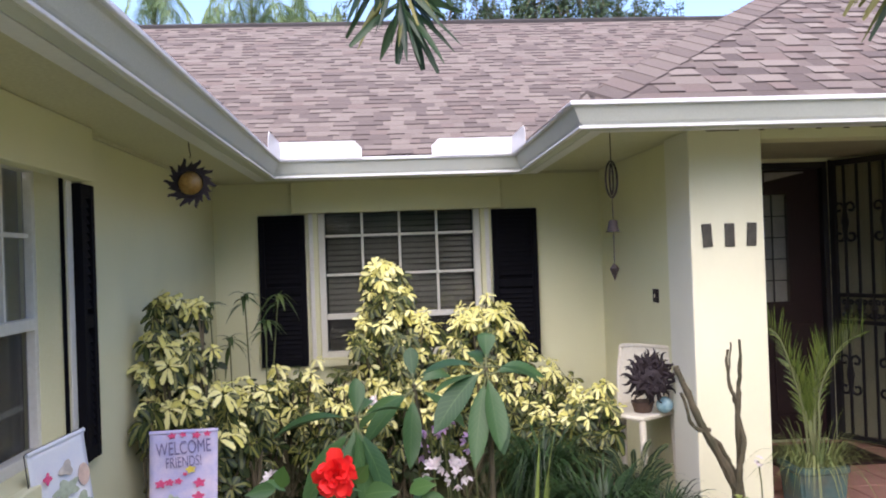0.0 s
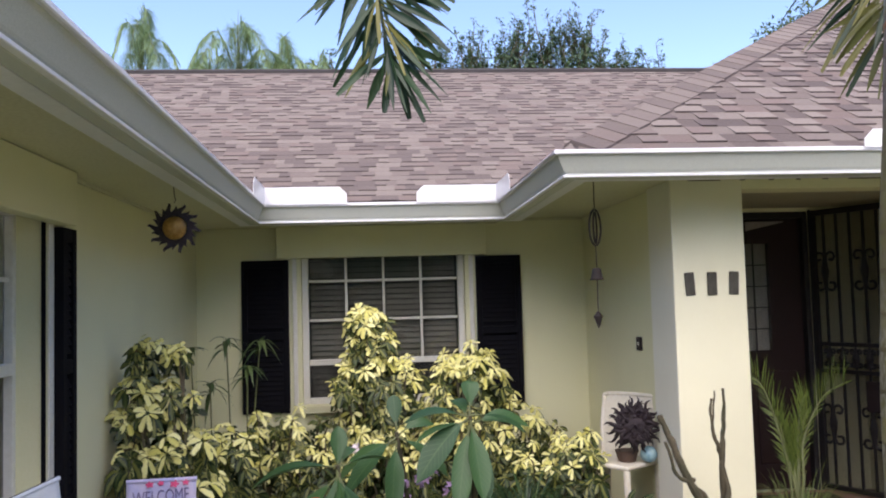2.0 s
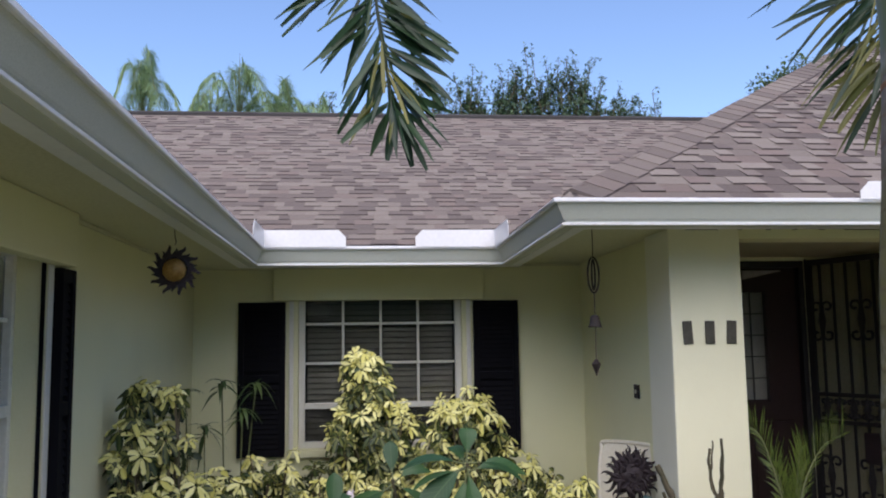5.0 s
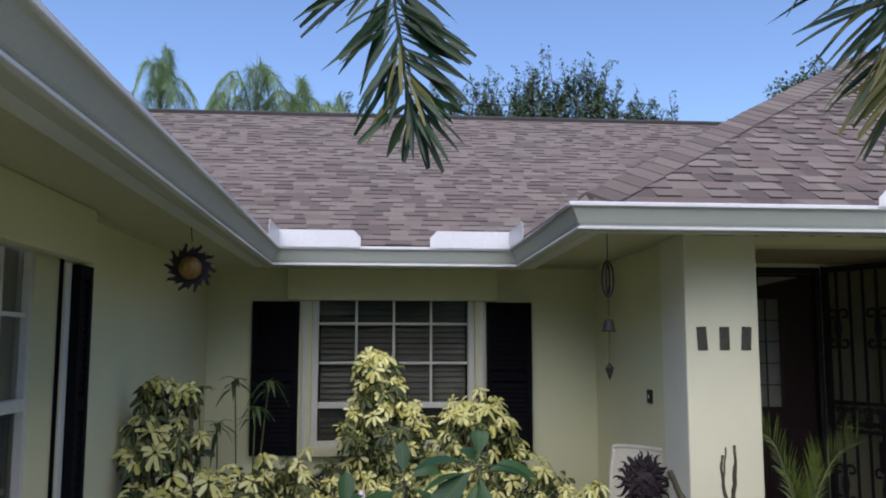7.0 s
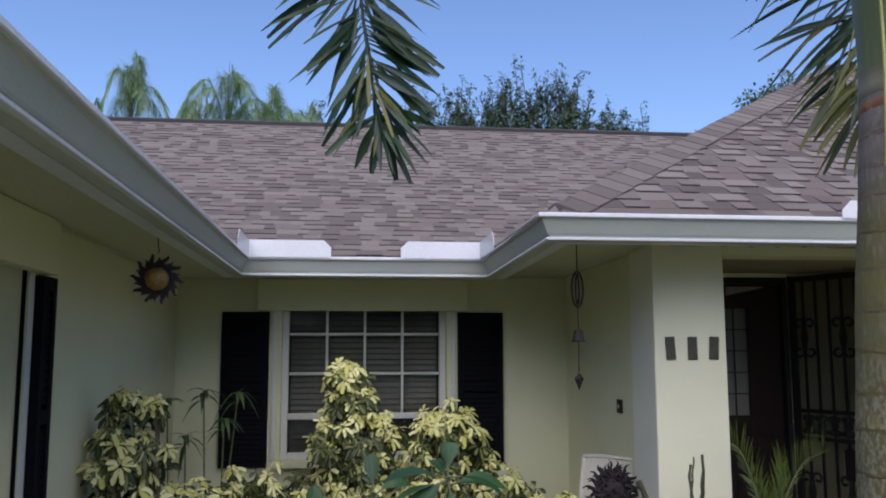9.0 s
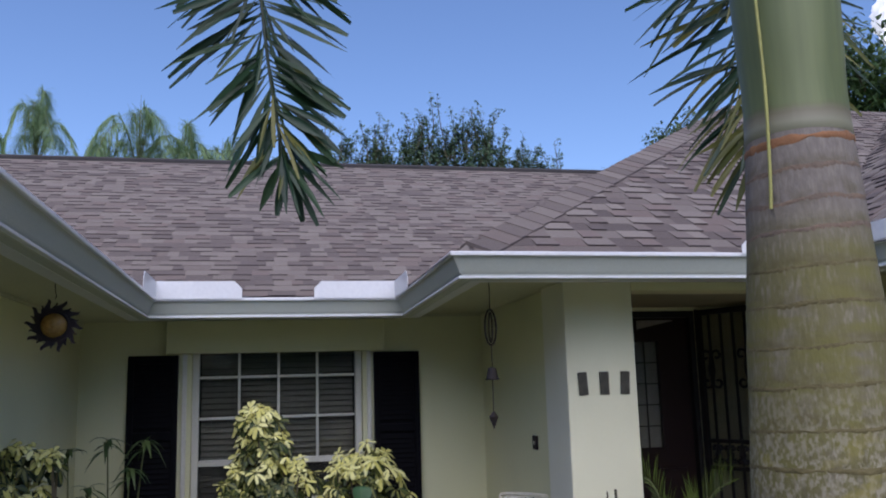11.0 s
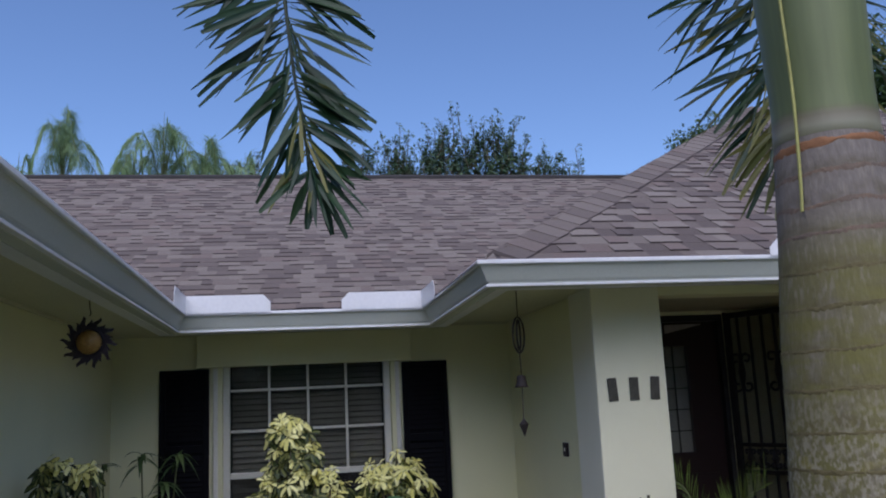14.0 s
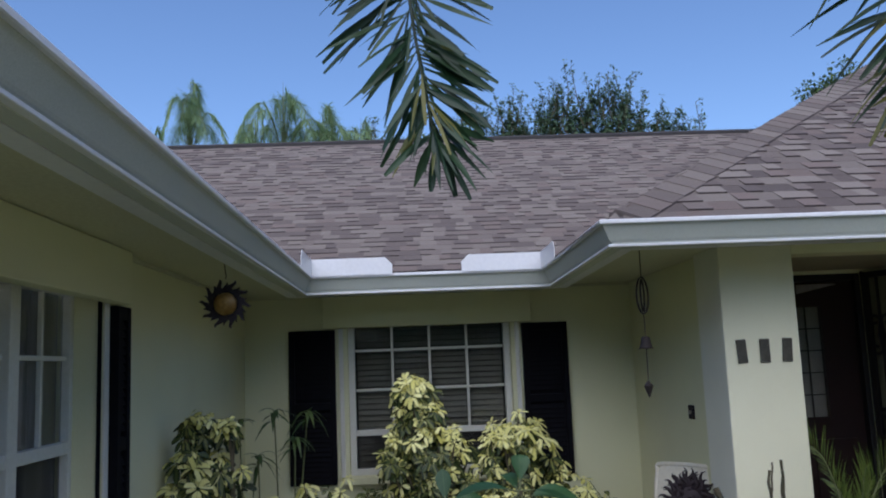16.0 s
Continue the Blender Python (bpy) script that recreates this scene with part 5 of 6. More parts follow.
def schefflera(label, blobs, seed, size=0.105, yellow=0.72, low=0.44):
    """A variegated umbrella bush: stems from the ground and whorls over and inside the given rounded masses (centre, radii, count)."""
    rnd = random.Random(seed)
    base = blobs[0][0]
    ob = thing("variegated_bush", label, "shrub", "variegated bushes", at=(base[0], base[1], 0))
    off = Vector((base[0], base[1], 0))
    light, dark, inner = Leaves(), Leaves(), Leaves()
    for (cx, cy, cz), (rx, ry, rz), count in blobs:
        for k in range(int(count * 1.45)):
            while True:
                d = Vector((rnd.gauss(0, 1), rnd.gauss(0, 1), rnd.gauss(0, 1))).normalized()
                if d.y < 0.45 and d.z > -0.75:
                    break
            depth = 1 - 0.55 * rnd.random() ** 2 + rnd.uniform(-0.08, 0.2)
            p = Vector((cx + d.x * rx * depth, cy + d.y * ry * depth, cz + d.z * rz * depth)) - off
            if p.z < 0.06 or p.x + off.x < LEFT_X + 0.06:
                continue
            out = Vector((d.x * 0.6, d.y * 0.5 - 0.5, d.z * 0.4 + 0.5)) + Vector((rnd.uniform(-0.5, 0.5), rnd.uniform(-0.45, 0.2), rnd.uniform(-0.25, 0.3)))
            s = size * rnd.uniform(0.7, 1.2)
            # low and inner whorls take the dark leaf copies, painting in shade
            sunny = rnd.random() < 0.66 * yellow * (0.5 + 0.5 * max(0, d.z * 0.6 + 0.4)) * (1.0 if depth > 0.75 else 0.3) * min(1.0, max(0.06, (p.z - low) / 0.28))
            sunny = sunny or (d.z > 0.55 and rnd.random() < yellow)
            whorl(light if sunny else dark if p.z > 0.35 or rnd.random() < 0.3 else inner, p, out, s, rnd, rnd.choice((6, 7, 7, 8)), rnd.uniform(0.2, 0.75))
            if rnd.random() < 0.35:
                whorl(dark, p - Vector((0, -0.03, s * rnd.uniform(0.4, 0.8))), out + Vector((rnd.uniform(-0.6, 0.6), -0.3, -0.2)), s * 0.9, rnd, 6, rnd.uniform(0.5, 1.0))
            if k % 3 == 0:
                foot = Vector((cx + rnd.uniform(-0.3, 0.3) * rx, cy + rnd.uniform(-0.2, 0.3) * ry, 0)) - off
                mid = foot.lerp(p, 0.55) + Vector((rnd.uniform(-0.04, 0.04), 0.03, 0.05))
                part("stem", tube(smooth_path([foot, mid, p], 4), [0.011] * 4 + [0.008] * 4 + [0.004], 5), BARK, ob)
    # an inner filling of dark leaves that paints the shade inside the bush
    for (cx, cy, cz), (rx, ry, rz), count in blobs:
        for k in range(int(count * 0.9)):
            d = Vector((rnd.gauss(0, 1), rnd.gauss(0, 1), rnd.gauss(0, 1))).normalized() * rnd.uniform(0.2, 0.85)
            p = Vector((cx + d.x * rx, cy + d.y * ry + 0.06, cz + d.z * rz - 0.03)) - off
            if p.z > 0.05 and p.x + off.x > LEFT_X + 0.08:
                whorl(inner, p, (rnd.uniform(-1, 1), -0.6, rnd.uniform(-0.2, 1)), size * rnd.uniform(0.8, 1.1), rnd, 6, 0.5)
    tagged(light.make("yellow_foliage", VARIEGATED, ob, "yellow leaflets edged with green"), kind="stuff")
    tagged(dark.make("green_foliage", VARIEGATED_SHADE, ob, "green leaflets splashed with yellow, darkened as if in shade"), kind="stuff")
    tagged(inner.make("inner_foliage", BROAD_SHADE, ob, "near-black green leaflets painting the shade inside the bush"), kind="stuff")
    return ob


schefflera("tall yellow-and-green variegated umbrella bush against the side wall", [
    ((-1.13, 4.72, 1.42), (0.09, 0.10, 0.06), 8), ((-0.99, 4.74, 1.40), (0.05, 0.07, 0.05), 3), ((-1.19, 4.70, 1.27), (0.09, 0.10, 0.06), 7), ((-1.03, 4.74, 1.24), (0.09, 0.10, 0.06), 4),
    ((-1.09, 4.72, 1.12), (0.13, 0.12, 0.08), 11), ((-0.94, 4.74, 1.12), (0.07, 0.12, 0.07), 4), ((-1.26, 4.66, 1.04), (0.06, 0.12, 0.09), 7),
    ((-1.05, 4.76, 0.90), (0.24, 0.20, 0.13), 26), ((-1.25, 4.66, 0.84), (0.08, 0.16, 0.12), 12), ((-1.03, 4.80, 0.60), (0.27, 0.26, 0.26), 34), ((-1.05, 4.80, 0.25), (0.25, 0.22, 0.2), 14)], 11, 0.070, 0.95, 0.80)
schefflera("low yellow-and-green variegated umbrella hedge under the window", [((-0.62, 6.15, 0.55), (0.46, 0.32, 0.36), 84), ((-0.95, 5.65, 0.48), (0.26, 0.3, 0.38), 38), ((-0.30, 5.85, 0.4), (0.3, 0.3, 0.36), 42), ((-0.78, 5.2, 0.72), (0.10, 0.12, 0.28), 16)], 12, 0.064, 0.6)
schefflera("tall bright yellow variegated umbrella bush in front of the window", [((0.02, 6.2, 1.50), (0.135, 0.13, 0.125), 34), ((0.05, 6.2, 1.25), (0.17, 0.16, 0.25), 52), ((0.10, 6.15, 0.92), (0.34, 0.30, 0.36), 92), ((0.05, 5.95, 0.45), (0.42, 0.34, 0.36), 70)], 13, 0.064, 0.9)
schefflera("rounded yellow variegated umbrella bush beside the window shutter", [((0.74, 6.12, 0.98), (0.27, 0.27, 0.33), 88), ((1.02, 6.02, 0.62), (0.30, 0.28, 0.30), 62), ((0.62, 5.9, 0.5), (0.36, 0.3, 0.36), 60)], 14, 0.064, 0.85, 0.52)
schefflera("small low yellow variegated umbrella bush beside the chair", [((1.32, 5.34, 0.58), (0.17, 0.18, 0.24), 38), ((1.13, 5.5, 0.44), (0.25, 0.24, 0.28), 38)], 15, 0.064, 0.9)


def big_leaf_plant(name, label, hub, heading, lengths, seed, foot):
    """A plumeria-like plant: a bare stalk and long broad leaves round its top. heading: (turn, lift) a leaf in degrees."""
    rnd = random.Random(seed)
    ob = thing(name, label, "plant", "broad-leaved plants", at=(hub[0], hub[1], 0))
    part("stalk", tube(smooth_path([(foot[0] - hub[0], foot[1] - hub[1], 0), (foot[0] * 0.4 - hub[0] * 0.4 + 0.01, 0.02, hub[2] * 0.55), (0, 0, hub[2])], 6), [0.017 - 0.0005 * k for k in range(13)], 8), TWIG, ob)
    for (turn, lift), ln in zip(heading, lengths):
        a, e = radians(turn), radians(lift)
        d = Vector((math.cos(a) * math.cos(e), math.sin(a) * math.cos(e), math.sin(e)))
        root = Vector((0, 0, hub[2] - rnd.uniform(0.0, 0.05)))
        L = Leaves()
        stalk_end = root + d * 0.05
        L.blade(stalk_end, d, Vector((0, -0.35, 1)), ln, ln * rnd.uniform(0.36, 0.44), 0.2 + 0.4 * rnd.random(), rnd.uniform(0.15, 0.4), (0.06, 0.36, 0.7, 0.93, 1.0, 0.93, 0.66, 0.04), rnd.uniform(-0.5, 0.5))
        lf = L.make("leaf", BROAD, ob)
        bm = tube([root, stalk_end, stalk_end + d * 0.02], [0.006, 0.004, 0.003], 5)
        part("leaf_stalk", bm, STEM, lf)
    return ob


big_leaf_plant("plumeria", "broad-leaved green plumeria on a bare brown stalk", (0.49, 4.0, 1.13), [(80, 74), (10, 14), (-25, 4), (-80, -58), (-60, -68), (-150, -28), (178, 14), (-165, -8), (-115, -48), (120, 55)], [0.22, 0.25, 0.22, 0.28, 0.26, 0.29, 0.27, 0.22, 0.26, 0.18], 21, (0.50, 4.02))
big_leaf_plant("plumeria", "broad-leaved green plumeria between the flag and the bushes", (-0.12, 4.0, 0.93), [(85, 75), (178, 4), (-163, -42), (-125, -62), (-70, -66), (-28, -58), (14, 18), (60, 52), (-100, -72)], [0.22, 0.34, 0.30, 0.29, 0.28, 0.26, 0.22, 0.18, 0.26], 22, (-0.05, 4.05))
big_leaf_plant("plumeria", "young broad-leaved green plumeria behind the purple flowers", (0.16, 4.3, 1.02), [(175, -10), (-150, -30), (95, 65), (20, 35), (-100, -45), (-30, -20)], [0.26, 0.28, 0.2, 0.2, 0.25, 0.24], 23, (0.3, 4.3))


# hibiscus
hib = thing("hibiscus", "green hibiscus bush with one large red double bloom", "flowering shrub", at=(-0.16, 3.2, 0))
rnd = random.Random(31)
for sx, sy, h in ((-0.28, 0.05, 0.84), (-0.02, 0.03, 0.86), (0.14, 0.06, 0.78), (0.33, 0.04, 0.82), (-0.12, -0.08, 0.72), (0.22, -0.06, 0.70)):
    stem_pts = smooth_path([(sx * 0.2, 0, 0), (sx * 0.7, sy * 0.5, h * 0.55), (sx, sy, h)], 6)
    part("stem", tube(stem_pts, [0.009 - 0.0004 * k for k in range(len(stem_pts))], 6), STEM, hib)
    L = Leaves()
    for k in range(13):
        p = stem_pts[-1 - k // 3] + Vector((0, 0, -0.02 * (k % 3)))
        a = rnd.uniform(0, 6.28)
        L.blade(p, (math.cos(a), math.sin(a) - 0.3, rnd.uniform(-0.1, 0.7)), (0, -0.2, 1), rnd.uniform(0.075, 0.115), rnd.uniform(0.05, 0.07), 0.3, 0.25, (0.2, 0.85, 1.0, 0.6, 0.04))
    tagged(L.make("foliage", HIBISCUS, hib), kind="stuff")
# larger leaves round the bloom
for k, (x, y, z, dx, dz, ln) in enumerate(((-0.20, -0.02, 0.84, 0.15, 1.0, 0.12), (-0.22, -0.04, 0.84, -1.0, 0.15, 0.11), (-0.14, -0.06, 0.78, -1.0, -0.2, 0.13), (0.06, -0.02, 0.84, 0.5, 0.9, 0.12), (0.10, -0.03, 0.80, 1.0, 0.35, 0.14), (0.12, -0.05, 0.74, 1.0, -0.1, 0.14), (0.26, -0.02, 0.80, 0.9, 0.5, 0.12), (0.30, -0.03, 0.78, 1.0, -0.2, 0.13), (-0.02, -0.09, 0.80, -0.4, -0.8, 0.12), (-0.26, -0.02, 0.78, -0.8, -0.6, 0.12))):
    L = Leaves()
    L.blade((x, y, z), (dx, -0.35, dz), (0, -1, 0.5), ln, ln * 0.55, 0.2, 0.25, (0.15, 0.7, 1.0, 0.95, 0.7, 0.3, 0.03), rnd.uniform(-0.3, 0.3))
    L.make("leaf", HIBISCUS, hib)
bloom = part("bloom", sphere(0.012, (0, -0.05, 0.885), 10, 8), PETAL_RED, hib, "large ruffled red bloom", smooth=True)
fc = Vector((0, -0.04, 0.885))
for layer, (num, size, lift) in enumerate(((9, 0.096, 0.05), (10, 0.092, 0.35), (11, 0.082, 0.8), (11, 0.068, 1.3), (9, 0.048, 2.0), (7, 0.038, 3.2))):
    for k in range(num):
        a = 2 * math.pi * k / num + layer * 0.5 + rnd.uniform(-0.25, 0.25)
        d = Vector((math.cos(a), -lift * rnd.uniform(0.6, 1.4), math.sin(a)))
        L = Leaves()
        size_k = size * rnd.uniform(0.68, 1.0)
        L.blade(fc + Vector((rnd.uniform(-0.008, 0.008), -0.006 * layer, rnd.uniform(-0.008, 0.008))), d, (0, -1, 0.1), size_k, size_k * rnd.uniform(0.55, 0.85), rnd.uniform(-0.1, 0.3), rnd.uniform(-0.3, 0.7), (0.25, 0.7, 1.0, 0.85, 1.0, 0.6), rnd.uniform(-0.9, 0.9))
        L.make("petal", PETAL_RED, bloom)
def strap_clump(label, at, radius, height, count, seed, mat=GRASS, width=0.013, droop=0.55, name="lilyturf_clump", category="grass clump", lift=1.1, rise=0.0):
    rnd = random.Random(seed)
    L = Leaves()
    for k in range(count):
        a, r = rnd.uniform(0, 6.28), radius * math.sqrt(rnd.random()) * 0.55
        d = Vector((math.cos(a), math.sin(a), lift + rnd.uniform(-0.3, 0.9)))
        L.blade((r * math.cos(a), r * math.sin(a), rise * rnd.random() ** 0.6), d, (0, 0, 1), height * rnd.uniform(0.7, 1.15), width * rnd.uniform(0.6, 1.1), droop * rnd.uniform(0.6, 1.5), 0.3, (0.8, 1.0, 1.0, 0.9, 0.7, 0.4, 0.05))
    ob = L.make(name, mat, None)
    ob.location = at
    return tagged(ob, label, category, "strap-leaved clumps")


strap_clump("dense dark green clump of arching lilyturf", (1.12, 4.40, 0.0), 0.40, 0.55, 760, 41, width=0.011, droop=1.0, lift=1.5, rise=0.37)
strap_clump("dense dark green clump of arching lilyturf", (0.90, 4.92, 0.0), 0.30, 0.55, 560, 42, width=0.011, droop=1.0, lift=1.5, rise=0.48)
strap_clump("dense dark green clump of arching lilyturf", (1.44, 4.50, 0.0), 0.28, 0.50, 480, 43, width=0.011, droop=1.0, lift=1.4, rise=0.26)
strap_clump("loose clump of green strap leaves by the purple flowers", (0.30, 4.45, 0.0), 0.25, 0.70, 90, 44)
strap_clump("low tuft of green strap leaves in the bed", (0.62, 4.1, 0.0), 0.2, 0.50, 60, 45)
strap_clump("few tall pale yellow-green upright blades", (0.70, 4.2, 0.0), 0.10, 0.76, 6, 46, PALE_BLADE, 0.046, 0.03, "iris_clump", "plant", 6.5)
strap_clump("loose clump of green strap leaves behind the flag", (-0.55, 5.0, 0.0), 0.3, 0.5, 90, 47)
strap_clump("loose clump of green leaves under the hibiscus", (0.35, 3.6, 0.0), 0.25, 0.55, 70, 48)


def flower_stem(at, height, mat, seed, label, size=0.032, count=14):
    rnd = random.Random(seed)
    ob = thing("lily_flower", label, "flower", "bed flowers", at=at)
    part("stem", tube(smooth_path([(0, 0, 0), (0.015, 0, height * 0.6), (0, 0, height)], 4), 0.004, 6), STEM, ob)
    L = Leaves()
    for k in range(count):
        c = Vector((rnd.uniform(-1, 1), rnd.uniform(-1, 0.5), rnd.uniform(-0.7, 1))).normalized()
        p = Vector((0, 0, height)) + c * size * 0.9
        a0 = c.orthogonal().normalized()
        b0 = c.cross(a0)
        for j in range(5):
            a = 2 * math.pi * j / 5
            L.blade(p, a0 * math.cos(a) + b0 * math.sin(a) + c * 0.9, c, size * 0.95, size * 0.42, 0.05, 0.2, (0.3, 0.8, 1, 0.8, 0.15))
    L.make("blossoms", mat, ob)
    return ob


for k, (x, y, z, m, n) in enumerate(((0.235, 4.3, 0.81, PETAL_PURPLE, "lilac"), (0.30, 4.32, 0.80, PETAL_PURPLE, "lilac"), (0.44, 4.25, 0.73, PETAL_PURPLE, "lilac"), (0.24, 4.2, 0.62, PETAL_WHITE, "white"), (0.31, 4.22, 0.63, PETAL_WHITE, "white"), (0.39, 4.2, 0.61, PETAL_WHITE, "white"), (0.35, 4.15, 0.59, PETAL_WHITE, "white"), (-0.03, 4.9, 0.82, PETAL_WHITE, "white"), (-0.60, 4.6, 0.50, PETAL_WHITE, "white"), (0.17, 4.4, 0.66, PETAL_PURPLE, "lilac"))):
    flower_stem((x, y, 0), z, m, 60 + k, f"{n} lily blossoms on a thin green stem in the bed", 0.040, 6)
flower_stem((2.04, 4.6, 0), 0.47, PETAL_WHITE, 75, "faint lilac-white blossoms on a thin stem before the pier", 0.020, 7)
for k, (x, y, r) in enumerate(((0.83, 4.42, 0.05), (-0.35, 4.55, 0.04), (1.52, 4.5, 0.045))):
    bm = sphere(r, (x, y, r * 0.6), 12, 8, (1.3, 1, 0.8))
    for v in bm.verts:
        v.co += v.normal * 0.012 * noise.noise(v.co * 18)
    tagged(part("garden_stone", bm, PLASTIC, smooth=True), "small pale rounded stone in the bed", "stone", "garden stones")


def tall_stalk(at, height, seed, lean=0.0):
    """A thin cane with a tuft of narrow drooping leaves on top."""
    rnd = random.Random(seed)
    ob = thing("slender_cane", "slender green cane topped with narrow drooping leaves", "plant", "slender canes", at=at)
    part("cane", tube(smooth_path([(lean * 0.9, 0, 0), (lean * 0.5, 0, height * 0.5), (0, 0, height)], 5), 0.006, 6), STEM, ob)
    L = Leaves()
    for k in range(15):
        a = 2 * math.pi * k / 15 * 2.4
        lift = rnd.uniform(-0.25, 0.9) if k < 12 else 2.5
        L.blade((0, 0, height - 0.02 * (k % 5)), (math.cos(a), math.sin(a) * 0.6 - 0.2, lift), (0, 0, 1), rnd.uniform(0.12, 0.19), 0.034, rnd.uniform(0.4, 1.1), 0.25, (0.25, 0.8, 1, 0.8, 0.4, 0.05))
    L.make("leaf_tuft", STALK_LEAF, ob)
    return ob


tall_stalk((-1.02, 6.5, 0), 1.42, 71, 0.05)
tall_stalk((-0.77, 6.5, 0), 1.41, 72, -0.13)
tall_stalk((-0.86, 6.45, 0), 1.22, 73, -0.02)
tall_stalk((-1.13, 6.45, 0), 1.10, 74, 0.02)
tall_stalk((-1.28, 6.5, 0), 1.36, 75, 0.06)

# small fern by the chair
fern = thing("fern", "dark green fern beside the white chair", "fern", at=(1.46, 5.0, 0))
rnd = random.Random(33)
for k in range(17):
    a = radians(140 + 17 * k)
    tall, wide = rnd.uniform(0.30, 0.52), rnd.uniform(0.7, 1.3)
    path = smooth_path([(0, 0, 0), (0.06 * wide * math.cos(a), 0.05 * math.sin(a), tall * 0.5), (0.13 * wide * math.cos(a), 0.10 * math.sin(a), tall * 0.88), (0.21 * wide * math.cos(a), 0.15 * math.sin(a), tall)], 6)
    fr = part("fern_frond", tube(path, 0.004, 5), STEM, fern)
    L = Leaves()
    for q in range(40):
        f = 3 + q * (len(path) - 5) / 40
        p = path[int(f)].lerp(path[int(f) + 1], f - int(f))
        d = path[int(f) + 1] - path[int(f)]
        sd = d.cross(Vector((0, -1, 0.3))).normalized()
        for sg in (-1, 1):
            L.blade(p, sd * sg + d.normalized() * 0.5, (0, -1, 0.5), 0.032 * (1 - 0.5 * q / 40), 0.008, 0.05, 0.1)
    tagged(L.make("leaflet_fringe", FERN_LEAF, fr), kind="stuff")

# bare pruned shrub before the pier
bare = thing("pruned_shrub", "bare grey-brown pruned shrub with cut branch ends", "shrub", at=(1.89, 4.5, 0))
part("main_stem", tube(smooth_path([(0.02, 0, 0), (0.0, 0, 0.18), (-0.01, 0.0, 0.34)], 5), [0.045, 0.043, 0.042, 0.04, 0.04, 0.039, 0.038, 0.038, 0.037, 0.036, 0.034], 9), TWIG, bare)
for pts, r0, r1 in (([(-0.01, 0, 0.32), (-0.09, -0.02, 0.50), (-0.20, -0.02, 0.70), (-0.27, 0, 0.88), (-0.325, 0.01, 1.02)], 0.034, 0.020),
                    ([(-0.16, -0.02, 0.68), (-0.225, -0.03, 0.685), (-0.265, -0.03, 0.72), (-0.29, -0.03, 0.80), (-0.315, -0.02, 0.885)], 0.017, 0.010),
                    ([(0.0, 0, 0.33), (0.015, 0.02, 0.52), (0.0, 0.0, 0.70), (0.005, 0, 0.82), (0.022, 0, 0.95), (0.028, 0, 1.15)], 0.028, 0.011),
                    ([(0.005, 0, 0.82), (-0.035, 0, 0.90), (-0.045, 0, 1.0), (-0.042, 0, 1.10)], 0.014, 0.009),
                    ([(-0.045, 0, 0.97), (-0.03, 0, 1.03), (-0.025, 0, 1.14)], 0.007, 0.006),
                    ([(-0.015, 0.01, 0.34), (-0.035, 0.02, 0.46), (-0.085, 0.02, 0.57), (-0.15, 0.0, 0.64)], 0.02, 0.016),
                    ([(-0.02, -0.02, 0.30), (-0.015, -0.03, 0.46), (0.022, -0.02, 0.60), (0.012, 0.02, 0.74), (-0.012, 0.01, 0.84)], 0.024, 0.014)):
    sp = smooth_path(pts, 5)
    wig = [p + Vector((0.009 * noise.noise(p * 16), 0, 0.0)) for p in sp]
    part("branch", tube(wig, [(r0 + (r1 - r0) * k / (len(sp) - 1)) * (0.76 + 0.28 * noise.noise(Vector((k * 0.7, r0 * 90, 1)))) for k in range(len(sp))], 8), TWIG, bare)
L = Leaves()
rnd = random.Random(5)
for k in range(9):
    L.blade((rnd.uniform(-0.08, 0.02), -0.04, rnd.uniform(0.22, 0.34)), (rnd.uniform(-1, 1), -0.6, rnd.uniform(-0.6, 0.6)), (0, 0, 1), 0.06, 0.03, 0.3)
L.make("sprouts", PALE_BLADE, bare)

# glazed planter with a small palm and grassy leaves
pl = thing("planter", "square teal glazed ceramic planter on the porch edge", "planter", at=(2.45, 4.80, FLOOR_Z))
bm = bmesh.new()
levels = [(0.120, 0.0), (0.125, 0.012), (0.140, 0.20), (0.148, 0.21), (0.148, 0.245), (0.134, 0.25), (0.130, 0.20)]
rings = []
for h, z in levels:
    rings.append([bm.verts.new((sx * h, sy * h, z)) for sx, sy in ((-1, -1), (1, -1), (1, 1), (-1, 1))])
for r0, r1 in zip(rings, rings[1:]):
    for s in range(4):
        bm.faces.new((r0[s], r0[(s + 1) % 4], r1[(s + 1) % 4], r1[s]))
bm.faces.new(rings[0][::-1])
bmesh.ops.bevel(bm, geom=[e for e in bm.edges if abs(e.verts[0].co.z - e.verts[1].co.z) > 0.005], offset=0.015, segments=3, affect="EDGES")
part("pot", bm, CERAMIC, pl)
part("soil", boxed(-0.127, 0.127, -0.127, 0.127, 0.18, 0.21), POT_SOIL, pl)


ppalm = thing("potted_palm", "small yellow-green feather palm growing in the glazed planter", "palm", at=(2.45, 4.80, FLOOR_Z + 0.19))
rnd = random.Random(81)
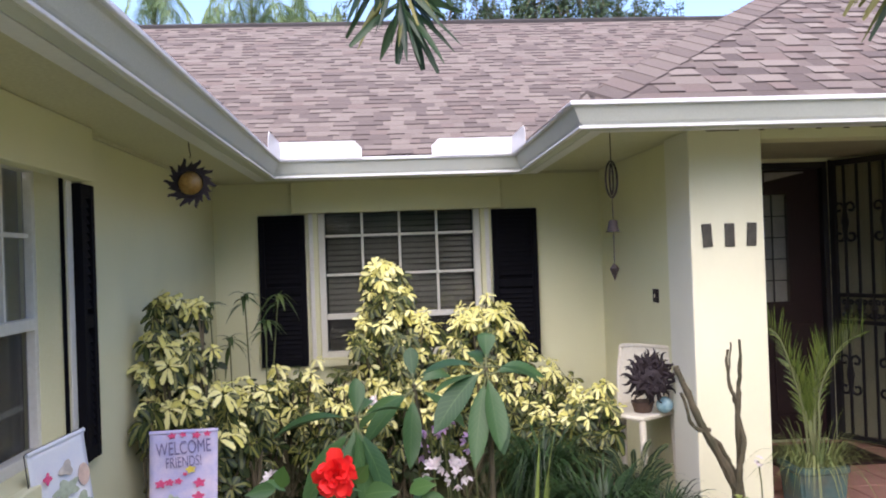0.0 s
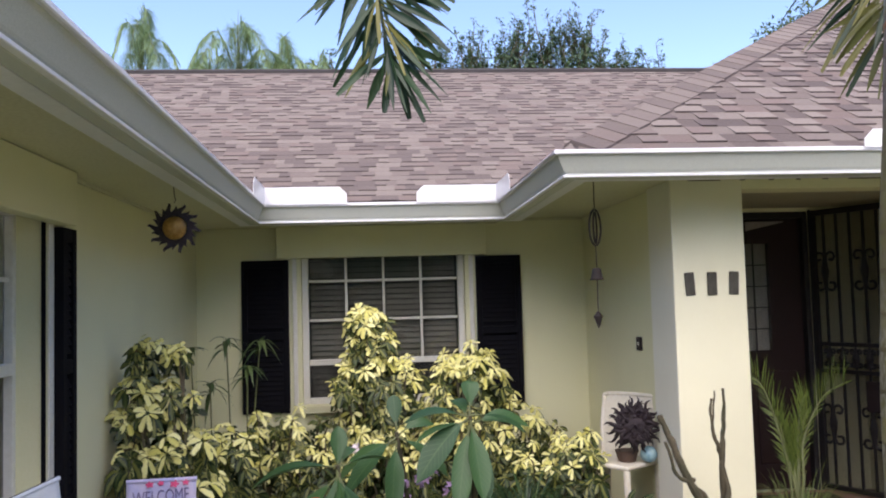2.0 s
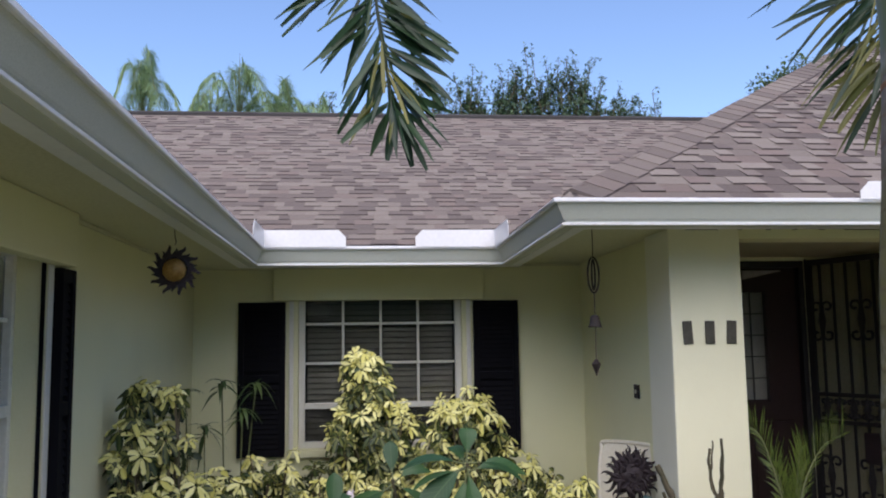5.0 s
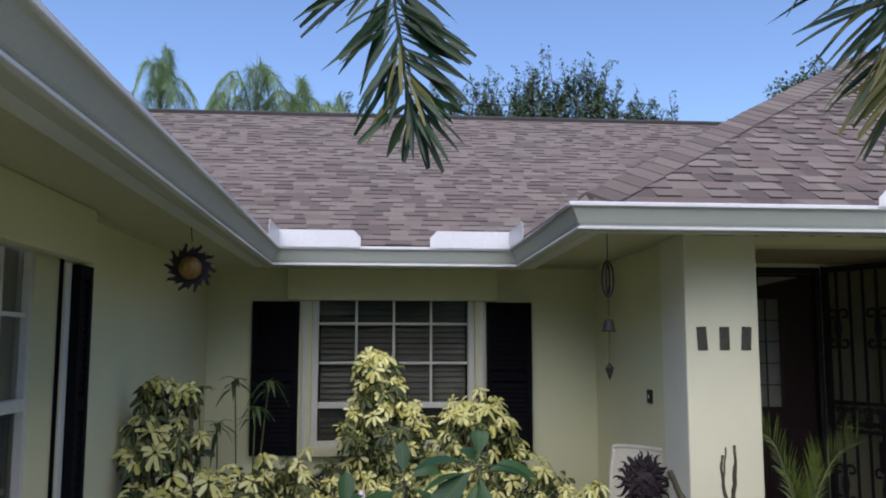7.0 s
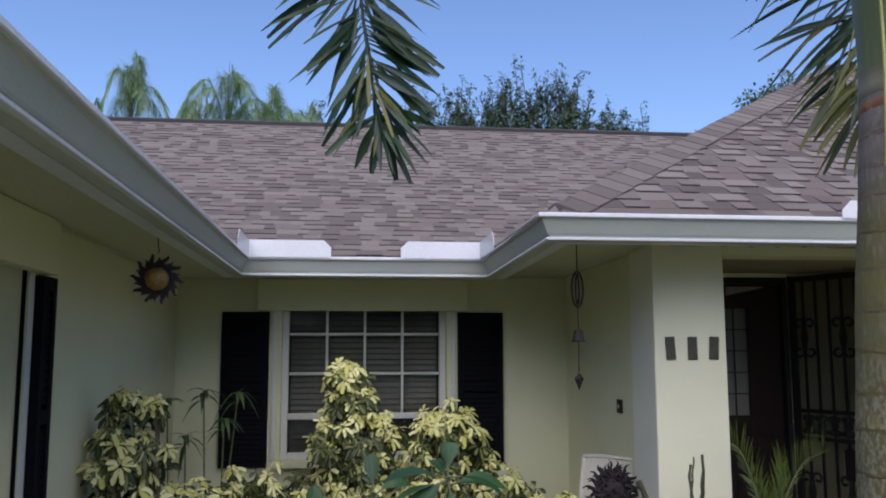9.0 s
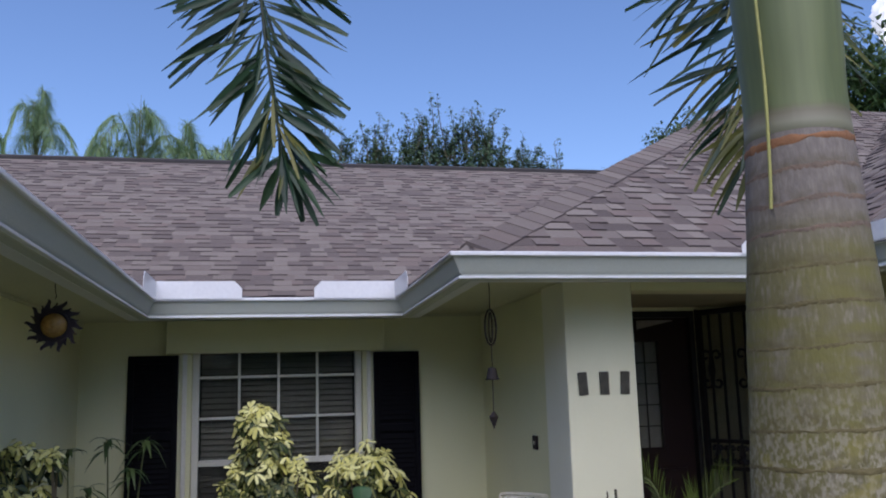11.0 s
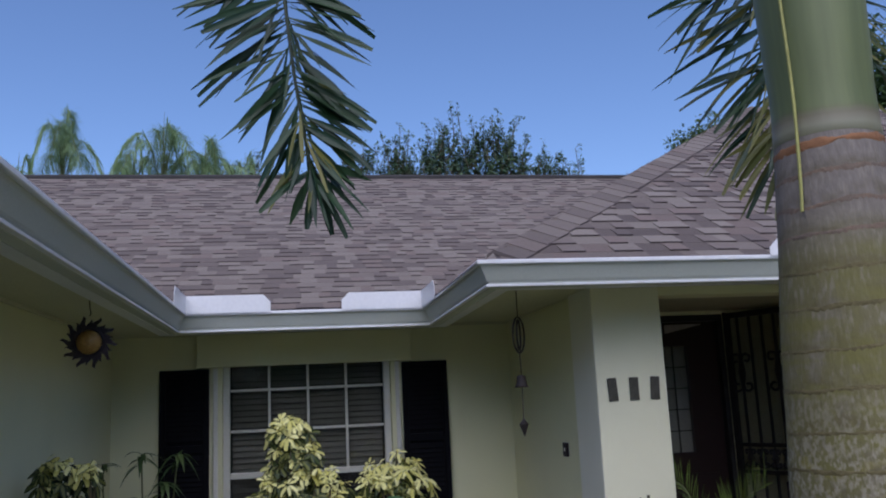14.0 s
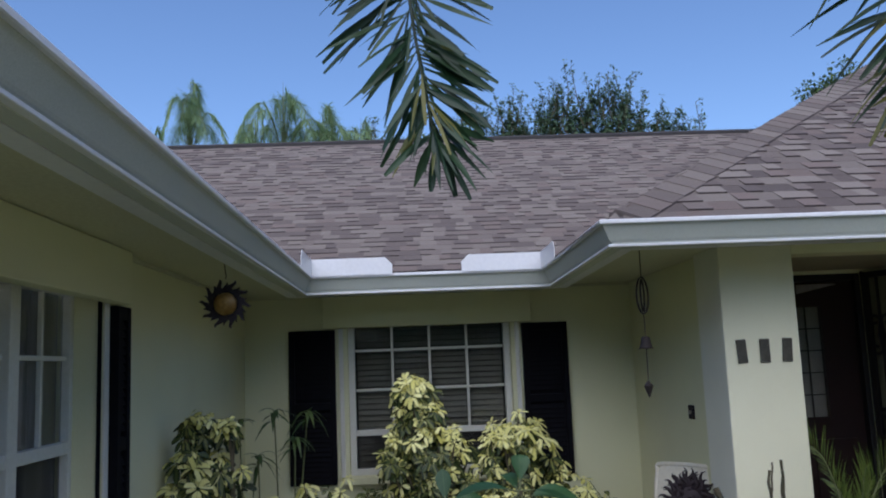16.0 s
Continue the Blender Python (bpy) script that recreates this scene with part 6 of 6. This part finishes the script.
for k, (mx, mz, ex, ez, ln) in enumerate(((-0.06, 0.46, -0.23, 0.86, 0.22), (0.07, 0.46, 0.40, 0.77, 0.25), (0.03, 0.42, 0.14, 0.70, 0.20), (-0.03, 0.38, -0.08, 0.62, 0.18), (0.04, 0.36, 0.16, 0.62, 0.20), (0.0, 0.32, 0.01, 0.55, 0.16))):
    path = smooth_path([(0.012 * (k - 2), 0, 0), (mx * 0.5, -0.02 * (k % 2), mz * 0.5), (mx, 0.02, mz), (mx + (ex - mx) * 0.45, 0.06, mz + (ez - mz) * 0.75), (ex, 0.12, ez)], 6)
    fr = part("frond", tube(path, [0.010 - 0.00035 * q for q in range(len(path))], 6), STEM, ppalm)
    L = Leaves()
    bend = 1 if ex > 0 else -1
    for q in range(34):                     # a comb of leaflets standing up from the arching stalk, the other row hanging out
        t = 0.34 + 0.66 * (q + 0.5) / 34
        i = min(int(t * (len(path) - 1)), len(path) - 2)
        p, d = path[i].lerp(path[i + 1], t * (len(path) - 1) - i), (path[i + 1] - path[i]).normalized()
        for sg in (-1, 1):
            w = d * 0.7 + (Vector((-0.45 * bend, -0.15, 0.75)) if sg > 0 else Vector((0.55 * bend, 0.2, 0.15))) + Vector((rnd.uniform(-0.12, 0.12), rnd.uniform(-0.2, 0.2), rnd.uniform(-0.12, 0.12)))
            L.blade(p, w, (0.2 * sg, -1, 0.3), ln * rnd.uniform(0.8, 1.1) * (1.15 - 0.6 * (t - 0.42)) * (1.0 if sg > 0 else 0.45), 0.0048, rnd.uniform(0.05, 0.3), 0.25, (0.5, 1.0, 1.0, 0.7, 0.1))
    tagged(L.make("leaflet_fringe", POT_PALM, fr), kind="stuff")
L = Leaves()
for k in range(260):
    a = rnd.uniform(0, 6.28)
    L.blade((0.10 * math.cos(a), 0.10 * math.sin(a), 0), (math.cos(a), math.sin(a), rnd.uniform(0.9, 6)), (0, 0, 1), rnd.uniform(0.3, 0.72), 0.0048, rnd.uniform(0.4, 1.2), 0.3, (0.8, 1, 1, 0.8, 0.5, 0.05))
sp = L.make("spider_plant", DRY_BLADE, None)
sp.location = (2.46, 4.79, FLOOR_Z + 0.19)
tagged(sp, "grassy pale green spider plant spilling over the planter", "plant")


# ---- the near palm ----
palm = thing("palm_tree", "near palm with ringed grey trunk, green crownshaft and hanging fronds", "palm tree", at=(1.153, 1.6, 0.013))


def lathe(profile, sides=48, wob=0.0):
    bm = bmesh.new()
    rings = []
    for r, z in profile:
        rings.append([bm.verts.new(((r + wob * noise.noise(Vector((math.cos(a) * 1.3, math.sin(a) * 1.3, z * 4)))) * math.cos(a), (r + wob * noise.noise(Vector((math.cos(a) * 1.3, math.sin(a) * 1.3, z * 4)))) * math.sin(a), z)) for a in [2 * math.pi * s / sides for s in range(sides)]])
    for r0, r1 in zip(rings, rings[1:]):
        for s in range(sides):
            bm.faces.new((r0[s], r0[(s + 1) % sides], r1[(s + 1) % sides], r1[s]))
    return bm


def trunk_radius(z):
    return 0.104 + 0.044 * max(0, (2.2 - z) / 0.66) if z > 1.54 else 0.148 + 0.03 * (1.54 - z) / 1.54


profile = []
for k in range(221):
    z = 2.24 * k / 220 - 0.04
    profile.append((trunk_radius(z), z))
part("trunk", lathe(profile, 56, 0.004), TRUNK, palm, smooth=True)
def ring_band(z, h, proud, seed):
    """A leaf scar round the trunk: a wavy band of uneven height."""
    bm, rings, sides = bmesh.new(), [], 72
    for s in range(sides):
        a = 2 * math.pi * s / sides
        c = Vector((math.cos(a) * 1.5, math.sin(a) * 1.5, seed * 3.7))
        zz = z + 0.007 * math.cos(a) + (0.0 if seed == 0 else 0.006) * noise.noise(c * 1.3) + 0.0015 * noise.noise(c * 6)
        hh = h * (0.75 + 0.7 * noise.noise(c * 2.5))
        r = trunk_radius(zz) + 0.004 * noise.noise(Vector((math.cos(a) * 1.3, math.sin(a) * 1.3, zz * 4)))
        p = proud * (0.7 + 0.9 * noise.noise(c * 4))
        rings.append([bm.verts.new(((r + o) * math.cos(a), (r + o) * math.sin(a), zz + dz)) for o, dz in ((-0.003, -hh), (p * 0.6, -hh * 0.5), (p, 0.2 * hh), (-0.003, hh * 0.6))])
    for s in range(sides):
        r0, r1 = rings[s], rings[(s + 1) % sides]
        for q in range(3):
            bm.faces.new((r0[q], r1[q], r1[q + 1], r0[q + 1]))
    return bm


for k, z in enumerate(RING_HEIGHTS):
    part("ring_scar", ring_band(z, 0.026 if k == 0 else 0.020 if k < 4 else 0.014, 0.0024 if k == 0 else 0.0005, k), SCAR if k < 1 else SCAR_BROWN if k < 4 else SCAR_OLD, palm, smooth=True)
part("crownshaft", lathe([(0.103, 2.183), (0.1062, 2.187), (0.1050, 2.205), (0.1032, 2.25), (0.1025, 2.30), (0.105, 2.36), (0.109, 2.5), (0.111, 2.65), (0.107, 2.85), (0.092, 3.05), (0.068, 3.25), (0.042, 3.4)], 48, 0.003), CROWNSHAFT, palm, "smooth grey-green crownshaft", smooth=True)
part("hanging_fibre", tube(smooth_path([(-0.106, -0.052, 2.78), (-0.104, -0.054, 2.5), (-0.101, -0.055, 2.28), (-0.108, -0.056, 2.10), (-0.113, -0.056, 2.03)], 6), 0.0034, 6), FIBRE, palm, "thin yellow hanging fibre")


def big_frond(points, start, ln, width, per, seed, face, spread, label="", tip=0.45, dry=0.07, droop=(0.0, 0.2)):
    """A near frond whose leaflets are pieces of their own. start: share of the stalk without leaflets; dry: share of yellowed leaflets at its end."""
    rnd = random.Random(seed)
    base = Vector((1.153, 1.6, 0))
    path = [p - base for p in smooth_path(points, 10)]
    n = len(path)
    fr = part("frond", tube(path, [0.017 - 0.013 * q / (n - 1) for q in range(n)], 7), FROND_STALK, palm, label)
    clump = {(-1, 0): 0.0, (1, 0): 0.0}
    for k in range(per):
        for s in (-1, 1):
            if (s, k // 4) not in clump:
                clump[s, k // 4] = rnd.gauss(0, 12)
            t = start + (1 - start) * (k + 0.5 + rnd.uniform(-0.5, 0.5)) / per
            i = min(int(t * (n - 1)), n - 2)
            p = path[i].lerp(path[i + 1], t * (n - 1) - i)
            d = (path[i + 1] - path[i]).normalized()
            f = Vector(face)
            side = d.cross(f).normalized()
            q = (t - start) / (1 - start)
            broad = rnd.random() < 0.58                 # broad leaflets in front, narrow steeper ones between them
            a = radians((spread[0] + (spread[1] - spread[0]) * q ** 2.4) * (1.0 if broad else rnd.uniform(0.25, 0.95)) + clump[s, k // 4] + rnd.gauss(0, 8))
            size = ln * (1 - (1 - tip) * q ** 1.8) * rnd.uniform(0.7, 1.1) * (1.0 if broad else 0.85)
            w = d * math.cos(a) + side * s * math.sin(a) + f * (rnd.uniform(-0.35, 0.35) if broad else rnd.uniform(-0.1, 0.7))
            L = Leaves()
            shape = rnd.choice(((0.14, 0.4, 0.8, 1.0, 0.95, 0.6, 0.12), (0.14, 0.4, 0.85, 1.0, 0.8, 0.45, 0.05), (0.14, 0.45, 0.8, 0.95, 1.0, 0.9, 0.5)))
            L.blade(p, w, f + Vector((rnd.uniform(-0.5, 0.5), 0, rnd.uniform(-0.2, 0.6))), size, width * (rnd.uniform(0.85, 1.35) if broad else rnd.uniform(0.45, 0.7)), rnd.uniform(*droop), rnd.uniform(0.1, 0.6), shape, rnd.uniform(-0.6, 0.6))
            L.make("leaflet", FROND_YELLOW if rnd.random() < dry * (0.3 + 2.4 * max(0, q - 0.5) * 2) else FROND, fr)
    return fr


big_frond([(1.15, 1.62, 3.2), (0.75, 2.05, 4.1), (0.30, 2.75, 4.4), (0.03, 3.0, 3.85), (0.03, 3.0, 3.35), (0.068, 3.0, 2.90), (0.13, 3.0, 2.47)], 0.32, 0.47, 0.025, 149, 91, (0, -1, 0.1), (98, 15), "hanging green frond with drooping leaflets", tip=0.48, dry=0.06)
big_frond([(1.16, 1.66, 3.2), (1.31, 1.85, 3.6), (1.47, 2.08, 3.45), (1.48, 2.15, 3.0), (1.45, 2.15, 2.65), (1.41, 2.15, 2.32)], 0.30, 0.48, 0.0145, 149, 92, (-0.1, -1, 0.1), (78, 34), "hanging green frond behind the trunk with yellowing ends", dry=0.34, droop=(0.1, 0.4))
big_frond([(1.18, 1.62, 3.2), (1.5, 1.6, 3.7), (1.95, 1.65, 3.75), (2.3, 1.7, 3.2), (2.35, 1.7, 2.8)], 0.3, 0.33, 0.028, 26, 93, (0, -1, 0.1), (60, 20), "hanging green frond")
big_frond([(1.14, 1.58, 3.2), (1.1, 1.2, 3.8), (1.05, 0.7, 4.0), (1.0, 0.2, 3.7), (1.0, 0.0, 3.3)], 0.3, 0.33, 0.028, 24, 94, (0.9, -0.2, 0.1), (60, 20), "arching green frond")


# ---- far trees ----
def queen_palm(at, height, seed, spread=2.1, n=13):
    rnd = random.Random(seed)
    ob = thing("queen_palm", "tall feathery palm with drooping light green fronds behind the roof", "palm tree", "far palms", at=at)
    tr = smooth_path([(0, 0, 0), (0.2, 0, height * 0.5), (0, 0, height - 3.4)], 6)
    part("trunk", tube(tr, 0.16, 10), TRUNK, ob)
    top = height - 3.6
    for k in range(n):
        a = 2.4 * k + rnd.uniform(-0.5, 0.5)
        old = (k + 0.5) / n                     # young fronds stand up, old ones arch over
        c, s = math.cos(a), math.sin(a)
        reach = spread * (0.2 + 1.5 * old) * rnd.uniform(0.7, 1.25)
        up = (3.7 - 1.7 * old) * rnd.uniform(0.85, 1.08)
        path = smooth_path([(0, 0, top), (c * reach * 0.18, s * reach * 0.18, top + up * 0.55), (c * reach * 0.48, s * reach * 0.48, top + up * 0.95), (c * reach * 0.85, s * reach * 0.85, top + up * (0.92 - 0.25 * old)), (c * reach * 1.15, s * reach * 1.15, top + up * (0.66 - 0.55 * old))], 6)
        fr = part("frond", tube(path, [0.03 - 0.024 * q / (len(path) - 1) for q in range(len(path))], 5), STEM, ob)
        L = Leaves()
        for q in range(95):
            t = 0.22 + 0.78 * (q + 0.5) / 95
            i = min(int(t * (len(path) - 1)), len(path) - 2)
            p = path[i].lerp(path[i + 1], t * (len(path) - 1) - i)
            d = (path[i + 1] - path[i]).normalized()
            side = d.cross(Vector((0, 0, 1)))
            side = side.normalized() if side.length > 0.15 else Vector((s, -c, 0))
            for sg in (-1, 1):
                w = d * rnd.uniform(0.3, 0.8) + side * sg * rnd.uniform(0.4, 1.0) + Vector((0, 0, rnd.uniform(-0.5, 0.5)))
                L.blade(p, w, (0, 0, 1), rnd.uniform(0.40, 0.80) * (1.1 - 0.45 * t), rnd.uniform(0.020, 0.034), rnd.uniform(0.15, 1.0), 0.2, (0.6, 1, 0.8, 0.1))
        tagged(L.make("leaflet_fringe", QUEEN, fr), kind="stuff")
    # upright spear leaf
    part("spear", tube([(0, 0, height - 3.6), (0.02, 0, height - 1.4), (0.04, 0, height + 0.1)], [0.05, 0.03, 0.005], 6), STEM, ob)
    return ob


FAR = 1.75
for k, (x, z, sp, n) in enumerate(((-5.15, 8.65, 1.55, 15), (-3.75, 8.2, 1.5, 13), (-2.92, 8.62, 1.45, 12), (-2.05, 8.32, 1.9, 18), (-6.1, 7.6, 1.5, 12), (-1.1, 7.9, 1.6, 13))):
    queen_palm((x * FAR, 20 * FAR + (k % 2) * 1.5, 0), 1.68 + (z - 1.68) * FAR, 100 + k, sp, int(n * 0.8))


def broad_tree(label, at, height, clumps, seed, leaf, mat, per=120, twigs=True, name="garden_tree"):
    """Trunk, limbs to each clump (centre, radius), and many small leaves in loose clumps with upright twigs."""
    rnd = random.Random(seed)
    ob = thing(name, label, "tree", "far trees", at=at)
    limbs, L, tw = bmesh.new(), Leaves(), bmesh.new()
    part("trunk", tube([(0, 0, 0), (0.1, 0, height * 0.25), (0.05, 0, height * 0.5)], [0.25, 0.2, 0.15], 9), BARK, ob)
    for (cx, cy, cz), r in clumps:
        c = Vector((cx, cy, cz))
        tube_into(limbs, smooth_path([(0.05, 0, height * 0.42), (cx * 0.5, cy * 0.5, (height * 0.42 + cz) * 0.5 + 0.3), c], 4), [0.10, 0.09, 0.08, 0.07, 0.06, 0.05, 0.045, 0.04, 0.03], 6)
        for k in range(per):
            d = Vector((rnd.gauss(0, 1), rnd.gauss(0, 1), rnd.gauss(0, 0.8))).normalized() * r * rnd.random() ** 0.45
            p = c + d
            L.blade(p, (rnd.uniform(-1, 1), rnd.uniform(-1, 0.4), rnd.uniform(-0.5, 1)), (rnd.uniform(-0.5, 0.5), -0.6, 1), leaf * rnd.uniform(0.7, 1.3), leaf * 0.5, 0.2, 0.2, (0.3, 1, 0.7, 0.05))
        if twigs:
            for k in range(5):
                p = c + Vector((rnd.uniform(-0.8, 0.8) * r, rnd.uniform(-0.6, 0.2) * r, 0.1 * r))
                tip = p + Vector((rnd.uniform(-0.35, 0.45), rnd.uniform(-0.2, 0.2), rnd.uniform(0.5, 1.2) + 1.1 * rnd.random() ** 3))
                bend = p.lerp(tip, 0.5) + Vector((rnd.uniform(-0.15, 0.15), 0, 0))
                shoot = smooth_path([p, bend, tip], 3)
                tube_into(tw, shoot, [0.020, 0.018, 0.016, 0.014, 0.011, 0.008, 0.006], 4)
                for j in range(10):                     # short side shoots, each with its tuft
                    g = 0.15 + 0.094 * j
                    i = min(int(g * 6), 5)
                    q0 = shoot[i].lerp(shoot[i + 1], g * 6 - i)
                    q1 = q0 + Vector((rnd.gauss(0, 0.10), rnd.uniform(-0.1, 0.1), rnd.uniform(0.02, 0.2))) * (1.2 - 0.7 * g)
                    tube_into(tw, [q0, q1], [0.009, 0.004], 4)
                    for i in range(rnd.choice((2, 6, 10, 12))):
                        q = q1 + Vector((rnd.gauss(0, 0.05), rnd.gauss(0, 0.05), rnd.gauss(0, 0.05)))
                        L.blade(q, (rnd.uniform(-1, 1), rnd.uniform(-1, 1), rnd.uniform(-0.1, 0.9)), (0, -0.4, 1), leaf * rnd.uniform(0.6, 1.0), leaf * 0.45, 0.2, 0.2, (0.3, 1, 0.7, 0.05))
    tagged(part("limb_work", limbs, BARK, ob), kind="stuff")
    if twigs:
        tagged(part("twig_work", tw, BARK, ob), kind="stuff")
    else:
        tw.free()
    tagged(L.make("crown", mat, ob), kind="stuff")
    return ob


rnd = random.Random(7)
cl = []
for k in range(48):
    u = (k + 0.5) / 48
    x = -4.0 + 7.2 * u
    top = 10.4 - 1.2 * abs(u - 0.52) ** 1.5 * 2.2
    cl.append(((x + rnd.uniform(-0.2, 0.2), rnd.uniform(-0.8, 0.8), top - rnd.uniform(1.25, 2.9)), rnd.uniform(0.3, 0.65)))
broad_tree("broad small-leaved tree with upright twigs behind the roof", (5.9, 26, 0), 8.0, cl, 120, 0.15, TREE_LEAF, 150)
cl = [((rnd.uniform(-4.5, 4.5), rnd.uniform(-1.5, 1.5), 8.4 + rnd.uniform(-2.2, 2.4)), rnd.uniform(0.9, 1.4)) for k in range(26)]
broad_tree("dense dark green tree behind the far wing", (19.2, 20.5, 0), 8.0, cl, 121, 0.24, TREE_DENSE, 560, False)
cl = [((rnd.uniform(-0.9, 0.9), rnd.uniform(-0.6, 0.6), 7.6 + rnd.uniform(-0.8, 0.75)), rnd.uniform(0.4, 0.6)) for k in range(8)]
broad_tree("small dark green tree top behind the hip roof", (11.25, 20.0, 0), 6.5, cl, 122, 0.14, TREE_DENSE, 420, False)
cl = [((rnd.uniform(-1.3, 1.3), rnd.uniform(-0.8, 0.8), 6.9 + rnd.uniform(-1.0, 0.7)), rnd.uniform(0.5, 0.8)) for k in range(9)]
broad_tree("small dark green tree between the palms behind the roof", (0.9, 24.0, 0), 6.5, cl, 123, 0.16, TREE_DENSE, 150)

# unseen hedge added behind the viewer to darken what the windows reflect
hb = bmesh.new()
bmesh.ops.create_grid(hb, x_segments=90, y_segments=14, size=1)
for v in hb.verts:
    x, z = v.co.x * 22, (v.co.y + 1) * 1.7
    v.co = Vector((x, -11 + 0.9 * noise.noise(Vector((x * 0.5, z * 0.7, 3))) + 0.4 * noise.noise(Vector((x * 1.7, z * 1.7, 8))), z + (0.5 * noise.noise(Vector((x * 0.6, 5, 1))) if z > 3 else 0)))
structure("backdrop_hedge", hb, material("hedge_green", (0.05, 0.085, 0.03), 0.8, 0.5, 14, 1.5, 0.8, other=(0.02, 0.035, 0.012)), "unseen green hedge added to darken the window reflections", smooth=True)

# clouds, far off
def cloud(at, size, seed):
    rnd = random.Random(seed)
    bm = bmesh.new()
    for k in range(34):
        r = bmesh.ops.create_icosphere(bm, subdivisions=4, radius=size * rnd.uniform(0.12, 0.36))
        off = Vector((rnd.uniform(-1, 1) * size, rnd.uniform(-0.4, 0.4) * size, rnd.uniform(-0.15, 0.5) * size * (1 - 0.3 * rnd.random())))
        for v in r["verts"]:
            q = v.co / size * 7 + off / size * 3
            v.co = v.co * (1 + 0.35 * noise.noise(q) + 0.2 * noise.noise(q * 2.7) + 0.1 * noise.noise(q * 7)) + off
    ob = structure("backdrop_cloud", bm, CLOUD, "bright white cumulus cloud", smooth=True)
    ob.location = at
    return ob


cloud((1020, 1000, 515), 110, 131)
cloud((900, 1000, 480), 24, 132)


pieces_last()
